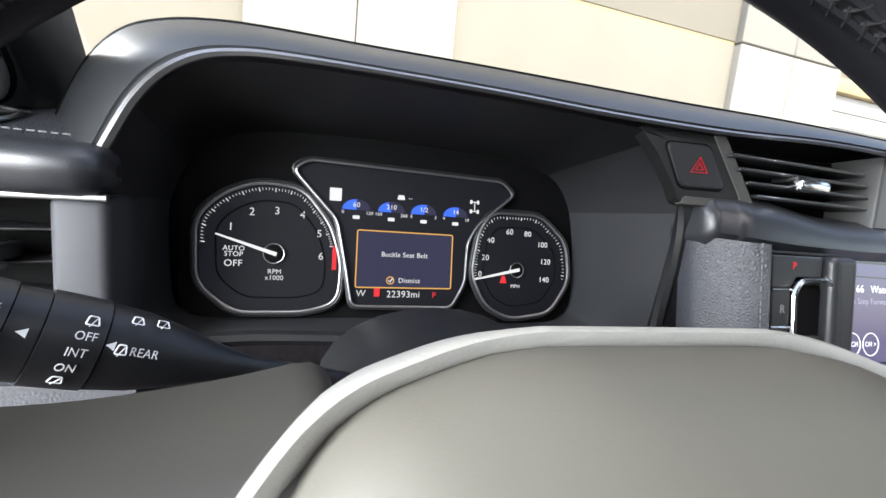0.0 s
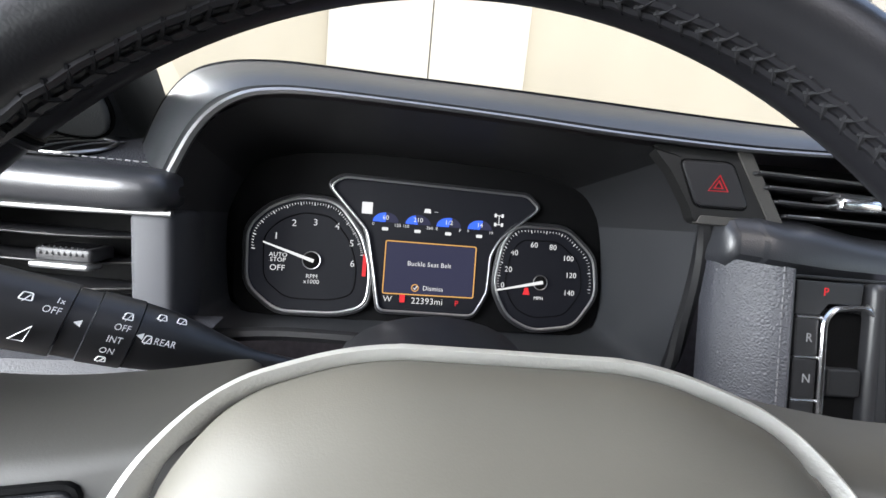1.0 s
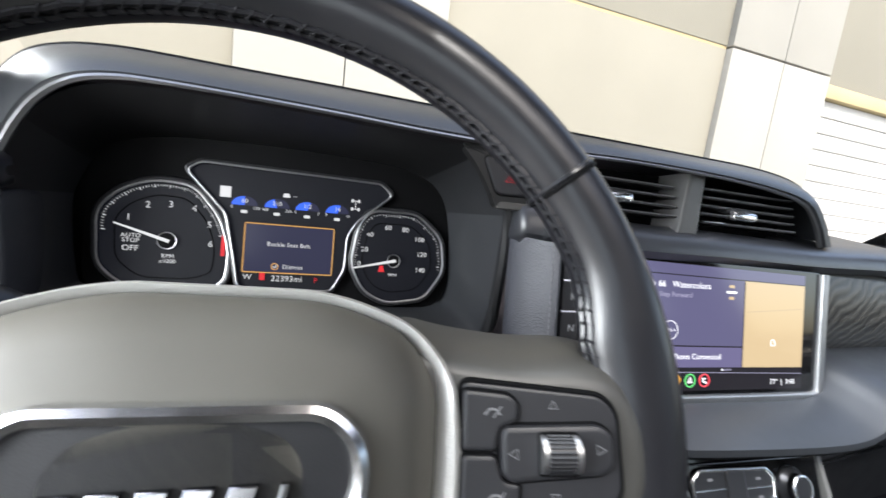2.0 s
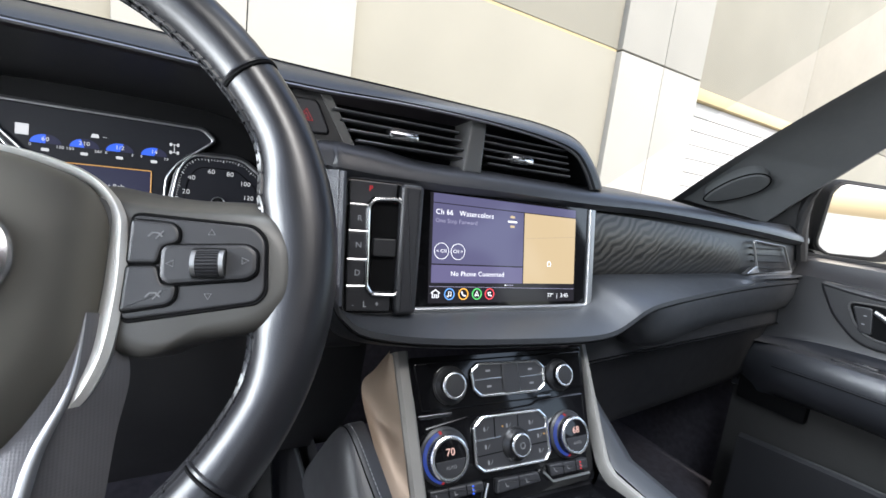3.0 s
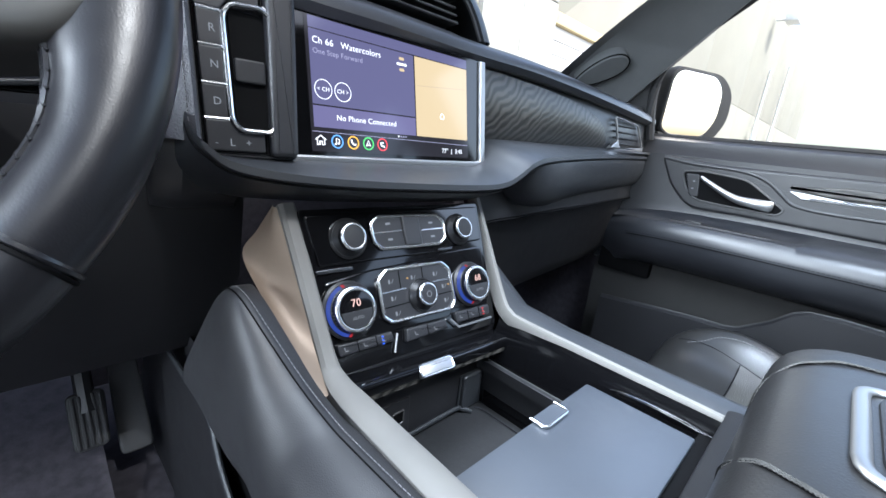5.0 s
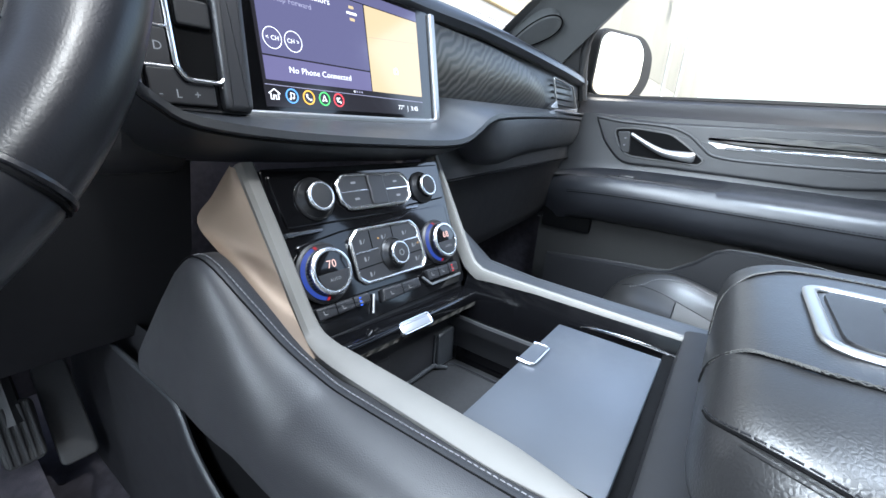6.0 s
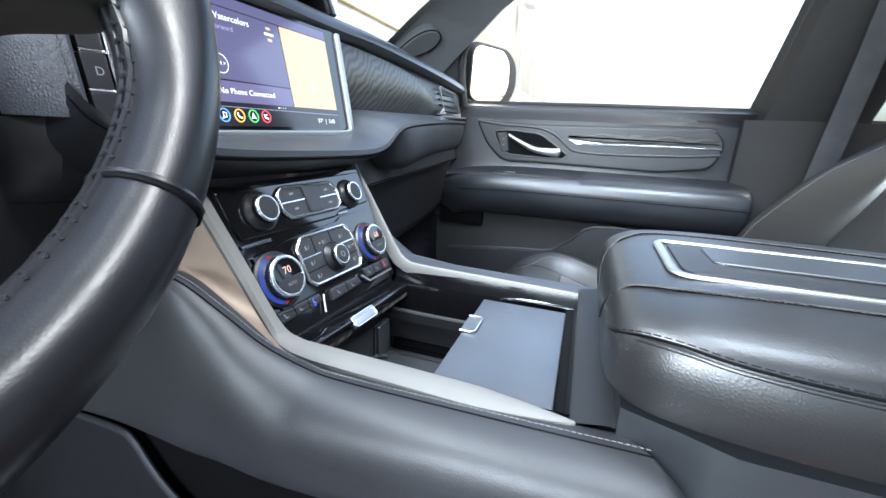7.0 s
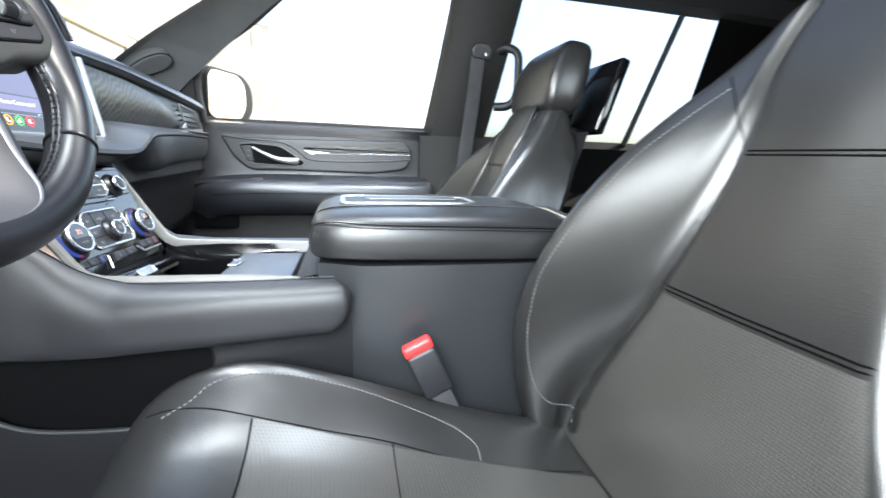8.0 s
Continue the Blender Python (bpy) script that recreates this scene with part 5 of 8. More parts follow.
# infotainment display ----------------------------------------------------
dsp = thing("infotainment_display", (0.02, 0.1, 1.13), "lit wide touch screen with a silver edge, radio and map", "display")
S = plane((0.02, 0.080, 1.205), (1, -0.05, 0), (0, 0.2, 1))
part("glass", plate(S, rpoly([(-0.137, 0.071), (0.128, 0.068), (0.124, -0.067), (-0.137, -0.069)], 0.006), -0.02, -0.001, 0.001), GLOSS, dsp, "glossy black screen glass")
edge = [S @ Vector(p) for p in ((-0.137, -0.0695, 0.0), (-0.05, -0.0695, 0.0), (0.05, -0.0695, 0.0), (0.118, -0.069, 0.0), (0.1255, -0.0665, 0.0), (0.128, -0.060, 0.0), (0.130, 0.0, 0.0), (0.132, 0.066, 0.0))]
part("silver_edge", sweep(edge, rrect(0.010, 0.0065, 0.002), (0, -1, 0)), SATIN, dsp, "bright silver edge strip")
scr = part("screen", plate(S, [(-0.1155, 0.0665), (0.1035, 0.0635), (0.1025, -0.060), (-0.115, -0.0605)], -0.001, -0.0004), SCREEN, dsp, "lit screen")
part("title_bar", plate(S, [(-0.112, 0.066), (0.1025, 0.063), (0.1025, 0.0525), (-0.112, 0.0555)], -0.0004, -0.0001), PURPLE, scr, "purple status bar")
part("radio_panel", plate(S, [(-0.112, 0.0545), (0.015, 0.0525), (0.0155, -0.0155), (-0.112, -0.015)], -0.0004, -0.0001), PURPLE, scr, "purple radio panel")
part("phone_panel", plate(S, [(-0.112, -0.0165), (0.0155, -0.017), (0.0155, -0.037), (-0.112, -0.037)], -0.0004, -0.0001), PURPLE2, scr, "purple phone panel")
mp = part("map_panel", plate(S, [(0.017, 0.0525), (0.1025, 0.0515), (0.1015, -0.037), (0.017, -0.037)], -0.0004, -0.0001), MAPTAN, scr, "tan map panel")
part("road_line", plate(S, [(0.02, 0.02), (0.1, 0.026), (0.1, 0.0266), (0.02, 0.0206)], -0.0002, 0.0), ROAD, mp)
part("place_mark", rim_line(S, [(0.058 + 0.003 * math.cos(a), -0.012 + 0.0042 * math.sin(a)) for a in [k * math.pi / 6 - 0.5 for k in range(9)]], 0.0005, 0.0, 5), SCRW, mp)
part("divider_line", plate(S, [(-0.114, -0.041), (0.102, -0.0435), (0.102, -0.0440), (-0.114, -0.0415)], -0.0004, 0.0), SCRDIM, scr)
for k in range(4):
    part("page_dot", plate(S, rrect(0.0018, 0.0018, 0.0008, -0.010 + 0.0035 * k, -0.0395), -0.0004, 0.0), SCRW if k == 0 else SCRDIM, scr)
words("lettering", S, "Ch 66   Watercolors", 0.0088, SCRW, scr, -0.109, 0.0445, 0.0, 'LEFT')
words("lettering", S, "One Step Forward", 0.0070, SCRDIM, scr, -0.109, 0.0345, 0.0, 'LEFT')
words("lettering", S, "No Phone Connected", 0.0080, SCRW, scr, -0.050, -0.0265, 0.0)
words("lettering", S, "77°  |  3:45", 0.0075, SCRW, scr, 0.074, -0.0525, 0.0)
for x, t in ((-0.100, "< CH"), (-0.0785, "CH >")):
    part("button_ring", rim_line(S, [(x + 0.0092 * math.cos(a), -0.0005 + 0.0092 * math.sin(a)) for a in [k * math.pi / 12 for k in range(24)]], 0.00035, 0.0, 5), SCRW, scr)
    words("lettering", S, t, 0.0056, SCRW, scr, x, -0.0005, 0.0)
for dy in (-0.006, 0.006):
    part("logo_shape", plate(S, rrect(0.007, 0.003, 0.0012, -0.002, 0.040 + dy), -0.0002, 0.0), MAPTAN, scr)
part("logo_shape", plate(S, rrect(0.014, 0.0025, 0.001, -0.002, 0.040), -0.0002, 0.0), SCRW, scr)
def stroke(pts, r=0.0005, material=SCRW):
    part("icon_line", tube([S @ Vector((x, y, 0.0)) for x, y in pts], r, 5), material, scr)


stroke([(-0.1115, -0.0490), (-0.106, -0.0450), (-0.1005, -0.0490)], 0.0006)
stroke([(-0.1098, -0.0488), (-0.1098, -0.0540), (-0.1072, -0.0540), (-0.1072, -0.0505), (-0.1048, -0.0505), (-0.1048, -0.0540), (-0.1022, -0.0540), (-0.1022, -0.0488)], 0.0006)
for i, x in enumerate((-0.088, -0.0695, -0.051, -0.033)):
    part("app_icon", rim_line(S, [(x + 0.0062 * math.cos(a), -0.050 + 0.0062 * math.sin(a)) for a in [k * math.pi / 10 for k in range(20)]], 0.0007, 0.0, 5), ICON[i], scr)
# music note, hand-set, arrow head and seat inside the four rings
x, y = -0.088, -0.050
stroke([(x - 0.0012, y - 0.0025), (x - 0.0012, y + 0.0030), (x + 0.0022, y + 0.0022), (x + 0.0022, y - 0.0018)])
for dx, dy in ((-0.0021, -0.0026), (0.0013, -0.0019)):
    part("icon_dot", plate(S, rrect(0.0020, 0.0016, 0.0007, x + dx, y + dy), -0.0003, 0.0002), SCRW, scr)
x = -0.0695
stroke([(x - 0.0022, y + 0.0026), (x - 0.0020, y + 0.0004), (x + 0.0002, y - 0.0018), (x + 0.0026, y - 0.0024)], 0.0007)
for dx, dy in ((-0.0018, 0.0022), (0.0023, -0.0020)):
    part("icon_dot", plate(S, rrect(0.0018, 0.0018, 0.0005, x + dx, y + dy), -0.0003, 0.0002), SCRW, scr)
x = -0.051
stroke([(x - 0.0026, y - 0.0026), (x, y + 0.0032), (x + 0.0026, y - 0.0026), (x, y - 0.0012), (x - 0.0026, y - 0.0026)], 0.0005)
x = -0.033
stroke([(x - 0.0022, y + 0.0024), (x - 0.0012, y - 0.0016), (x + 0.0018, y - 0.0016), (x + 0.0024, y - 0.0030)], 0.0008)
part("icon_dot", plate(S, rrect(0.0018, 0.0018, 0.0008, x + 0.0008, y + 0.0018), -0.0003, 0.0002), SCRW, scr)

# gear selector -----------------------------------------------------------
gear = thing("gear_selector", (-0.155, 0.1, 1.13), "push-button gear selector with a chrome bracket", "gear selector")
G = plane((-0.155, 0.075, 1.207), (1, -0.05, 0), (0, 0.16, 1))
part("panel", plate(G, rpoly([(-0.0415, 0.0695), (0.042, 0.0695), (0.038, -0.070), (-0.040, -0.067)], 0.008), -0.02, -0.001, 0.002), GLOSS, gear, "black selector panel")
part("panel_edge", rim_line(G, rpoly([(-0.0415, 0.0695), (0.042, 0.0695), (0.038, -0.070), (-0.040, -0.067)], 0.008), 0.0012, -0.001), DASH2, gear)
part("column", plate(G, rpoly([(0.0155, 0.0685), (0.041, 0.0685), (0.037, -0.069), (0.0135, -0.069)], 0.006), -0.01, 0.008, 0.0045, 4), BUTTON, gear, "smooth dark upright")
part("key", plate(G, rpoly([(-0.0385, 0.067), (0.0115, 0.067), (0.0105, 0.0525), (-0.014, 0.0525), (-0.020, 0.044), (-0.038, 0.044)], 0.002), -0.002, 0.003, 0.0012), BUTTON, gear, "black park key")
for y0, y1 in ((0.0425, 0.017), (0.0155, -0.0115), (-0.013, -0.0385)):
    part("key", plate(G, rpoly([(-0.0375, y0), (-0.0195, y0), (-0.0195, y1), (-0.0370, y1)], 0.002), -0.002, 0.003, 0.0012), BUTTON, gear)
part("key", plate(G, rpoly([(-0.0370, -0.040), (-0.018, -0.040), (-0.012, -0.0495), (0.009, -0.0495), (0.009, -0.0655), (-0.0365, -0.0645)], 0.002), -0.002, 0.003, 0.0012), BUTTON, gear)
for y in (0.0430, 0.0163, -0.0122, -0.0392):
    part("chrome_tick", tube([G @ Vector((-0.0375, y, 0.003)), G @ Vector((-0.019, y, 0.003))], 0.0011, 6), CHROME, gear)
part("recess", plate(G, rpoly([(-0.013, 0.047), (0.015, 0.047), (0.014, -0.045), (-0.012, -0.045)], 0.004), -0.012, -0.0005), VISOR, gear, "deep black finger recess")
part("saddle", plate(G, rpoly([(-0.012, 0.010), (0.013, 0.010), (0.013, -0.009), (-0.012, -0.009)], 0.003), -0.004, 0.004, 0.0016), DASH2, gear)
part("bracket", rim_line(G, rpoly([(-0.019, 0.041), (-0.0125, 0.0495), (0.011, 0.0515), (0.019, 0.046), (0.0185, -0.041), (0.013, -0.0485), (-0.011, -0.0475), (-0.0175, -0.039)], 0.004), 0.0019, 0.005, 8), CHROME, gear, "chrome bracket round the recess")
part("bracket_line", tube([G @ Vector(p) for p in ((0.013, 0.0535, 0.004), (0.0225, 0.047, 0.006), (0.022, -0.043, 0.006), (0.014, -0.0515, 0.004))], 0.0009, 6), SATIN, gear, "thin second line of the bracket")
for s_, x, y in (("R", -27, 29), ("N", -27, 2), ("D", -27, -26), ("L", -18, -58), ("-", -30, -58), ("+", -5, -58)):
    words("lettering", G, s_, 0.0085, DIMW, gear, x * mm, y * mm, 0.0032)
words("lettering", G, "P", 0.0080, R_GLOW, gear, -0.017, 0.060, 0.0032, 'CENTER', "glowing red letter P")

# centre stack ------------------------------------------------------------
stk = thing("climate_panel", (0, 0.03, 0.95), "glossy black climate panel with knobs and keys", "control panel")
C = plane((-0.003, 0.012, 1.025), (1, -0.04, 0), (0, 0.47, 1))
part("panel", plate(C, rpoly([(-0.122, 0.076), (0.122, 0.073), (0.113, -0.085), (-0.117, -0.083)], 0.004), -0.02, 0.0, 0.001), GLOSS, stk, "piano black panel")
part("upper_plate", plate(C, rpoly([(-0.118, 0.070), (0.118, 0.068), (0.114, 0.024), (0.045, 0.022), (0.035, 0.017), (-0.112, 0.020)], 0.004), -0.002, 0.0022, 0.0015), GLOSS, stk, "glossy black upper plate")
part("lower_plate", plate(C, rpoly([(-0.058, 0.010), (0.03, 0.012), (0.04, 0.016), (0.112, 0.016), (0.108, -0.052), (0.043, -0.052), (0.036, -0.060), (-0.056, -0.056), (-0.10, -0.056), (-0.11, 0.004)], 0.004), -0.002, 0.0022, 0.0015), GLOSS, stk, "glossy black lower plate")
part("gap_line", plate(C, [(-0.116, 0.017), (-0.078, 0.0165), (-0.078, 0.0125), (-0.115, 0.013)], 0.0, 0.0028, 0.0008), DARKCHROME, stk, "thin silver insert")
part("gap_line", plate(C, rpoly([(0.038, 0.0215), (0.062, 0.0212), (0.06, 0.0175), (0.04, 0.0178)], 0.001), 0.0, 0.0030, 0.0008), DARKCHROME, stk)


def knob(M, r, h, face, name, label, ring=None):
    """A stepped knob: wide low base, knurled neck, bright ring and dark cap."""
    c = 0.80 if ring else 0.72
    k = part(name, lathe(M, [(r * 1.08, 0.0), (r * 1.08, 0.002), (r * 1.0, 0.0035), (r * 0.97, h * 0.2), (r * (c + 0.03), h * 0.42), (r * c, h * 0.46)], 40), BUTTON if ring else KNOBBASE, stk, label)
    bm = bmesh.new()
    for i in range(44):
        a = 2 * math.pi * i / 44
        p = [M @ Vector((r * c * math.cos(a), r * c * math.sin(a), hh)) for hh in (h * 0.40, h * 0.80)]
        tube(p, r * 0.030, 4, False, (1, 0, 0), 1.0, bm)
    part("knurl", bm, DARKCHROME, k)
    part("neck", lathe(M, [(r * c, h * 0.42), (r * c, h * 0.8)], 40), KNOBBASE, k)
    part("ring", lathe(M, [(r * c, h * 0.76), (r * (c + 0.02), h * 0.82), (r * (c + 0.02), h * 0.93), (r * (c - 0.02), h * 0.985), (r * (c - 0.07), h), (r * (c - 0.115), h * 0.985), (r * (c - 0.13), h * 0.92)], 40), KNOBRING, k, "chrome ring")
    part("cap", lathe(M, [(r * (c - 0.12), h * 0.85), (r * (c - 0.13), h * 0.955), (r * 0.4, h * 0.975), (0.0005, h * 0.975)], 36), face, k, "black cap")
    return k


def on(x, y, h=0.002):
    return C @ Matrix.Translation((x, y, h))


knob(on(-0.077, 0.044), 0.0190, 0.0135, DASH2, "volume_knob", "knurled chrome knob")
knob(on(0.076, 0.041), 0.0180, 0.0135, DASH2, "tune_knob", "knurled chrome knob")
for x, y, t, r in ((-0.090, -0.025, "70", 0.0265), (0.078, -0.028, "68", 0.0255)):
    kd = knob(on(x, y), r, 0.016, GLOSS, "temperature_dial", "temperature dial with a glowing blue ring", B_GLOW)
    words("lettering", on(x, y), t, 0.0102, NUMGLOW, kd, 0.0, 0.006, 0.0161)
    words("lettering", on(x, y), "AUTO", 0.0042, DIMW, kd, 0.0, -0.008, 0.0161)
    half = [(r * 0.62 * math.cos(a), r * 0.62 * math.sin(a) - 0.0012) for a in [math.pi + math.pi * k / 14 for k in range(15)]]
    part("cap_key", plate(on(x, y), half, 0.0152, 0.0158, 0.0003), BUTTON, kd, "grey lower half of the cap")

    def cone_arc(a0, a1, n):
        out = []
        for k in range(n + 1):
            a = radians(a0 + (a1 - a0) * k / n)
            out.append([on(x, y) @ Vector((q * r * math.cos(a), q * r * math.sin(a), hh)) for q, hh in ((0.965, 0.0038), (0.93, 0.0048), (0.855, 0.0067))])
        return out

    part("blue_light", loft(cone_arc(108, 252, 28)), B_GLOW, kd, "glowing blue crescent")
    part("red_mark", loft(cone_arc(98, 105, 4)), REDDIM, kd, "red end mark")
    part("red_mark", loft(cone_arc(254, 260, 4)), REDDIM, kd, "red end mark")

top = part("media_keys", plate(C, rpoly([(-0.050, 0.056), (-0.040, 0.0635), (0.043, 0.0605), (0.052, 0.052), (0.050, 0.033), (0.040, 0.0265), (-0.040, 0.029), (-0.049, 0.037)], 0.003), 0.0, 0.0045, 0.002), BUTTON, stk, "black key block with chrome frame")
part("frame", rim_line(C, rpoly([(-0.050, 0.056), (-0.040, 0.0635), (0.043, 0.0605), (0.052, 0.052), (0.050, 0.033), (0.040, 0.0265), (-0.040, 0.029), (-0.049, 0.037)], 0.003), 0.0019, 0.0046, 8), KNOBRING, top, "chrome frame line")
part("centre_key", plate(C, rpoly([(-0.010, 0.0625), (0.014, 0.0615), (0.014, 0.0275), (-0.010, 0.0285)], 0.004), 0.002, 0.0070, 0.002, 3), BUTTON, top, "raised centre key")
for a, b, y in ((-0.048, -0.011, 0.0463), (0.016, 0.050, 0.0443)):
    part("split", tube([C @ Vector((a, y, 0.0046)), C @ Vector((b, y, 0.0046))], 0.0009, 6), CHROME, top)
for x, y in ((-0.028, 0.055), (-0.028, 0.038), (0.032, 0.052), (0.032, 0.036)):
    part("mark", plate(C, rrect(0.006, 0.0022, 0.0006, x, y), 0.0044, 0.0048), DIMW, top)

mid_o = rpoly([(-0.053, -0.002), (-0.042, 0.0065), (0.036, 0.0045), (0.046, -0.005), (0.046, -0.042), (0.038, -0.050), (-0.045, -0.0475), (-0.054, -0.040)], 0.003)
cl = part("climate_keys", plate(C, mid_o, 0.0, 0.0045, 0.002), BUTTON, stk, "black climate keys with chrome frame")
part("frame", rim_line(C, mid_o, 0.0020, 0.0046, 8), KNOBRING, cl, "chrome frame line")
part("split", tube([C @ Vector((-0.052, -0.0165, 0.0046)), C @ Vector((-0.02, -0.0160, 0.0046))], 0.0009, 6), CHROME, cl)
part("split", tube([C @ Vector((0.018, -0.0155, 0.0046)), C @ Vector((0.045, -0.0155, 0.0046))], 0.0009, 6), CHROME, cl)
for a, b in (((-0.026, 0.005), (-0.027, -0.016)), ((0.006, 0.005), (0.005, -0.012)), ((-0.053, -0.032), (-0.018, -0.0315)), ((0.02, -0.031), (0.045, -0.031))):
    part("split", tube([C @ Vector((*a, 0.0044)), C @ Vector((*b, 0.0044))], 0.0007, 5), VISOR, cl)
for x, y in ((-0.038, -0.006), (-0.008, -0.006), (0.024, -0.007), (-0.038, -0.024), (-0.036, -0.040), (0.034, -0.023), (0.034, -0.039)):
    part("mark", plate(C, rrect(0.0022, 0.0045, 0.0008, x - 0.002, y), 0.0044, 0.0047), DIMW, cl)
    part("mark", tube([C @ Vector((x + 0.0005, y - 0.002, 0.0046)), C @ Vector((x + 0.002, y - 0.0005, 0.0046)), C @ Vector((x + 0.0035, y + 0.002, 0.0046))], 0.0003, 4), DIMW, cl)
for x, y in ((-0.016, -0.006), (0.041, -0.022)):
    part("lamp", plate(C, rrect(0.0018, 0.0018, 0.0008, x, y), 0.0044, 0.005), AMBER, cl)
kc = knob(on(0.0, -0.027, 0.004), 0.0172, 0.013, BUTTON, "fan_knob", "chrome fan knob")
part("mark", rim_line(on(0.0, -0.027), rrect(0.0062, 0.0062, 0.003), 0.0004, 0.0152, 5), DIMW, kc)


def keyrow(poly, n, name, col, label):
    r = part(name, plate(C, rpoly(poly, 0.0025), 0.0, 0.005, 0.002), BUTTON, stk, label)
    (ax, ay), (bx, by) = poly[0], poly[1]
    (dx, dy), (cx, cy) = poly[3], poly[2]
    for k in range(1, n):
        t = k / n
        part("split", tube([C @ Vector((ax + (bx - ax) * t, ay + (by - ay) * t, 0.005)), C @ Vector((dx + (cx - dx) * t, dy + (cy - dy) * t, 0.005))], 0.0006, 5), VISOR, r)
    for k in range(n):
        t = (k + 0.4) / n
        mx, my = ax + (bx - ax) * t, (ay + dy) / 2 + (by - ay) * t
        part("mark", tube([C @ Vector((mx - 0.0018, my + 0.0022, 0.0052)), C @ Vector((mx - 0.001, my - 0.0014, 0.0052)), C @ Vector((mx + 0.002, my - 0.0016, 0.0052))], 0.00045, 5), DIMW, r)
    if col is not None:
        t = (n - 0.45) / n
        for k in range(3):
            part("lamp", plate(C, rrect(0.0022, 0.0016, 0.0006, ax + (bx - ax) * t - 0.004, (ay + dy) / 2 + (by - ay) * t - 0.0035 + 0.0035 * k), 0.005, 0.0058), col, r)
    return r


keyrow([(-0.110, -0.054), (-0.047, -0.056), (-0.047, -0.066), (-0.109, -0.066)], 3, "seat_keys", B_LITE, "seat heating keys with blue lamps")
keyrow([(0.043, -0.056), (0.102, -0.058), (0.101, -0.070), (0.044, -0.069)], 3, "seat_keys", R_GLOW, "seat heating keys with red lamps")
part("silver_edge", tube([C @ Vector(p) for p in ((0.034, -0.062, 0.004), (0.045, -0.0735, 0.005), (0.101, -0.0745, 0.005))], 0.0015, 6), SATIN, stk)
part("silver_edge", tube([C @ Vector(p) for p in ((-0.040, -0.060, 0.002), (-0.048, -0.078, 0.003))], 0.0014, 6), SATIN, stk)
keyrow([(-0.029, -0.058), (0.026, -0.060), (0.029, -0.071), (-0.032, -0.072)], 2, "airflow_keys", None, "two grey airflow keys")

# centre console ----------------------------------------------------------
con = thing("centre_console", (0, -0.2, 0.56), "dark centre console with silver rails and leather sides", "console")
for sgn, pts in ((-1, [(-0.1300, 0.058, 1.098), (-0.1290, 0.012, 1.025), (-0.1285, -0.020, 0.974), (-0.130, -0.038, 0.9625), (-0.132, -0.07, 0.960), (-0.136, -0.16, 0.960), (-0.140, -0.240, 0.960), (-0.142, -0.285, 0.960)]), (1, [(0.134, 0.052, 1.098), (0.126, 0.008, 1.030), (0.119, -0.026, 0.980), (0.117, -0.042, 0.966), (0.118, -0.065, 0.961), (0.120, -0.17, 0.957), (0.124, -0.287, 0.952)])):
    line = spl(pts, 6)
    n = len(line)
    rings = []
    for i, p in enumerate(line):
        t = (line[min(i + 1, n - 1)] - line[max(i - 1, 0)]).normalized()
        side = Vector((1, 0, 0))
        nrm = side.cross(t) if sgn else side
        nrm = nrm.normalized()
        if nrm.z < 0:
            nrm = -nrm
        taper = 1.0 - 0.93 * max(0.0, (i / (n - 1) - 0.80) / 0.20) if sgn < 0 else 1.0
        w = (0.0080 + 0.0050 * min(1.0, max(0.0, (i - n * 0.26) / (n * 0.30)))) * taper if sgn < 0 else 0.005
        thin = 0.2 + 0.8 * taper
        rings.append([p - side * w, p - side * w * 0.6 + nrm * 0.003 * thin, p + side * w * 0.6 + nrm * 0.003 * thin, p + side * w, p + side * w - nrm * 0.012 * thin, p - side * w - nrm * 0.012 * thin])
    part("rail", loft(rings, True, False, True), RAIL, con, "satin silver rail")
# satin cheek on the driver's side of the stack
A = spl([(-0.1375, 0.060, 1.094), (-0.1375, 0.037, 1.058), (-0.1370, 0.014, 1.022), (-0.1370, -0.018, 0.974), (-0.142, -0.045, 0.957)], 5)
Cc = spl([(-0.139, 0.065, 1.097), (-0.147, 0.084, 1.068), (-0.156, 0.097, 1.042), (-0.164, 0.030, 1.020), (-0.150, -0.045, 0.955)], 5)
part("cheek", loft([[a, a * 0.75 + c * 0.25 + Vector((-0.002, -0.001, 0)), (a + c) / 2 + Vector((-0.003, -0.001, 0)), a * 0.25 + c * 0.75 + Vector((-0.002, -0.001, 0)), c] for a, c in zip(A, Cc)]), CHEEK, con, "satin metal cheek")
part("cheek", loft([[(0.134, 0.054, 1.094), (0.15, 0.09, 1.09)], [(0.127, 0.008, 1.028), (0.15, 0.05, 1.02)], [(0.124, -0.04, 0.962), (0.15, -0.02, 0.95)]]), DASH2, con)
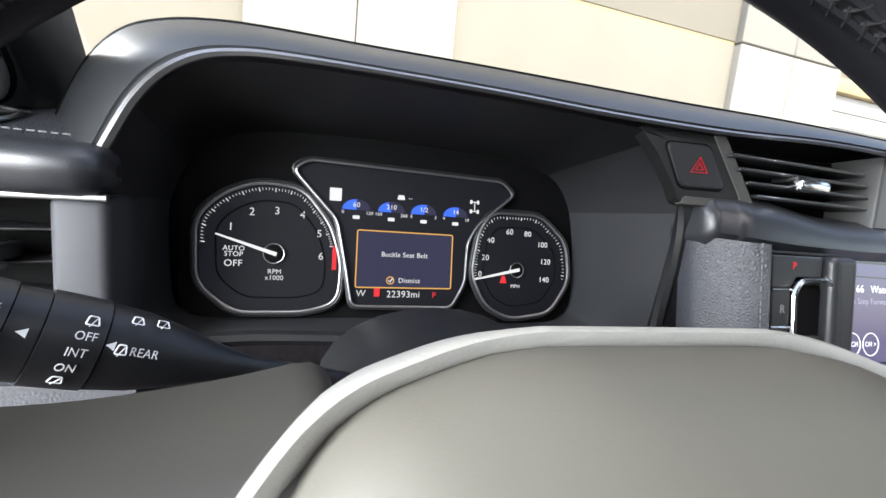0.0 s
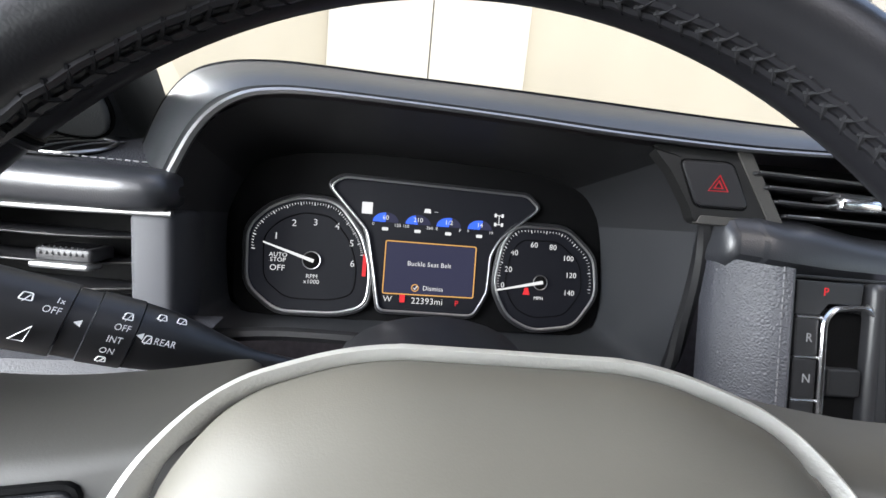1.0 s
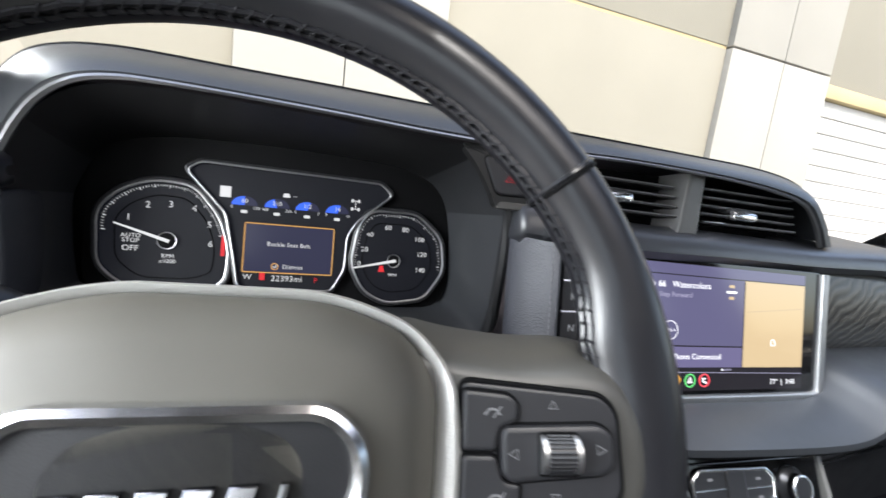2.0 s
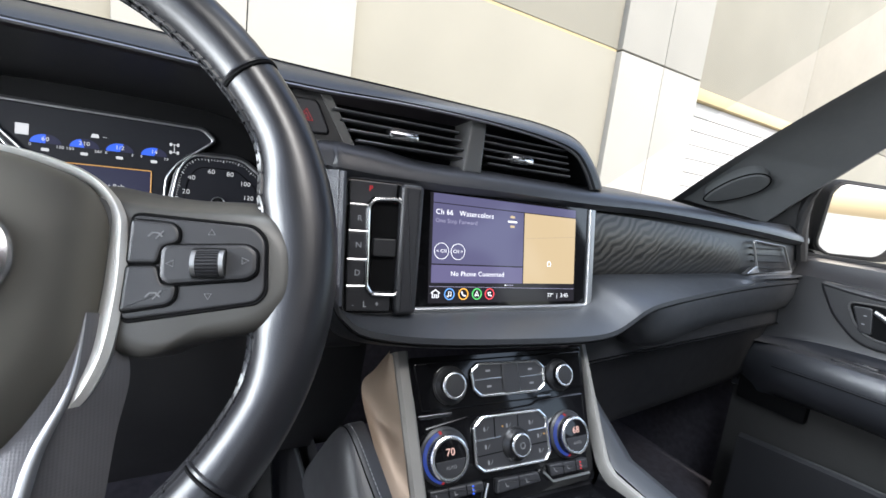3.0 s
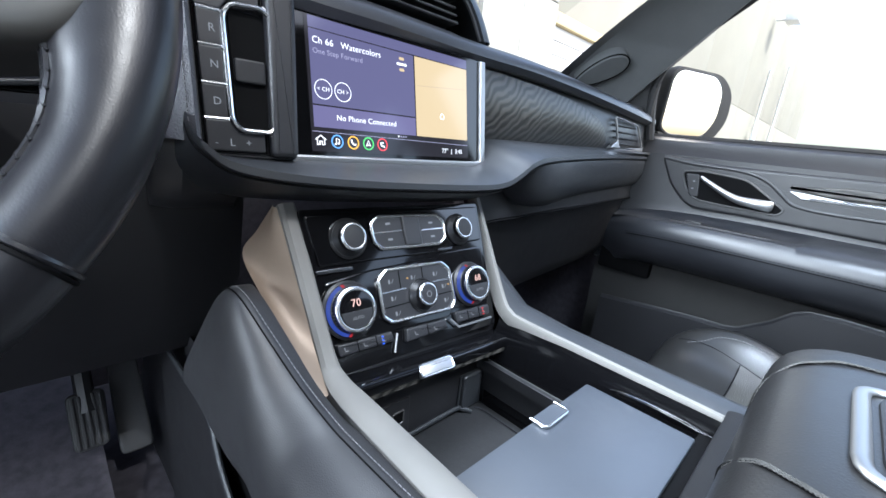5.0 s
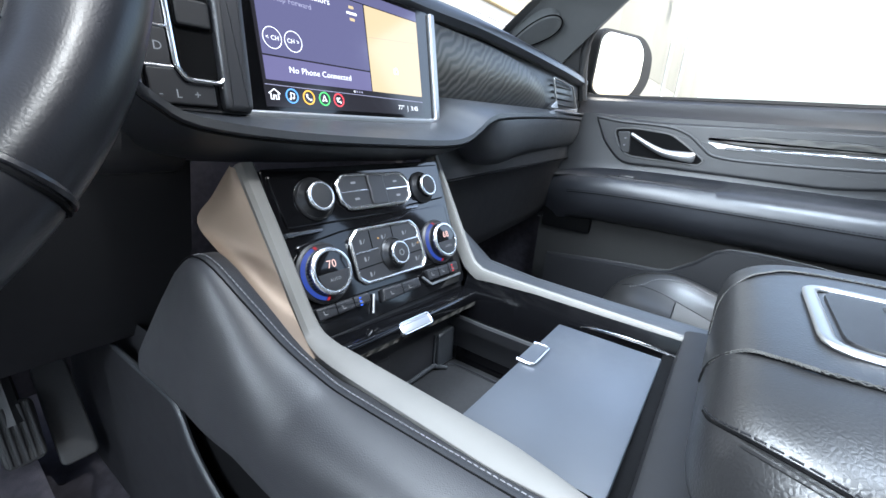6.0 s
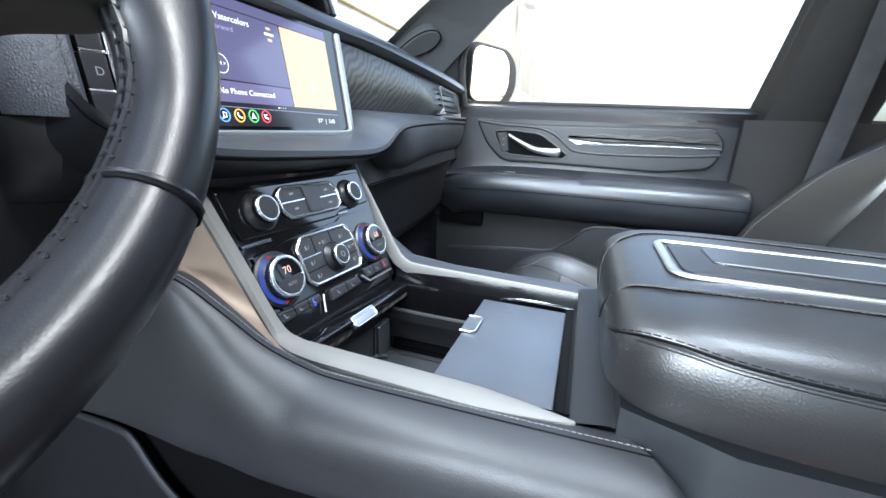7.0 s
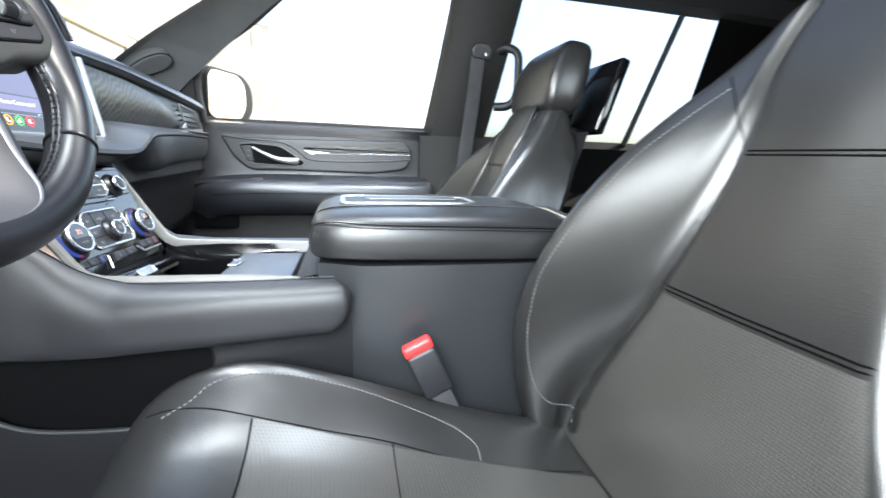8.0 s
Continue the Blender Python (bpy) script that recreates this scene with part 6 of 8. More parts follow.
# leather flank
wing = [
    [(-0.160, 0.150, 0.930), (-0.185, 0.150, 0.922), (-0.197, 0.150, 0.912), (-0.201, 0.148, 0.902), (-0.202, 0.147, 0.894), (-0.200, 0.145, 0.887), (-0.180, 0.150, 0.880)],
    [(-0.164, 0.100, 0.985), (-0.186, 0.100, 0.982), (-0.198, 0.098, 0.968), (-0.205, 0.096, 0.945), (-0.206, 0.095, 0.920), (-0.203, 0.095, 0.893), (-0.180, 0.100, 0.885)],
    [(-0.168, 0.055, 1.026), (-0.189, 0.052, 1.026), (-0.199, 0.050, 1.010), (-0.206, 0.047, 0.970), (-0.208, 0.045, 0.930), (-0.205, 0.045, 0.893), (-0.180, 0.050, 0.885)],
    [(-0.170, 0.022, 1.030), (-0.189, 0.018, 1.035), (-0.199, 0.015, 1.020), (-0.206, 0.012, 0.975), (-0.208, 0.010, 0.930), (-0.205, 0.010, 0.890), (-0.180, 0.010, 0.882)],
    [(-0.161, -0.012, 1.000), (-0.181, -0.015, 1.011), (-0.196, -0.018, 0.998), (-0.204, -0.020, 0.965), (-0.206, -0.020, 0.925), (-0.203, -0.020, 0.888), (-0.180, -0.020, 0.880)],
    [(-0.152, -0.042, 0.970), (-0.171, -0.045, 0.983), (-0.192, -0.047, 0.974), (-0.204, -0.048, 0.950), (-0.208, -0.050, 0.918), (-0.204, -0.050, 0.887), (-0.175, -0.050, 0.881)],
    [(-0.148, -0.075, 0.957), (-0.166, -0.080, 0.968), (-0.187, -0.080, 0.962), (-0.205, -0.080, 0.942), (-0.210, -0.080, 0.916), (-0.205, -0.080, 0.888), (-0.170, -0.080, 0.882)],
    [(-0.146, -0.110, 0.956), (-0.164, -0.110, 0.963), (-0.189, -0.110, 0.959), (-0.206, -0.110, 0.943), (-0.209, -0.110, 0.915), (-0.205, -0.110, 0.890), (-0.165, -0.110, 0.884)],
    [(-0.146, -0.200, 0.956), (-0.162, -0.200, 0.962), (-0.190, -0.200, 0.959), (-0.204, -0.200, 0.945), (-0.206, -0.200, 0.917), (-0.201, -0.200, 0.892), (-0.160, -0.200, 0.886)],
    [(-0.140, -0.285, 0.957), (-0.160, -0.290, 0.962), (-0.188, -0.295, 0.959), (-0.201, -0.300, 0.946), (-0.202, -0.302, 0.918), (-0.196, -0.298, 0.896), (-0.160, -0.290, 0.888)],
    [(-0.138, -0.312, 0.957), (-0.159, -0.324, 0.962), (-0.187, -0.335, 0.959), (-0.199, -0.340, 0.946), (-0.200, -0.338, 0.919), (-0.195, -0.324, 0.897), (-0.160, -0.305, 0.890)],
    [(-0.137, -0.318, 0.956), (-0.157, -0.333, 0.960), (-0.183, -0.346, 0.956), (-0.194, -0.351, 0.944), (-0.195, -0.349, 0.920), (-0.190, -0.334, 0.900), (-0.160, -0.310, 0.892)],
    [(-0.136, -0.319, 0.953), (-0.150, -0.336, 0.952), (-0.166, -0.350, 0.948), (-0.176, -0.356, 0.938), (-0.178, -0.354, 0.922), (-0.174, -0.338, 0.906), (-0.158, -0.314, 0.896)],
]
cols = [spl(c, 4) for c in zip(*wing)]
rows_ = [spl(list(r), 3) for r in zip(*cols)]
part("flank", loft(rows_), FLANK, con, "smooth leather flank")
crest = [c + Vector((0.004, 0, 0.0012)) for c in cols[1][9:-6]]
part("stitching", stitches(crest, 0.0042, 0.0028, 0.00038), THREAD, con, "grey stitching")
lip = spl([(-0.190, 0.30, 0.868), (-0.190, 0.20, 0.866), (-0.191, 0.12, 0.868), (-0.191, 0.098, 0.860), (-0.192, 0.076, 0.832), (-0.192, 0.050, 0.808), (-0.192, 0.015, 0.792), (-0.192, -0.04, 0.785), (-0.192, -0.12, 0.782), (-0.192, -0.25, 0.780)], 5)
pan = part("lower_panel", loft([[p, p + Vector((-0.001, 0, -0.01)), p + Vector((-0.002, 0.0, -0.05)), Vector((-0.190, p.y, 0.565))] for p in lip]), DASH2, con, "dark lower side panel")
part("lip", tube(lip, 0.0032, 8), DASH, pan, "rolled edge of the side panel")
part("flank_seam", tube([c + Vector((-0.001, 0, 0.0001)) for c in cols[1]], 0.0007, 6), VISOR, con)
part("flank", loft([[(0.135, y, 0.955 + e), (0.155, y, 0.962 + e), (0.175, y, 0.955 + e), (0.19, y, 0.93 + e), (0.19, y, 0.88), (0.16, y, 0.86)] for y, e in ((0.10, 0.10), (0.03, 0.045), (-0.03, 0.004), (-0.1, -0.003), (-0.2, -0.005), (-0.31, -0.006))]), PADDARK, con, "smooth leather flank")
part("body", loft([[(0.16, y, 0.88), (0.185, y, 0.86), (0.19, y, 0.56)] for y in (0.2, 0.0, -0.2, -0.7)]), DASH2, con, "dark plastic lower console")
mouth = spl([(0, 0.108, 0.885), (0, 0.097, 0.845), (0, 0.076, 0.811), (0, 0.045, 0.790), (0, 0.0, 0.777), (0, -0.10, 0.772), (0, -0.145, 0.784), (0, -0.165, 0.82), (0, -0.168, 0.885), (0, -0.03, 0.890)], 5, True)
mid_ = Vector((0, -0.03, 0.835))


def frame_point(p):
    d = p - mid_
    k = min((0.58 if d.y > 0 else 0.33) / max(1e-6, abs(d.y)), (0.065 if d.z > 0 else 0.275) / max(1e-6, abs(d.z)))
    return mid_ + d * k


rings = [[((-0.180 if q.z < 0.7 else -0.174) if q.y > -0.25 else -0.157, q.y, q.z) for q in [frame_point(p) for p in mouth]]]
for x, k in ((-0.174, 1.03), (-0.177, 1.012), (-0.174, 1.0), (-0.165, 0.985), (-0.12, 0.95), (-0.115, 0.5)):
    rings.append([(x, (mid_ + (p - mid_) * k).y, (mid_ + (p - mid_) * k).z) for p in mouth])
part("body", loft(rings[:3], True), DASH2, con, "dark plastic lower console")
# The pocket's inside is near-black, darker than the console side.
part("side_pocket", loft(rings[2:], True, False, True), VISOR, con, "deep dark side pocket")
# tray
part("tray_wall", loft([[(-0.130, y, 0.957), (-0.126, y, 0.95), (-0.118, y, 0.83)] for y in (-0.01, -0.15, -0.285)]), DASH2, con)
part("tray_floor", box((-0.125, -0.29, 0.824), (0.125, 0.0, 0.831), 0.001), RUBBER, con, "rubber tray mat")
part("tray_front", box((-0.12, -0.020, 0.826), (0.12, -0.008, 0.95), 0.002), BUTTON, con, "moulded front wall of the tray")
part("front_lip", tube(spl([(-0.118, -0.022, 0.8375), (0.045, -0.0225, 0.8385), (0.066, -0.026, 0.836), (0.076, -0.034, 0.8325)], 5), 0.0030, 8), DASH, con, "rolled foot of the front wall")
Mf = plane((-0.049, -0.0205, 0.868), (1, 0, 0), (0, 0.02, 1))
port = part("port_panel", plate(Mf, rpoly([(-0.050, 0.026), (0.025, 0.024), (0.025, -0.024), (-0.050, -0.024)], 0.003), -0.002, 0.0022, 0.0012), BUTTON, con, "panel with charging ports")
for x in (-0.030, 0.008):
    part("charge_port", plate(Mf, rrect(0.015, 0.015, 0.002, x, 0.003), 0.0016, 0.0026), VISOR, port, "charging port")
    part("port_rim", rim_line(Mf, rrect(0.0155, 0.0155, 0.002, x, 0.003), 0.0009, 0.0026, 6), GREYTRIM, port)
cover = part("port_cover", plate(plane((0.082, -0.0205, 0.858), (1, 0, 0), (0, 0.02, 1)), rrect(0.036, 0.050, 0.004), -0.002, 0.007, 0.003, 3), DASH, con, "socket cover")
part("cover_edge", tube([(0.062, -0.0215, 0.8835), (0.062, -0.0215, 0.834)], 0.0018, 6, False, (1, 0, 0)), DASH, cover)
part("tray_side", loft([[(0.114, y, 0.957 - 0.008 * k), (0.1085, y, 0.938 - 0.006 * k), (0.1045, y, 0.918 - 0.006 * k), (0.103, y, 0.83)] for y, k in ((-0.03, 0), (-0.1, 0.2), (-0.2, 0.3), (-0.29, 0.35))]), TRAYGLOSS, con, "piano black tray side")
Mt = plane((0.1095, -0.235, 0.935), (0, -1, 0), (-0.26, 0, 1))
em = [(0.046 * math.cos(a), 0.0065 * math.sin(a)) for a in [2 * math.pi * k / 28 for k in range(28)]]
part("side_inset", plate(Mt, em, -0.004, 0.0016, 0.0012, 3), GLOSS, con, "raised oval on the tray side")
part("inset_line", rim_line(Mt, [(x * 1.12, y * 1.25) for x, y in em], 0.0007, 0.0008, 5), DARKCHROME, con)
# liner: a curved wall that rounds the front corner and runs back along the side
way = spl([(0.095, -0.016, 0), (0.0985, -0.022, 0), (0.0995, -0.034, 0), (0.100, -0.06, 0), (0.100, -0.10, 0), (0.100, -0.175, 0)], 6)
wall_ = []
for i, p in enumerate(way):
    t = (way[min(i + 1, len(way) - 1)] - way[max(i - 1, 0)]).normalized()
    n_ = Vector((t.y, -t.x, 0))
    zt = 0.9000 - 0.003 * min(1.0, i / 20)
    wall_.append([p + n_ * a + Vector((0, 0, z)) for a, z in ((0.004, zt - 0.014), (0.004, zt), (0.0005, zt + 0.0012), (-0.003, zt), (-0.0035, zt - 0.010), (-0.0015, zt - 0.044), (-0.0045, zt - 0.046), (-0.006, 0.831))])
liner = part("tray_liner", loft(wall_), DASH2, con, "moulded black cup liner")
for a_, z_ in ((-0.0030, 0.0), (-0.0040, -0.0085), (-0.0050, -0.046)):
    part("liner_edge", tube([r[3] + (r[3] - r[1]).normalized() * (-a_ - 0.003) + Vector((0, 0, z_)) for r in wall_], 0.0008, 6), GREYTRIM, liner)
part("floor_lip", tube(spl([(0.086, -0.030, 0.832), (0.0905, -0.036, 0.832), (0.092, -0.05, 0.832), (0.092, -0.09, 0.832), (0.092, -0.17, 0.832)], 5), 0.0016, 6), BUTTON, con)
flap = part("flap", sweep([(-0.118, -0.030, 0.943), (0.0, -0.034, 0.936), (0.112, -0.036, 0.930)], rrect(0.03, 0.014, 0.004), (0, 0, 1)), GLOSS, con, "glossy flap over the front tray")
part("flap_face", loft([[(-0.118, -0.040, 0.948), (0.112, -0.046, 0.935)], [(-0.118, -0.044, 0.942), (0.112, -0.050, 0.929)], [(-0.118, -0.044, 0.932), (0.112, -0.050, 0.919)], [(-0.118, -0.036, 0.930), (0.112, -0.042, 0.917)]]), WOOD, con, "dark ribbed flap front")
flat = part("flap_latch", box_on(plane((-0.016, -0.0485, 0.9400), (1, -0.03, -0.055), (0, 1.1, 1)), (-0.0235, -0.0065, -0.005), (0.0235, 0.0065, 0.0012), 0.002, 3), SATIN, con, "silver latch")
part("latch_edge", rim_line(plane((-0.016, -0.0485, 0.9400), (1, -0.03, -0.055), (0, 1.1, 1)), rrect(0.046, 0.0125, 0.003), 0.0008, 0.0012, 6), CHROME, flat, "bright edge of the latch")
for k in range(26):
    x = -0.112 + 0.0028 * k
    z = 0.9485 - 0.0565 * (x + 0.118)
    part("rib", tube([(x, -0.030, z - 0.001), (x, -0.041, z - 0.0004), (x, -0.0445, z - 0.006)], 0.0009, 5, False, (1, 0, 0)), BUTTON, flap)
lid = part("sliding_lid", box_on(plane((-0.014, -0.217, 0.944), (1, -0.0, -0.03), (0, 1, 0.0)), (-0.109, -0.052, -0.005), (0.105, 0.052, 0.0), 0.002), LID, con, "slate grey sliding tray lid")
LL = plane((0.006, -0.166, 0.945), (1, 0, -0.03), (0, 1, 0))
part("lid_latch", tube([LL @ Vector(p) for p in ((-0.020, 0.003, 0.0004), (-0.020, -0.009, 0.0006), (-0.0185, -0.0118, 0.0006), (-0.016, -0.013, 0.0006), (0.016, -0.013, 0.0006), (0.0185, -0.0118, 0.0006), (0.020, -0.009, 0.0006), (0.020, 0.003, 0.0004))], 0.0013, 8), KNOBRING, lid, "silver lid latch")
part("latch_plate", plate(plane((0.006, -0.166, 0.9452), (1, 0, -0.03), (0, 1, 0)), rrect(0.036, 0.0145, 0.003, 0, -0.0045), -0.002, 0.0002, 0.0002), LID, lid)
part("lid_gap", box((-0.132, -0.283, 0.935), (0.112, -0.268, 0.938), 0.0), VISOR, con)
part("ledge", loft([[(x, -0.277, 0.930), (x, -0.281, 0.9565), (x, -0.284, 0.9585), (x, -0.305, 0.962), (x, -0.34, 0.962)] for x in (-0.140, 0.0, 0.135)]), DASH2, con, "dark ledge before the armrest")
# rear box under the armrest
rb = [[(-0.140, -0.312, z), (-0.152, -0.345, z), (-0.165, -0.375, z), (-0.168, -0.50, z), (-0.168, -0.72, z), (0.168, -0.72, z), (0.168, -0.375, z), (0.14, -0.312, z)] for z in (0.56, 0.80, 0.94, 0.979)]
part("rear_box", loft(rb, True, False, True), DASH, con, "smooth dark console box")
part("box_rear_trim", tube([(-0.15, -0.715, 1.028), (0.0, -0.725, 1.034), (0.15, -0.715, 1.028)], 0.010, 8), CHROME, con, "bright trim behind the armrest")

# armrest -----------------------------------------------------------------
arm = thing("armrest", (0, -0.5, 0.98), "black leather console armrest with a chrome handle", "armrest")


def cushion(stations, per=3, close=True):
    """A padded body: closed cross-sections through the given stations."""
    sm = [spl(list(r), per, True) for r in stations]
    cols_ = [spl(list(c), per) for c in zip(*sm)]
    return loft([list(r) for r in zip(*cols_)], True, False, close)


def arm_ring(y, w, zt, zb, zs):
    h = zt - zb
    return [(-w * 0.97, y, zb + 0.004), (-w * 1.02, y, zb + h * 0.3), (-w, y, zs), (-w * 0.90, y, zt - h * 0.10), (-w * 0.55, y, zt), (0, y, zt + 0.001), (w * 0.55, y, zt), (w * 0.90, y, zt - h * 0.10), (w, y, zs), (w * 1.02, y, zb + h * 0.3), (w * 0.97, y, zb + 0.004), (w * 0.6, y, zb), (0, y, zb), (-w * 0.6, y, zb)]


st = [arm_ring(-0.298, 0.115, 1.018, 0.992, 1.010), arm_ring(-0.303, 0.135, 1.034, 0.986, 1.018), arm_ring(-0.318, 0.150, 1.045, 0.983, 1.026), arm_ring(-0.345, 0.160, 1.051, 0.982, 1.030), arm_ring(-0.40, 0.167, 1.053, 0.981, 1.031), arm_ring(-0.50, 0.169, 1.053, 0.980, 1.030), arm_ring(-0.60, 0.169, 1.052, 0.979, 1.028), arm_ring(-0.665, 0.168, 1.050, 0.979, 1.026), arm_ring(-0.69, 0.16, 1.042, 0.982, 1.022), arm_ring(-0.698, 0.14, 1.03, 0.99, 1.015)]
part("cushion", cushion(st), ARMLEATHER, arm, "padded black leather")
sl = spl([(-0.110, -0.300, 1.0175), (-0.127, -0.3035, 1.0240), (-0.1447, -0.3175, 1.0325), (-0.156, -0.338, 1.0350), (-0.1648, -0.364, 1.0340), (-0.1695, -0.41, 1.0325), (-0.1710, -0.50, 1.0310), (-0.1710, -0.60, 1.0290), (-0.1700, -0.665, 1.027)], 6)
part("piping", tube(sl, 0.0014, 8), ARMLEATHER, arm, "leather piping")
part("piping", tube([(-p.x, p.y, p.z) for p in sl], 0.0014, 8), ARMLEATHER, arm, "leather piping")
crossl = spl([(-0.040, -0.2975, 1.000), (-0.0600, -0.2990, 1.0245), (-0.072, -0.3105, 1.0420), (-0.083, -0.3250, 1.0485), (-0.0907, -0.342, 1.0516), (-0.092, -0.386, 1.0533), (-0.090, -0.45, 1.0540), (-0.086, -0.56, 1.0535), (-0.085, -0.66, 1.0505)], 8)
for sd in (1, -1):
    bm = bmesh.new()
    for k in range(1, len(crossl) - 1):
        n_ = max(1, round((crossl[k + 1] - crossl[k]).length / 0.0055))
        for i_ in range(n_):
            p = crossl[k].lerp(crossl[k + 1], i_ / n_) + Vector((0, -0.0003, 0.0006))
            a = (crossl[k + 1] - crossl[k - 1]).normalized()
            for sg in (1, -1):
                q = [p - a * 0.0024 + Vector((0.0019 * sg, 0, 0)), p + Vector((0, 0, 0.0002)), p + a * 0.0024 - Vector((0.0019 * sg, 0, 0))]
                tube([(sd * v.x, v.y, v.z) for v in q], 0.00038, 5, False, (0, 0, 1), 1.0, bm)
    part("cross_stitching", bm, STITCHGREY, arm, "crossed grey stitching along the top")
    part("cross_seam", tube([(sd * p.x, p.y, p.z - 0.0003) for p in crossl], 0.0009, 6), VISOR, arm)
part("stitching", stitches([(p.x - 0.0006, p.y, p.z + 0.0065) for p in sl], 0.0062, 0.0044, 0.0005), DARKTHREAD, arm)
part("arm_seam", tube([(p.x + 0.0006, p.y, p.z + 0.0036) for p in sl], 0.0009, 6), VISOR, arm)
Ma = plane((0.0, -0.455, 1.0535), (1, 0, 0), (0, 1, 0))
hp_ = rpoly([(-0.062, 0.110), (0.050, 0.110), (0.050, -0.085), (0.03, -0.11), (-0.04, -0.11), (-0.062, -0.085)], 0.016)
hd = part("handle", rim_line(Ma, hp_, 0.0042, 0.0003, 12, None, 0.5), SATIN, arm, "satin chrome handle frame")
part("handle_recess", plate(Ma, [(x * 0.86 + 0.001, y * 0.93) for x, y in hp_], -0.004, 0.0012, 0.0005), DASH2, hd, "dark handle recess")
part("handle_bar", plate(Ma, rrect(0.055, 0.165, 0.008, 0.008, -0.008), 0.0, 0.0032, 0.0014, 3), DASH, hd, "raised dark pull bar")
part("bar_line", tube([Ma @ Vector(p) for p in ((-0.021, 0.066, 0.0030), (-0.021, -0.08, 0.0030))], 0.0009, 6), SATIN, hd)

# steering wheel ----------------------------------------------------------
whl = thing("steering_wheel", (-0.432, 0.05, 1.17), "black leather steering wheel with silver spokes", "steering wheel")
WC = Vector((-0.434, -0.077, 1.229))
TILT_W, YAW_W = radians(21.8), radians(-4)
n0 = Vector((-math.sin(YAW_W), math.cos(YAW_W), 0))
W = plane(WC, (math.cos(YAW_W), math.sin(YAW_W), 0), n0 * math.sin(TILT_W) + Vector((0, 0, math.cos(TILT_W))))
RR = 0.171


def thumb(a):
    """How far the rim swells inwards where a side spoke meets it."""
    d = abs(math.degrees(math.atan2(math.sin(a), abs(math.cos(a)))) + 1.0)
    return 0.0075 * max(0.0, min(1.0, (27.0 - d) / 13.0)) ** 1.5


def rim_point(a, b, k=1.0):
    c, s_ = math.cos(a), math.sin(a)
    inner = math.cos(b) < 0
    rad = RR + math.cos(b) * (0.0165 * k * (0.98 if inner else 1.0) + (thumb(a) if inner else 0.0))
    return W @ Vector((rad * c, rad * s_, 0.0165 * k * math.sin(b)))


def rim_ring(a, k=1.0):
    return [rim_point(a, 2 * math.pi * j / 20, k) for j in range(20)]


SEAMS = [radians(d) for d in (37, 143, 221, 319.5)]
part("rim", loft([rim_ring(2 * math.pi * k / 144) for k in range(144)], True, True), RIM, whl, "worn black leather rim")
for a in SEAMS:
    part("seam", tube(rim_ring(a, 1.012), 0.0010, 6, True), VISOR, whl)
    part("seam_fold", tube(rim_ring(a + radians(0.7), 1.004), 0.0013, 6, True), RIM, whl)
# leather lips drawn together by crossed thread on the inner side of the rim
for b_ in (2.86, 3.10):
    part("seam_lip", tube([rim_point(2 * math.pi * k / 144, b_ + 0.02 * math.sin(k * 2.9), 1.004) for k in range(144)], 0.0013, 6, True), RIM, whl, "puckered leather edge along the seam")
rng = random.Random(4)
bm = bmesh.new()
for lo_, hi_ in ((39, 141), (-38, 35), (145, 219), (223, 317)):
    d_ = lo_
    while d_ < hi_:
        a = radians(d_ + rng.uniform(-0.25, 0.25))
        for b0, b1 in ((2.78, 3.04), (3.20, 2.92)):
            pts = [rim_point(a + radians(1.5 * k / 3), b0 + (b1 - b0) * k / 3, 1.05 if k in (1, 2) else 1.0) for k in range(4)]
            tube(pts, 0.00075, 5, False, (0, 0, 1), 1.0, bm)
        d_ += 2.3
part("stitching", bm, DARKTHREAD, whl, "cross-stitched dark thread")

HATCH = surface("hatched_silver", (0.125, 0.121, 0.126), 0.46, 0.7, 0.05, 9)
nt_ = HATCH.node_tree
tc_, wv_, wz_, bp_, ad_ = [nt_.nodes.new("ShaderNode" + k) for k in ("TexCoord", "TexWave", "TexWave", "Bump", "Math")]
for w_, dr_ in ((wv_, 'X'), (wz_, 'Z')):
    w_.bands_direction = dr_
    w_.inputs["Scale"].default_value = 240.0
    nt_.links.new(tc_.outputs["Object"], w_.inputs["Vector"])
nt_.links.new(wv_.outputs["Fac"], ad_.inputs[0])
nt_.links.new(wz_.outputs["Fac"], ad_.inputs[1])
nt_.links.new(ad_.outputs[0], bp_.inputs["Height"])
bp_.inputs["Strength"].default_value, bp_.inputs["Distance"].default_value = 0.13, 0.0004
nt_.links.new(bp_.outputs["Normal"], nt_.nodes["Principled BSDF"].inputs["Normal"])

# hub
HX = 0.0015
hub_o = rpoly([(HX + x_ * 0.935, y_) for x_, y_ in [(-0.0865, 0.018), (-0.0725, 0.0370), (-0.040, 0.0475), (0.040, 0.0475), (0.0725, 0.0365), (0.0865, 0.018), (0.0865, -0.020), (0.083, -0.055), (0.060, -0.092), (0.0, -0.105), (-0.060, -0.092), (-0.083, -0.055), (-0.0865, -0.020)]], 0.025, 5)


def hub_layer(k, h, cy=-0.02):
    return [W @ Vector((HX + (x - HX) * k, cy + (y - cy) * k, h)) for x, y in hub_o]


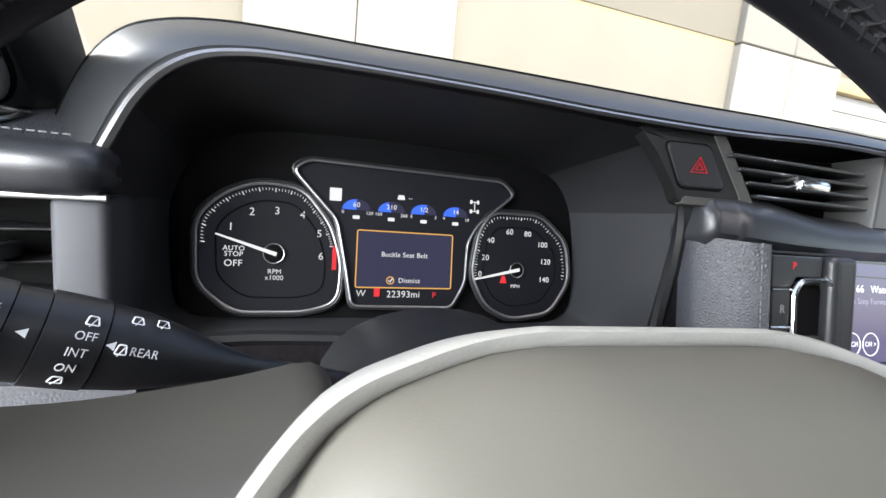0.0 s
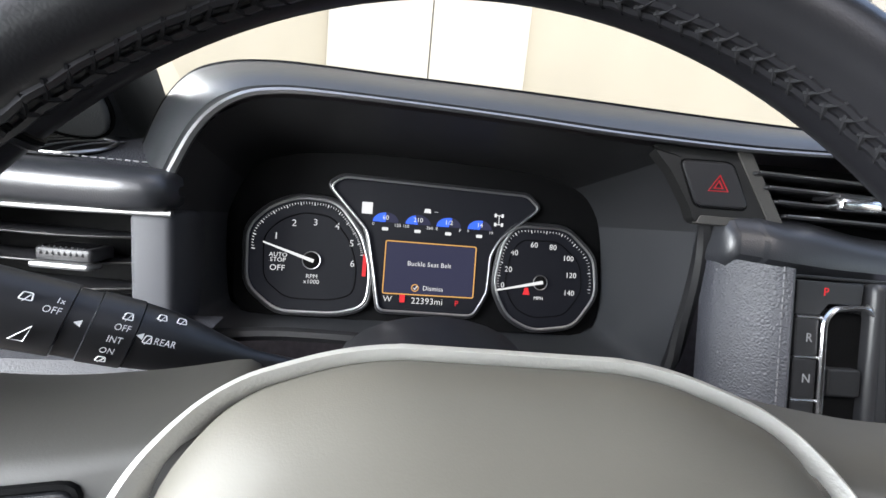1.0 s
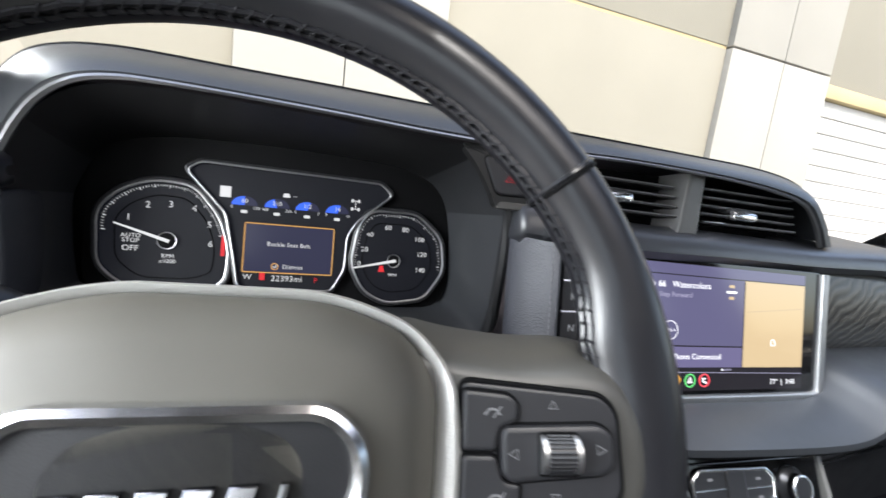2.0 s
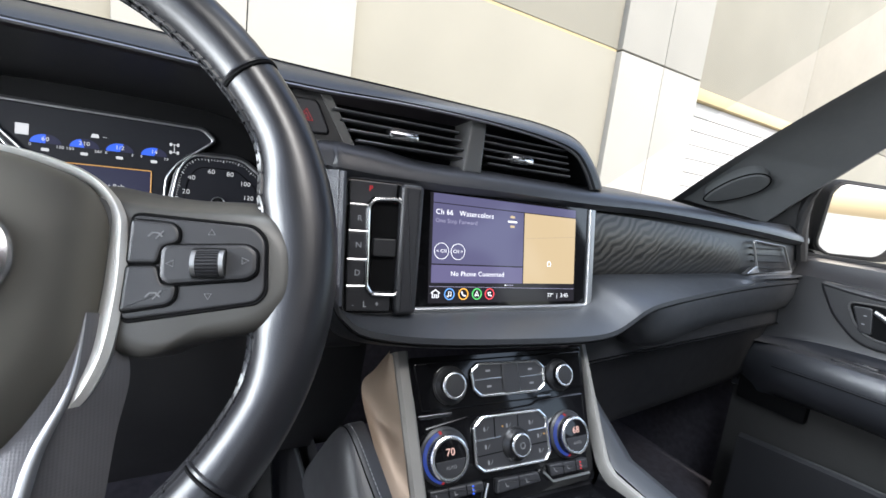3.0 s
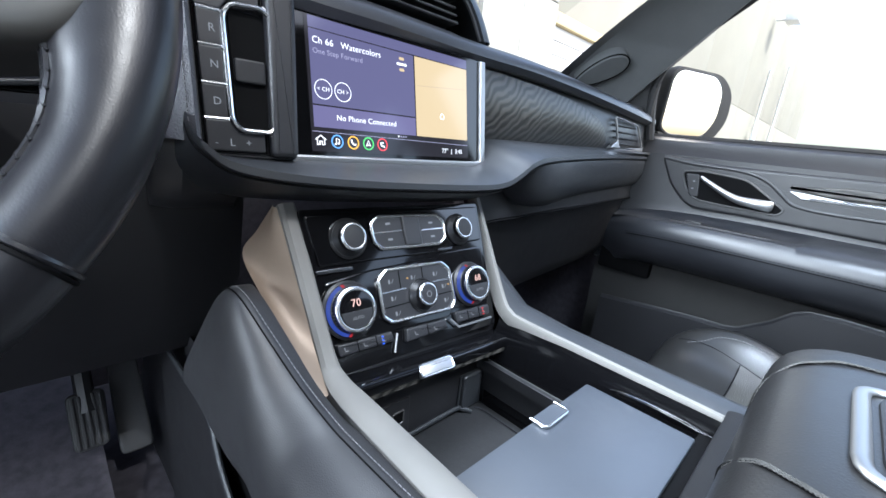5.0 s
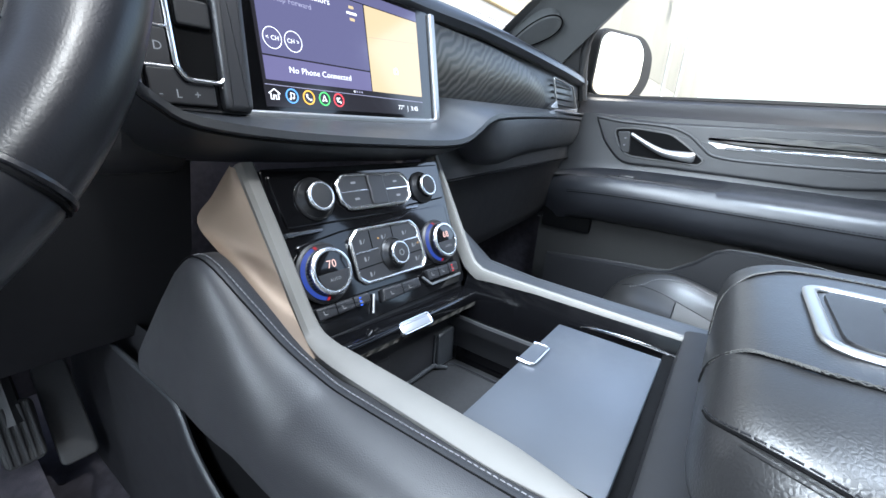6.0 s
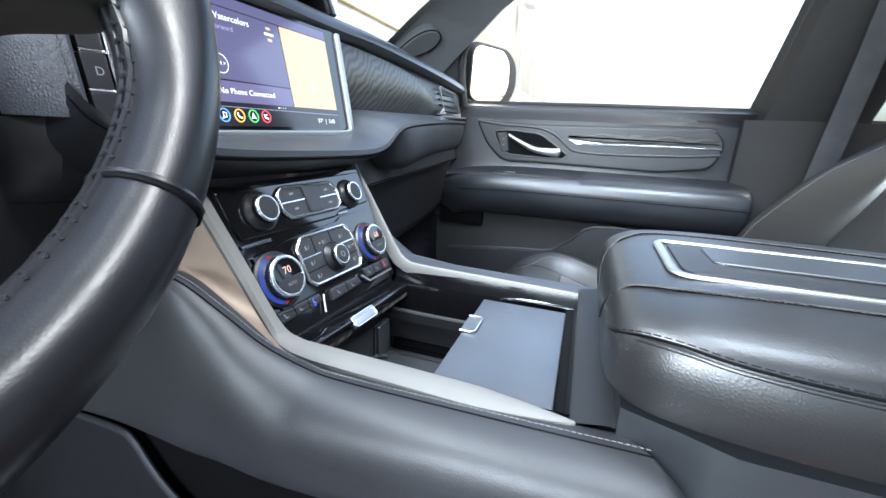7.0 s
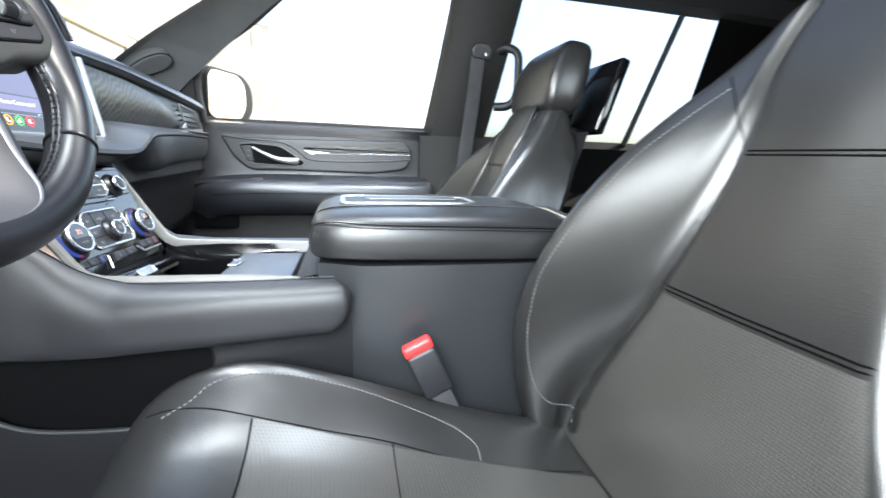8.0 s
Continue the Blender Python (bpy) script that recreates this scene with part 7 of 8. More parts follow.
part("airbag_cover", loft([hub_layer(0.995, -0.05), hub_layer(0.995, -0.022), hub_layer(0.985, -0.010), hub_layer(0.955, 0.002), hub_layer(0.88, 0.0115), hub_layer(0.74, 0.0180), hub_layer(0.4, 0.0215)], True, False, True), HUB, whl, "dark satin airbag cover")
order = sorted([p for p in hub_o if p[1] > -0.088], key=lambda p: math.atan2(p[0] - HX, p[1] + 0.06))
band = []
for x, y in order:
    out_ = Vector((x - HX, y + 0.03)).normalized()
    w_ = 0.0022 + 0.0040 * min(1.0, max(0.0, (0.036 - y) / 0.045))
    fade = min(1.0, max(0.0, (y + 0.090) / 0.028))
    w_ *= 0.2 + 0.8 * fade
    p0, p1, p2 = Vector((x, y)) - out_ * (0.0035 if y > 0.036 else 0.0030), Vector((x, y)) + out_ * w_ * 0.5, Vector((x, y)) + out_ * w_
    up_ = 0.0095 * min(1.0, max(0.0, (0.046 - y) / 0.035)) - 0.006 * (1 - fade)
    band.append([W @ Vector((p.x, p.y, z + up_)) for p, z in ((p0, -0.026), (p0, -0.0085), ((p0 + p1) / 2, -0.0045), (p1, -0.0030), (p2, -0.0050), (p2, -0.022))])
band = [list(r) for r in zip(*[spl(list(c), 3) for c in zip(*band)])]
part("hub_trim", loft(band, True, False, True), SILVER, whl, "satin silver band round the hub")
bd = rpoly([(HX - 0.040, 0.010), (HX + 0.038, 0.010), (HX + 0.048, 0.001), (HX + 0.050, -0.014), (HX + 0.03, -0.044), (HX - 0.03, -0.044), (HX - 0.050, -0.014), (HX - 0.048, 0.001)], 0.012)
bdg = part("badge", plate(W, bd, 0.010, 0.0215, 0.002), DASH2, whl, "dark badge plate with a chrome border")
part("badge_border", rim_line(W, bd, 0.0032, 0.0215, 8), CHROME, bdg, "chrome border")
for k in range(6):
    x = HX - 0.0285 + 0.0112 * k
    w_ = 0.0030 if k == 5 else 0.0078
    part("badge_shape", plate(W, [(x - w_ / 2 - 0.0008, -0.0165), (x + w_ / 2 - 0.0008, -0.0165), (x + w_ / 2 + 0.0008, -0.0090), (x - w_ / 2 + 0.0008, -0.0090)], 0.0212, 0.0236, 0.0007), DARKCHROME, bdg, "raised chrome block")


# side spokes with keys
def spoke(s):
    tip = W @ Matrix.Translation((s * 0.088, 0, 0.001)) @ Matrix.Rotation(-s * radians(10), 4, 'Y')
    h = lambda pts: [(s * (x - 0.088), y) for x, y in pts]
    fix = lambda pts: pts if s > 0 else pts[::-1]
    key = lambda pts, r=0.003: fix(rpoly(h(pts), r))
    body = [(0.060, 0.031), (0.084, 0.0255), (0.110, 0.0222), (0.137, 0.0225), (0.152, 0.020), (0.163, 0.0075), (0.1645, -0.012), (0.1635, -0.027), (0.153, -0.038), (0.144, -0.0415), (0.118, -0.0445), (0.103, -0.051), (0.095, -0.052), (0.078, -0.046), (0.062, -0.030)]
    body = rpoly(h(body), 0.010)
    lean = lambda k, y: 0.013 * k * max(0.0, min(1.0, (y + 0.01) / 0.03))
    rings = []
    for hh, inset, k in ((-0.034, 0.004, 1.0), (-0.030, 0.0, 1.0), (-0.012, 0.0, 0.45), (-0.005, 0.0, 0.1), (-0.0015, 0.0014, 0.0), (0.0008, 0.0040, 0.0), (0.0015, 0.0075, 0.0)):
        cx = s * 0.034
        rings.append([tip @ Vector((x - inset * (1 if x > cx else -1) * min(1.0, abs(x - cx) / 0.02), y + lean(k, y) - inset * (1 if y > -0.015 else -1) * min(1.0, abs(y + 0.015) / 0.02), hh)) for x, y in body])
    sp = part("side_spoke", loft(rings, True, False, True), SPOKEDARK, whl, "dark side spoke")
    pad = [(0.0885, 0.0172), (0.143, 0.0122), (0.1490, 0.0055), (0.1495, -0.0215), (0.1455, -0.0265), (0.0880, -0.0338)]
    voice = [(0.0890, 0.0145), (0.1065, 0.0128), (0.1100, 0.0094), (0.1100, 0.0034), (0.1030, 0.0011), (0.1015, -0.0070), (0.0888, -0.0070)]
    phone = [(0.0888, -0.0082), (0.1013, -0.0084), (0.1040, -0.0173), (0.1105, -0.0181), (0.1100, -0.0244), (0.1070, -0.0272), (0.0880, -0.0300)]
    rock = [(0.1028, -0.0013), (0.1045, 0.0017), (0.1410, 0.0024), (0.1460, -0.0013), (0.1460, -0.0122), (0.1418, -0.0153), (0.1065, -0.0176), (0.1030, -0.0144)]
    kp = part("key_pad", plate(tip, key(pad, 0.004), 0.000, 0.0034, 0.0012), KEYGREY, sp, "grey key field")
    part("pad_gap", rim_line(tip, rpoly(h([(x + (0.0006 if x > 0.1 else 0.0), y * 1.03 + 0.0003) for x, y in pad]), 0.004), 0.0010, 0.0017), VISOR, sp)
    for q in (voice, phone):
        part("key", plate(tip, key(q, 0.0022), 0.003, 0.0056, 0.0015), KEYGREY, kp)
        part("key_gap", rim_line(tip, rpoly(h(q), 0.0022), 0.0009, 0.0036), VISOR, kp)
    rk = part("rocker", plate(tip, key(rock, 0.004), 0.003, 0.0068, 0.002), KEYGREY, kp, "grey rocker key")
    part("rocker_gap", rim_line(tip, rpoly(h(rock), 0.004), 0.0010, 0.0036), VISOR, kp)
    well = [(0.1165, 0.0002), (0.1320, 0.0002), (0.1320, -0.0152), (0.1165, -0.0152)]
    part("roller_well", plate(tip, key(well, 0.002), 0.006, 0.0071, 0.0002), VISOR, rk)
    up = tip.to_3x3() @ Vector((0, 0, 1))
    axle = lambda xs, y=-0.0075, z=0.0056: [tip @ Vector((*h([(x, y)])[0], z)) for x in xs]
    rl = part("roller", tube(axle((0.1175, 0.1312)), 0.0066, 24, False, up), BUTTON, rk, "ribbed thumb roller")
    for k in range(13):
        a = math.pi * (k + 0.5) / 13
        part("rib", tube(axle((0.1196, 0.1290), -0.0075 + 0.0067 * math.cos(a), 0.0056 + 0.0067 * math.sin(a)), 0.00055, 4, False, up), BUTTON, rl)
    for xs in ((0.1172, 0.1192), (0.1294, 0.1314)):
        part("roller_cap", tube(axle(xs), 0.0068, 24, False, up), SATIN, rl, "bright roller end")
    for cx, cy, ang in ((0.1239, 0.0085, 90), (0.1239, -0.0230, -90), (0.1080, -0.0076, 180), (0.1400, -0.0062, 0)):
        tri_ = [(cx + (0.0022 if d == 0 else 0.0019) * math.cos(radians(ang + d)), cy + 0.0019 * math.sin(radians(ang + d))) for d in (0, 120, 240)]
        part("arrow", rim_line(tip, h(tri_), 0.00030, 0.0069 if ang in (0, 180) else 0.0035, 4), DIMW, kp)
    # talking head and hand-set marks
    for cx, cy in ((0.1000, 0.0064), (0.1011, -0.0226)):
        part("icon", tube([tip @ Vector((*h([(cx - 0.0030, cy - 0.0008)])[0], 0.0058)), tip @ Vector((*h([(cx - 0.0012, cy + 0.0012)])[0], 0.0058)), tip @ Vector((*h([(cx + 0.0012, cy + 0.0012)])[0], 0.0058)), tip @ Vector((*h([(cx + 0.0030, cy - 0.0008)])[0], 0.0058))], 0.00045, 5, False, up), DIMW, kp)
        part("icon", tube([tip @ Vector((*h([(cx + 0.0002, cy - 0.0018)])[0], 0.0058)), tip @ Vector((*h([(cx + 0.0020, cy + 0.0004)])[0], 0.0058)), tip @ Vector((*h([(cx + 0.0034, cy + 0.0022)])[0], 0.0058))], 0.00030, 5, False, up), DIMW, kp)
    # lower spoke: a hatched face that flares along the rim, with a smooth band on its outer side
    h = lambda pts: [(HX + s * x, y) for x, y in pts]
    dn = W.to_3x3() @ Vector((0, 0, -1))
    a_ = spl([W @ Vector((*h([p])[0], z)) for p, z in (((0.074, -0.030), 0.006), ((0.0715, -0.062), 0.006), ((0.063, -0.088), 0.006), ((0.059, -0.117), 0.007), ((0.0555, -0.141), 0.011), ((0.047, -0.153), 0.0135), ((0.034, -0.1595), 0.0145), ((0.017, -0.163), 0.0148), ((0.0, -0.164), 0.0148))], 6)
    b_ = spl([W @ Vector((*h([p])[0], z)) for p, z in (((0.062, -0.030), 0.004), ((0.054, -0.060), 0.003), ((0.041, -0.088), -0.001), ((0.034, -0.108), -0.004), ((0.031, -0.122), -0.004), ((0.028, -0.134), -0.003), ((0.020, -0.142), -0.002), ((0.010, -0.146), -0.001), ((0.0, -0.147), -0.001))], 6)
    c_ = spl([W @ Vector((*h([p])[0], z)) for p, z in (((0.083, -0.030), -0.004), ((0.090, -0.057), -0.006), ((0.087, -0.085), -0.006), ((0.084, -0.121), -0.006), ((0.077, -0.136), -0.003), ((0.062, -0.150), 0.002), ((0.0555, -0.1545), 0.004))], 8)
    part("lower_spoke", loft([[p + dn * 0.010, p, p * 0.8 + q * 0.2 - dn * 0.0014, p * 0.5 + q * 0.5 - dn * 0.0022, p * 0.2 + q * 0.8 - dn * 0.001, q, q + dn * 0.010] for p, q in zip(a_, b_)]), HATCH, whl, "hatched silver lower spoke")
    n_ = len(c_)
    part("spoke_band", loft([[p - dn * 0.0003, p * 0.85 + q * 0.15 - dn * 0.0004, p * 0.5 + q * 0.5 - dn * 0.0012, q, q + dn * 0.004 + (p - q) * 0.05, q + dn * 0.014 + (p - q) * 0.3] for p, q in zip([a_[round(k * (5.6 * 6) / (n_ - 1))] for k in range(n_)], c_)]), HATCH, whl, "finely hatched silver spoke side")
    ridge = []
    for i, p in enumerate(a_[:40]):
        t = (a_[i + 1] - a_[max(i - 1, 0)]).normalized()
        u_ = t.cross(dn).normalized()
        k = 0.0031 * (1.0 - (i / 39.0) ** 2) * min(1.0, i / 14) + 0.0001
        ridge.append([p - dn * 0.0002 + u_ * k * math.cos(q) - dn * k * 0.5 * math.sin(q) for q in [2 * math.pi * j / 8 for j in range(8)]])
    part("spoke_ridge", loft(ridge, True, False, True), SATIN, whl, "smooth silver ridge")


spoke(1)
spoke(-1)
# column shroud
sh = []
for t in range(7):
    k = t / 6
    c_ = WC + Vector((0.012, 0.05 + 0.16 * k, -0.040 - 0.02 * k))
    w_, h_ = 0.060 + 0.012 * k, 0.047 + 0.004 * k
    sh.append([(c_.x + w_ * math.cos(a), c_.y, c_.z + h_ * (math.sin(a) if math.sin(a) < 0 else math.sin(a) ** 0.8)) for a in [2 * math.pi * j / 24 for j in range(24)]])
shroud = thing("steering_column", (-0.42, 0.1, 1.1), "black plastic steering column shroud", "steering column")
part("shroud", loft(sh, True, False, True), DASH2, shroud)

# wiper stalk
stalk = thing("wiper_stalk", (-0.5, 0.035, 1.235), "black wiper stalk with white markings", "stalk")
axis = [Vector((-0.5169, 0.0568, 1.2165)), Vector((-0.6407, -0.0025, 1.2712))]
d_ = (axis[1] - axis[0]).normalized()
nrm = Vector((0, -0.86, 0.5))
nrm = (nrm - d_ * nrm.dot(d_)).normalized()
upv = nrm.cross(-d_).normalized()
ST = Matrix(((-d_.x, upv.x, nrm.x, axis[0].x), (-d_.y, upv.y, nrm.y, axis[0].y), (-d_.z, upv.z, nrm.z, axis[0].z), (0, 0, 0, 1))) @ Matrix.Diagonal((0.813, 0.958, 0.958, 1))
prof = [(-0.06, 0.0050, 0.0043), (-0.02, 0.0050, 0.0043), (0.010, 0.0050, 0.0043), (0.018, 0.0062, 0.0052), (0.030, 0.0088, 0.0074), (0.044, 0.0120, 0.0102), (0.058, 0.0146, 0.0124), (0.0720, 0.0155, 0.013)]


def stalk_ring(x, a_, b_):
    return [ST @ Vector((-x, 0.93 * a_ * math.cos(t), 0.93 * b_ * math.sin(t))) for t in [2 * math.pi * k / 28 for k in range(28)]]


part("stem", loft([stalk_ring(*p) for p in prof], True, False, True), BUTTON, stalk, "tapered black stem")
part("ring", loft([stalk_ring(x, 0.0160, 0.0135) for x in (0.0726, 0.0740, 0.0890, 0.0905)], True, False, True), BUTTON, stalk, "rear wiper ring")
part("ring", loft([stalk_ring(x, 0.0152, 0.0128) for x in (0.0910, 0.0925, 0.0985, 0.1)], True, False, True), BUTTON, stalk)
part("ring", loft([stalk_ring(x, 0.0160, 0.0135) for x in (0.1005, 0.102, 0.130, 0.135)] + [stalk_ring(0.155, 0.0145, 0.012), stalk_ring(0.160, 0.010, 0.008)], True, False, True), BUTTON, stalk, "front wiper ring")


def on_stalk(text, x, ang, size, name="lettering"):
    a = radians(ang)
    y, z = 0.0148 * math.sin(a), 0.0125 * math.cos(a) + 0.0003
    R = ST @ Matrix.Translation((-x, y, z)) @ Matrix.Rotation(-a, 4, 'X')
    if text == "":
        return R
    words(name, R, text, size * 0.86, W_PRINT, stalk)


W_PRINT = surface("white_print", (0.75, 0.75, 0.75), 0.6, 0, 0.05, 30)
for t, x, a, sz in (("OFF", 0.0785, 2, 0.0044), ("INT", 0.0795, -18, 0.0044), ("ON", 0.0805, -38, 0.0044), ("REAR", 0.0590, -8, 0.0047), ("OFF", 0.1060, 6, 0.0044), ("1x", 0.1045, 22, 0.0038)):
    on_stalk(t, x, a, sz)
for x, a, w_ in ((0.0780, 22, 0.0050), (0.0812, -56, 0.0050), (0.0668, -7, 0.0046), (0.116, 18, 0.0056), (0.064, 34, 0.0050), (0.055, 36, 0.0055)):
    R = on_stalk("", x, a, 0)
    part("icon", rim_line(R, rpoly([(-w_ / 2.4, -0.0015), (w_ / 2.4, -0.0015), (w_ / 2.4 - 0.0007, 0.0015), (-w_ / 2.4 + 0.0007, 0.0015)], 0.0006), 0.00024, 0.0002, 4), W_PRINT, stalk)
    part("icon", tube([R @ Vector((-0.0008, -0.0022, 0.0002)), R @ Vector((w_ * 0.2, 0.0008, 0.0003))], 0.0002, 4), W_PRINT, stalk)
R = on_stalk("", 0.1125, -34, 0)
part("icon", rim_line(R, [(-0.0026, -0.0032), (0.0022, -0.0032), (0.0030, 0.0036)], 0.00022, 0.0002, 4), W_PRINT, stalk)
for x in (0.0705, 0.0955):
    R = on_stalk("", x, -4, 0)
    part("pointer", plate(R, [(-0.0016, 0.0), (0.0014, -0.0014), (0.0014, 0.0014)], 0.0, 0.0003), W_PRINT, stalk)

# seats -------------------------------------------------------------------
SX = -0.447


def seat():
    s = thing("front_seat", (SX, -0.45, 0.56), "black leather front seat with perforated inserts and grey stitching", "seat", "front seats")
    # cushion: cross-sections from front to rear, x relative to the seat's middle
    def cring(y, dz, bol, w=0.235):
        w += 0.015
        return [(SX - w, y, 0.70), (SX - w - 0.012, y, 0.76 + dz), (SX - w + 0.006, y, 0.80 + dz + bol), (SX - w + 0.03, y, 0.815 + dz + bol), (SX - w + 0.065, y, 0.80 + dz + bol * 0.5), (SX - 0.13, y, 0.785 + dz), (SX, y, 0.782 + dz), (SX + 0.13, y, 0.785 + dz), (SX + w - 0.065, y, 0.80 + dz + bol * 0.5), (SX + w - 0.03, y, 0.815 + dz + bol), (SX + w - 0.006, y, 0.80 + dz + bol), (SX + w + 0.012, y, 0.76 + dz), (SX + w, y, 0.70), (SX, y, 0.68)]
    st_ = [cring(-0.085, -0.045, -0.03, 0.20), cring(-0.10, 0.0, -0.012, 0.22), cring(-0.135, 0.028, 0.004), cring(-0.19, 0.035, 0.022), cring(-0.25, 0.030, 0.030), cring(-0.34, 0.014, 0.020), cring(-0.45, -0.008, 0.002), cring(-0.56, -0.03, -0.015), cring(-0.68, -0.05, -0.02)]
    body_ = cushion(st_)
    lay = lambda pts, up=0.0006: drape(body_, [(SX + x, y, 0) for x, y in pts], (0, 0, -1), up)
    grid = []
    for y in (-0.246, -0.30, -0.36, -0.42, -0.48, -0.54, -0.60, -0.65):
        c = 0.171 - 0.035 * max(0.0, (-0.246 - y) / 0.26)
        grid.append(lay([(c * t / 6, y) for t in range(-6, 7)], 0.0022))
    lines = [[(-0.170 + 0.034 * k, -0.244) for k in range(11)], [(-0.157 + 0.0314 * k, -0.400) for k in range(11)]]
    rims, sts = [], []
    for sg in (1, -1):
        rims.append(lay([(p.x, p.y) for p in spl([(sg * (x + 0.015), y, 0) for x, y in ((0.182, -0.13), (0.172, -0.18), (0.159, -0.243), (0.150, -0.32), (0.142, -0.404), (0.119, -0.504), (0.113, -0.58), (0.112, -0.64))], 6)], 0.0004))
        sts.append(lay([(p.x, p.y) for p in spl([(sg * (x + 0.015), y, 0) for x, y in ((0.172, -0.150), (0.178, -0.173), (0.190, -0.196), (0.195, -0.241), (0.1975, -0.311), (0.191, -0.40), (0.175, -0.474), (0.152, -0.506), (0.128, -0.507))], 10)]))
    lines = [lay(q, 0.0024) for q in lines]
    part("cushion", body_, SEAT, s, "black leather seat cushion")
    part("seat_insert", loft(grid), PERF, s, "perforated leather insert")
    for q in lines + rims:
        part("seam", tube(q, 0.0007, 6, False, (0, 0, 1), 1), VISOR, s)
    for sg, q in zip((1, -1), sts):
        part("stitching", stitches(q, 0.0060, 0.0036, 0.0008), THREAD, s, "grey stitching on the bolster")
        part("piping", tube([(p.x + sg * 0.004, p.y, p.z) for p in q[:-16]], 0.0012, 6), SEAT, s)
    # backrest: level cross-sections, leaning back
    def bring(z, y, bol, w, c, dep=0.13):
        w, c = w + 0.015, c + 0.015
        half = [(c * 0.55, 0.006), (c - 0.010, 0.004), (c, -0.005), (c + 0.011, 0.003 + bol * 0.08), (c + (w - 0.05 - c) * 0.5, bol * 0.46), (w - 0.045, bol * 0.88), (w - 0.016, bol), (w - 0.003, bol - 0.010), (w + 0.002, bol - 0.035), (w + 0.002, -0.05), (w - 0.012, -dep)]
        return [(SX - x, y + d, z) for x, d in half[::-1]] + [(SX, y + 0.008, z)] + [(SX + x, y + d, z) for x, d in half] + [(SX, y - dep - 0.01, z)]
    bk = [bring(0.70, -0.660, 0.030, 0.235, 0.19), bring(0.78, -0.660, 0.060, 0.245, 0.18), bring(0.88, -0.670, 0.083, 0.250, 0.142), bring(0.96, -0.687, 0.086, 0.250, 0.105), bring(1.03, -0.706, 0.074, 0.242, 0.085), bring(1.11, -0.732, 0.052, 0.222, 0.070), bring(1.18, -0.755, 0.022, 0.188, 0.070), bring(1.225, -0.772, 0.002, 0.155, 0.075, 0.12), bring(1.262, -0.787, -0.010, 0.130, 0.07, 0.10), bring(1.295, -0.800, -0.016, 0.112, 0.06, 0.08), bring(1.318, -0.815, -0.020, 0.085, 0.05, 0.05)]
    body_ = cushion(bk)
    lay = lambda pts, up=0.0006: drape(body_, [(SX + x, 0, z) for x, z in pts], (0, -1, 0), up)
    grid = []
    for z, c in ((0.745, 0.182), (0.80, 0.172), (0.84, 0.160), (0.88, 0.142), (0.918, 0.124), (0.955, 0.108), (0.992, 0.093)):
        grid.append(lay([((c + 0.015) * t / 6, z) for t in range(-6, 7)], 0.0022))
    lines = [lay([(0.108 * t / 6, 0.996 + dz) for t in range(-6, 7)], 0.0014) for dz in (0.0, 0.0045)]
    lines += [lay([(0.081 * t / 6, 1.142 + dz) for t in range(-6, 7)], 0.0004) for dz in (0.0, 0.004)]
    sts = []
    for sg in (1, -1):
        lines.append(lay([(p.x, p.z) for p in spl([(sg * (x + 0.015), 0, z) for x, z in ((0.178, 0.760), (0.162, 0.835), (0.142, 0.880), (0.105, 0.960), (0.0845, 1.03), (0.0705, 1.11), (0.068, 1.144))], 8)], 0.0006))
        lines.append(lay([(p.x, p.z) for p in spl([(sg * (x + 0.015), 0, z) for x, z in ((0.120, 1.228), (0.105, 1.212), (0.085, 1.186), (0.064, 1.144))], 6)], 0.0002))
        sts.append(lay([(p.x, p.z) for p in spl([(sg * (x + 0.015), 0, z) for x, z in ((0.110, 1.212), (0.136, 1.186), (0.172, 1.140), (0.191, 1.088), (0.209, 1.021), (0.216, 0.972), (0.212, 0.917), (0.2065, 0.868), (0.195, 0.812), (0.174, 0.772))], 10)]))
    part("backrest", body_, SEAT, s, "black leather backrest")
    part("back_insert", loft(grid), PERF, s, "perforated leather insert")
    for q in lines:
        part("seam", tube(q, 0.0009, 6, False, (0, -1, 0), 1), VISOR, s)
    for q in sts:
        part("stitching", stitches(q, 0.0062, 0.0036, 0.0008, (0, -1, 0)), THREAD, s, "grey stitching on the bolster")
    part("badge", plate(plane((SX - 0.002, -0.766, 1.221), (1, 0, 0), (0, -0.35, 1)), rpoly([(-0.026, -0.002), (0.024, -0.003), (0.028, 0.001), (-0.02, 0.003)], 0.001), 0.0, 0.0045, 0.0008), DARKTHREAD, s, "embroidered emblem bar")
    # headrest
    def hring(z, y, w, f, b_):
        return [(SX - w, y + f * 0.3, z), (SX - w * 0.97, y + f * 0.80, z), (SX - w * 0.86, y + f * 0.96, z), (SX - w * 0.6, y + f, z), (SX, y + f * 1.03, z), (SX + w * 0.6, y + f, z), (SX + w * 0.86, y + f * 0.96, z), (SX + w * 0.97, y + f * 0.80, z), (SX + w, y + f * 0.3, z), (SX + w * 0.95, y - b_ * 0.7, z), (SX + w * 0.6, y - b_, z), (SX, y - b_ * 1.02, z), (SX - w * 0.6, y - b_, z), (SX - w * 0.95, y - b_ * 0.7, z)]
    hr = [hring(1.272, -0.862, 0.09, 0.028, 0.03), hring(1.280, -0.862, 0.125, 0.05, 0.045), hring(1.325, -0.868, 0.138, 0.062, 0.05), hring(1.385, -0.876, 0.136, 0.062, 0.05), hring(1.435, -0.886, 0.122, 0.05, 0.045), hring(1.458, -0.892, 0.095, 0.03, 0.03), hring(1.464, -0.894, 0.05, 0.012, 0.012)]
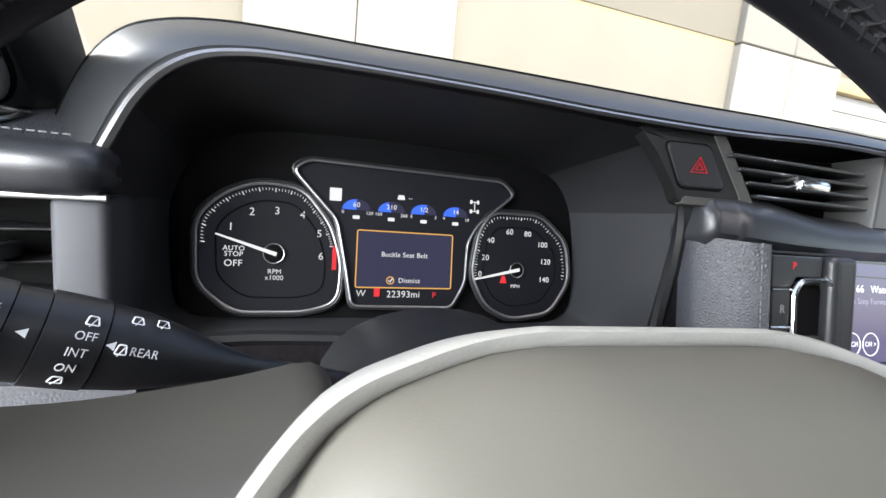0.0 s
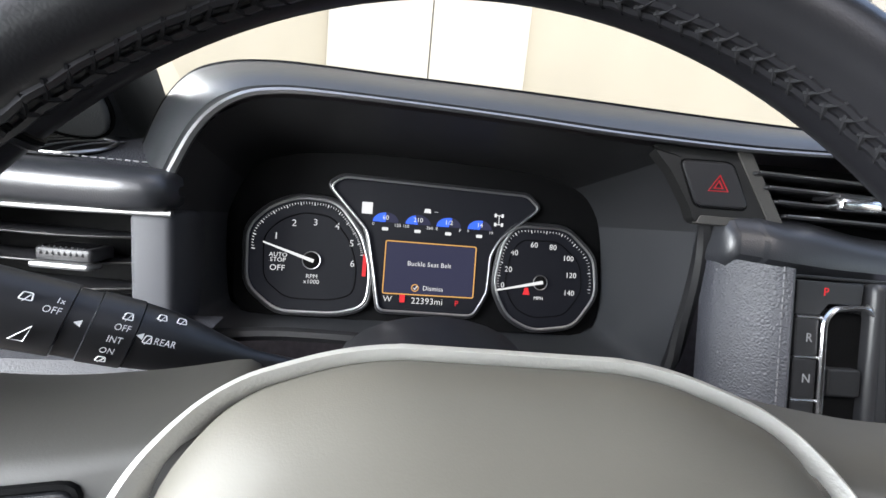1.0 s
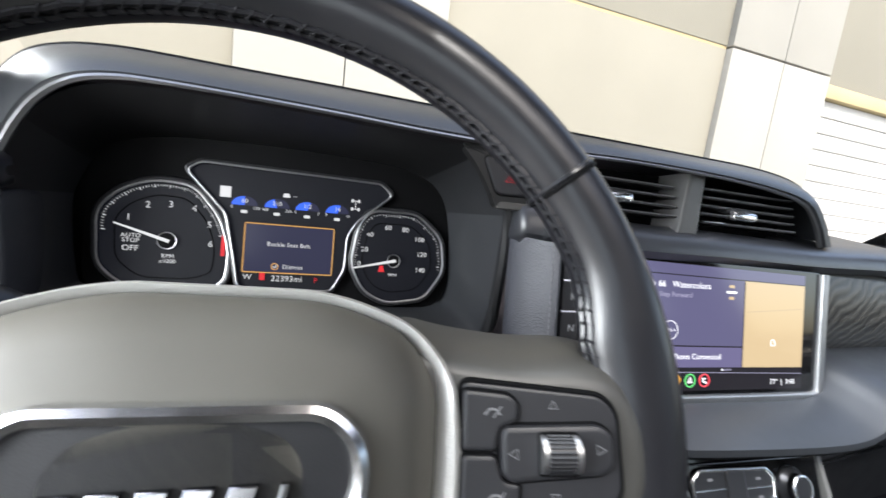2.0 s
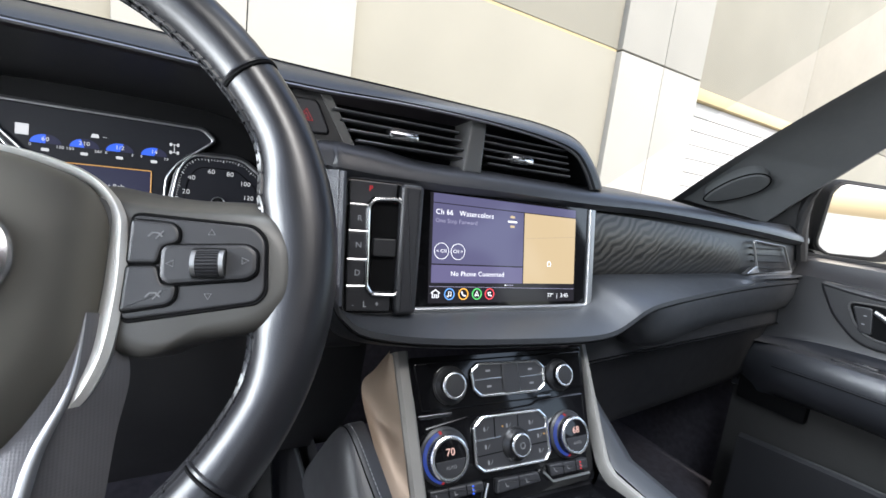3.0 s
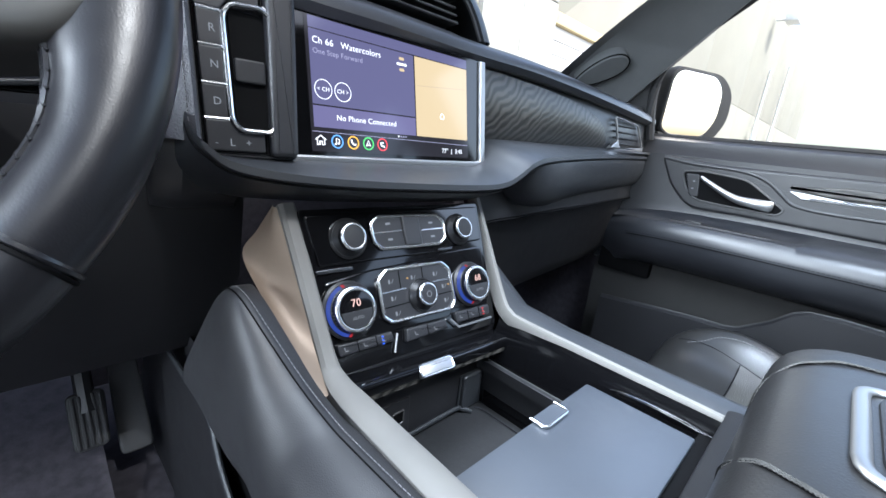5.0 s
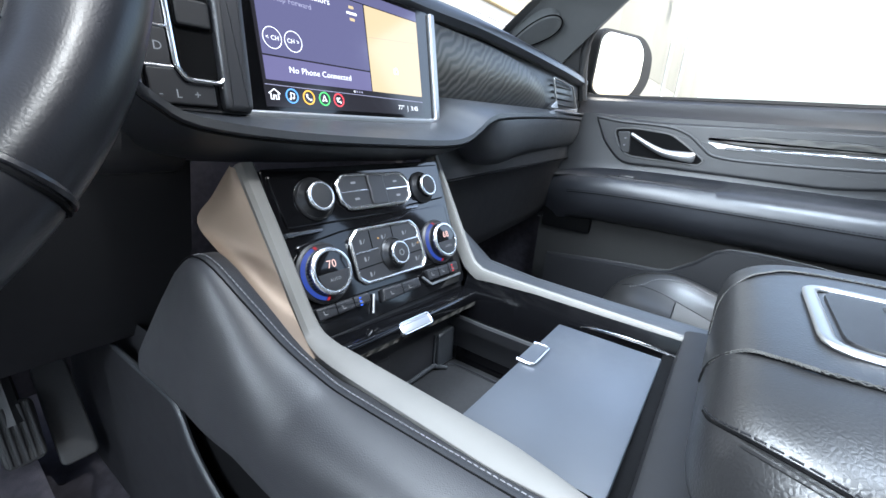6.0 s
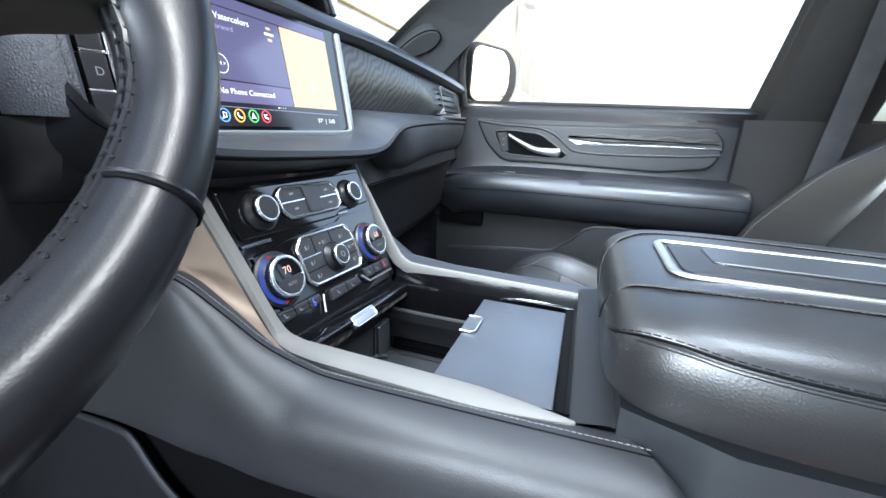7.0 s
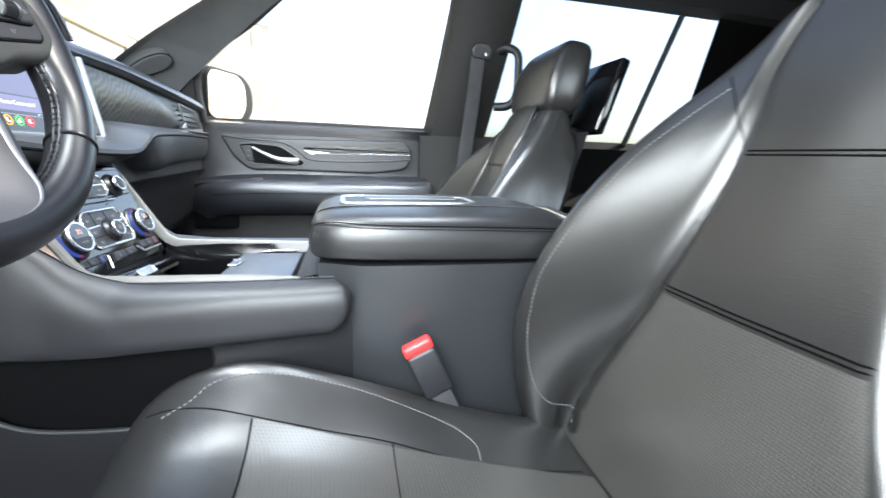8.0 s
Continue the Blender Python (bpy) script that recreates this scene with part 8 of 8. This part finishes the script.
    h = part("headrest", cushion(hr), SEAT, s, "padded leather headrest")
    for sg in (1, -1):
        part("post", tube([(SX + sg * 0.065, -0.865, 1.30), (SX + sg * 0.065, -0.855, 1.22)], 0.006, 10, False, (0, 1, 0)), CHROME, h, "chrome headrest post")
    rs = plane((SX, -0.985, 1.33), (-1, 0, 0), (0, -0.22, 1))
    tv = part("rear_screen", box_on(rs, (-0.145, -0.10, -0.016), (0.145, 0.10, 0.014), 0.008, 3), GLOSS, s, "black rear-seat screen on the backrest")
    part("screen_mount", box((SX - 0.05, -0.98, 1.16), (SX + 0.05, -0.86, 1.25), 0.01), DASH2, tv)
    part("base", box((SX - 0.21, -0.66, 0.56), (SX + 0.21, -0.14, 0.71), 0.02), DASH2, s, "dark seat base")
    part("back_panel", loft([[(SX - 0.2, y, z), (SX, y - 0.012, z), (SX + 0.2, y, z)] for z, y in ((0.72, -0.80), (0.95, -0.83), (1.15, -0.88), (1.25, -0.90))]), DASH2, s, "hard back shell")
    return s


driver = seat()
passenger = copy_thing(driver, Matrix.Translation((-SX, -0.45, 0.535)))
for ob in passenger.children:
    if ob.name.split(".")[0] in ("headrest", "rear_screen"):
        ob.location.z += 0.025
recline = Matrix.Translation((0, -0.66, 0.75)) @ Matrix.Rotation(radians(5.0), 4, 'X') @ Matrix.Translation((0, 0.66, -0.75))
for ob in passenger.children:
    mean = sum((v.co for v in ob.data.vertices), Vector()) / len(ob.data.vertices)
    if mean.z > 0.86 and mean.y < -0.6:
        ob.matrix_basis = recline @ ob.matrix_basis
for ob in driver.children:
    if ob.name.split(".")[0] in ("headrest", "rear_screen"):
        ob.location.z += 0.045


def second_row(x):
    r = thing("second_row_seat", (x, -1.6, 0.6), "black leather second-row seat behind the front seats", "seat", "second-row seats")
    rings_ = [[(x - w, y, z), (x - w, y + 0.06, z), (x - w * 0.7, y + 0.10, z), (x, y + 0.09, z), (x + w * 0.7, y + 0.10, z), (x + w, y + 0.06, z), (x + w, y, z), (x, y - 0.05, z)] for z, y, w in ((0.62, -1.62, 0.24), (0.9, -1.66, 0.25), (1.1, -1.71, 0.24), (1.2, -1.75, 0.2), (1.23, -1.77, 0.12))]
    part("backrest", cushion(rings_), SEAT, r)
    part("cushion", box((x - 0.25, -1.6, 0.62), (x + 0.25, -1.12, 0.84), 0.05, 4), SEAT, r)
    part("headrest", box((x - 0.13, -1.83, 1.27), (x + 0.13, -1.73, 1.46), 0.03, 4), SEAT, r)
    for sg in (1, -1):
        part("post", tube([(x + sg * 0.06, -1.78, 1.2), (x + sg * 0.06, -1.78, 1.3)], 0.006, 8, False, (0, 1, 0)), CHROME, r)


second_row(0.45)
second_row(-0.45)

# belts -------------------------------------------------------------------
belt = thing("seat_belt", (0.79, -0.8, 1.2), "black seat belt hanging from the centre pillar", "seat belt")
strap = spl([(0.738, -0.797, 1.47), (0.748, -0.785, 1.30), (0.755, -0.765, 1.10), (0.765, -0.74, 0.85)], 5)
part("webbing", sweep(strap, rrect(0.0018, 0.048, 0.0006), (0, 1, 0)), WEB, belt, "black webbing")
part("anchor", plate(plane((0.742, -0.805, 1.478), (0, -1, 0), (-0.25, 0, 1)), rpoly([(-0.030, -0.018), (0.034, -0.024), (0.040, 0.012), (0.022, 0.030), (-0.018, 0.030), (-0.034, 0.012)], 0.010), -0.012, 0.012, 0.005, 3), BUTTON, belt, "black shoulder anchor")
part("anchor_bolt", lathe(plane((0.729, -0.822, 1.470), (0, -1, 0), (0, 0, 1)), [(0.007, 0), (0.007, 0.004), (0.004, 0.006)], 16), SATIN, belt)
grab = thing("grab_handle", (0.74, -0.9, 1.4), "dark grab handle on the centre pillar", "handle")
part("bar", tube(spl([(0.752, -0.868, 1.490), (0.728, -0.895, 1.497), (0.720, -0.930, 1.478), (0.722, -0.938, 1.42), (0.730, -0.938, 1.345), (0.742, -0.915, 1.312), (0.766, -0.872, 1.308)], 6), 0.015, 12, False, (1, 0, 0), 0.7), DASH2, grab, "curved dark bar")
bk_ = thing("belt_buckle", (-0.208, -0.5, 0.76), "black belt buckle with a red release button", "buckle")
Bk = plane((-0.213, -0.449, 0.862), (0.0, -0.90, 0.44), (0.10, 0.42, 0.90))
part("case", box_on(Bk, (-0.021, -0.055, -0.012), (0.021, 0.012, 0.012), 0.005, 3), BUTTON, bk_, "black buckle case")
part("button", box_on(Bk, (-0.0205, 0.010, -0.011), (0.0205, 0.025, 0.011), 0.004, 3), RED, bk_, "bright red release button")
part("stalk", box_on(Bk, (-0.015, -0.13, -0.005), (0.015, -0.05, 0.005), 0.003), WEB, bk_)

# foot well ---------------------------------------------------------------
ped = thing("brake_pedal", (-0.30, 0.42, 0.70), "black brake pedal with rubber ribs", "pedal")
Mp = plane((-0.268, 0.40, 0.712), (1, 0, 0), (0, 0.5, 1))
part("pad", plate(Mp, rpoly([(-0.022, -0.042), (0.020, -0.042), (0.023, 0.042), (-0.023, 0.042)], 0.010), -0.012, 0.0, 0.004), RUBBER, ped, "rubber pedal pad")
for k in range(5):
    x = -0.016 + 0.008 * k
    part("rib", box_on(Mp, (x - 0.0022, -0.038, -0.002), (x + 0.0022, 0.038, 0.003), 0.0015), RUBBER, ped)
part("lever", tube([(-0.268, 0.41, 0.72), (-0.268, 0.50, 0.86), (-0.268, 0.52, 1.0)], 0.012, 8), DASH2, ped)
acc = thing("accelerator_pedal", (-0.20, 0.44, 0.66), "slim black rubber accelerator pedal", "pedal")
part("pad", plate(plane((-0.215, 0.43, 0.70), (1, 0, 0), (0, 0.6, 1)), rpoly([(-0.022, -0.075), (0.022, -0.075), (0.02, 0.075), (-0.02, 0.075)], 0.01), -0.01, 0.0, 0.003), RUBBER, acc)
mat_ = thing("floor_mat", (-0.43, 0.2, 0.565), "dark carpet floor mat under the pedals", "floor mat")
part("mat", loft([[(x, y, 0.568 + max(0, y - 0.30) * 0.55 + 0.004 * math.sin(9 * x + 7 * y)) for x in [-0.66 + 0.045 * k for k in range(10)]] for y in (-0.08, 0.05, 0.18, 0.30, 0.40, 0.50, 0.6)]), CARPET, mat_, "ribbed dark mat")
flm = thing("protective_film", (-0.42, 0.2, 0.58), "crumpled clear plastic sheet on the floor mat", "plastic sheet")
part("sheet", loft([[(x, y, 0.592 + max(0, y - 0.30) * 0.55 + 0.010 * noise.noise((x * 14, y * 14, 0.3))) for x in [-0.60 + 0.025 * k for k in range(14)]] for y in [-0.05 + 0.03 * k for k in range(14)]]), FILM, flm, "clear crumpled plastic")
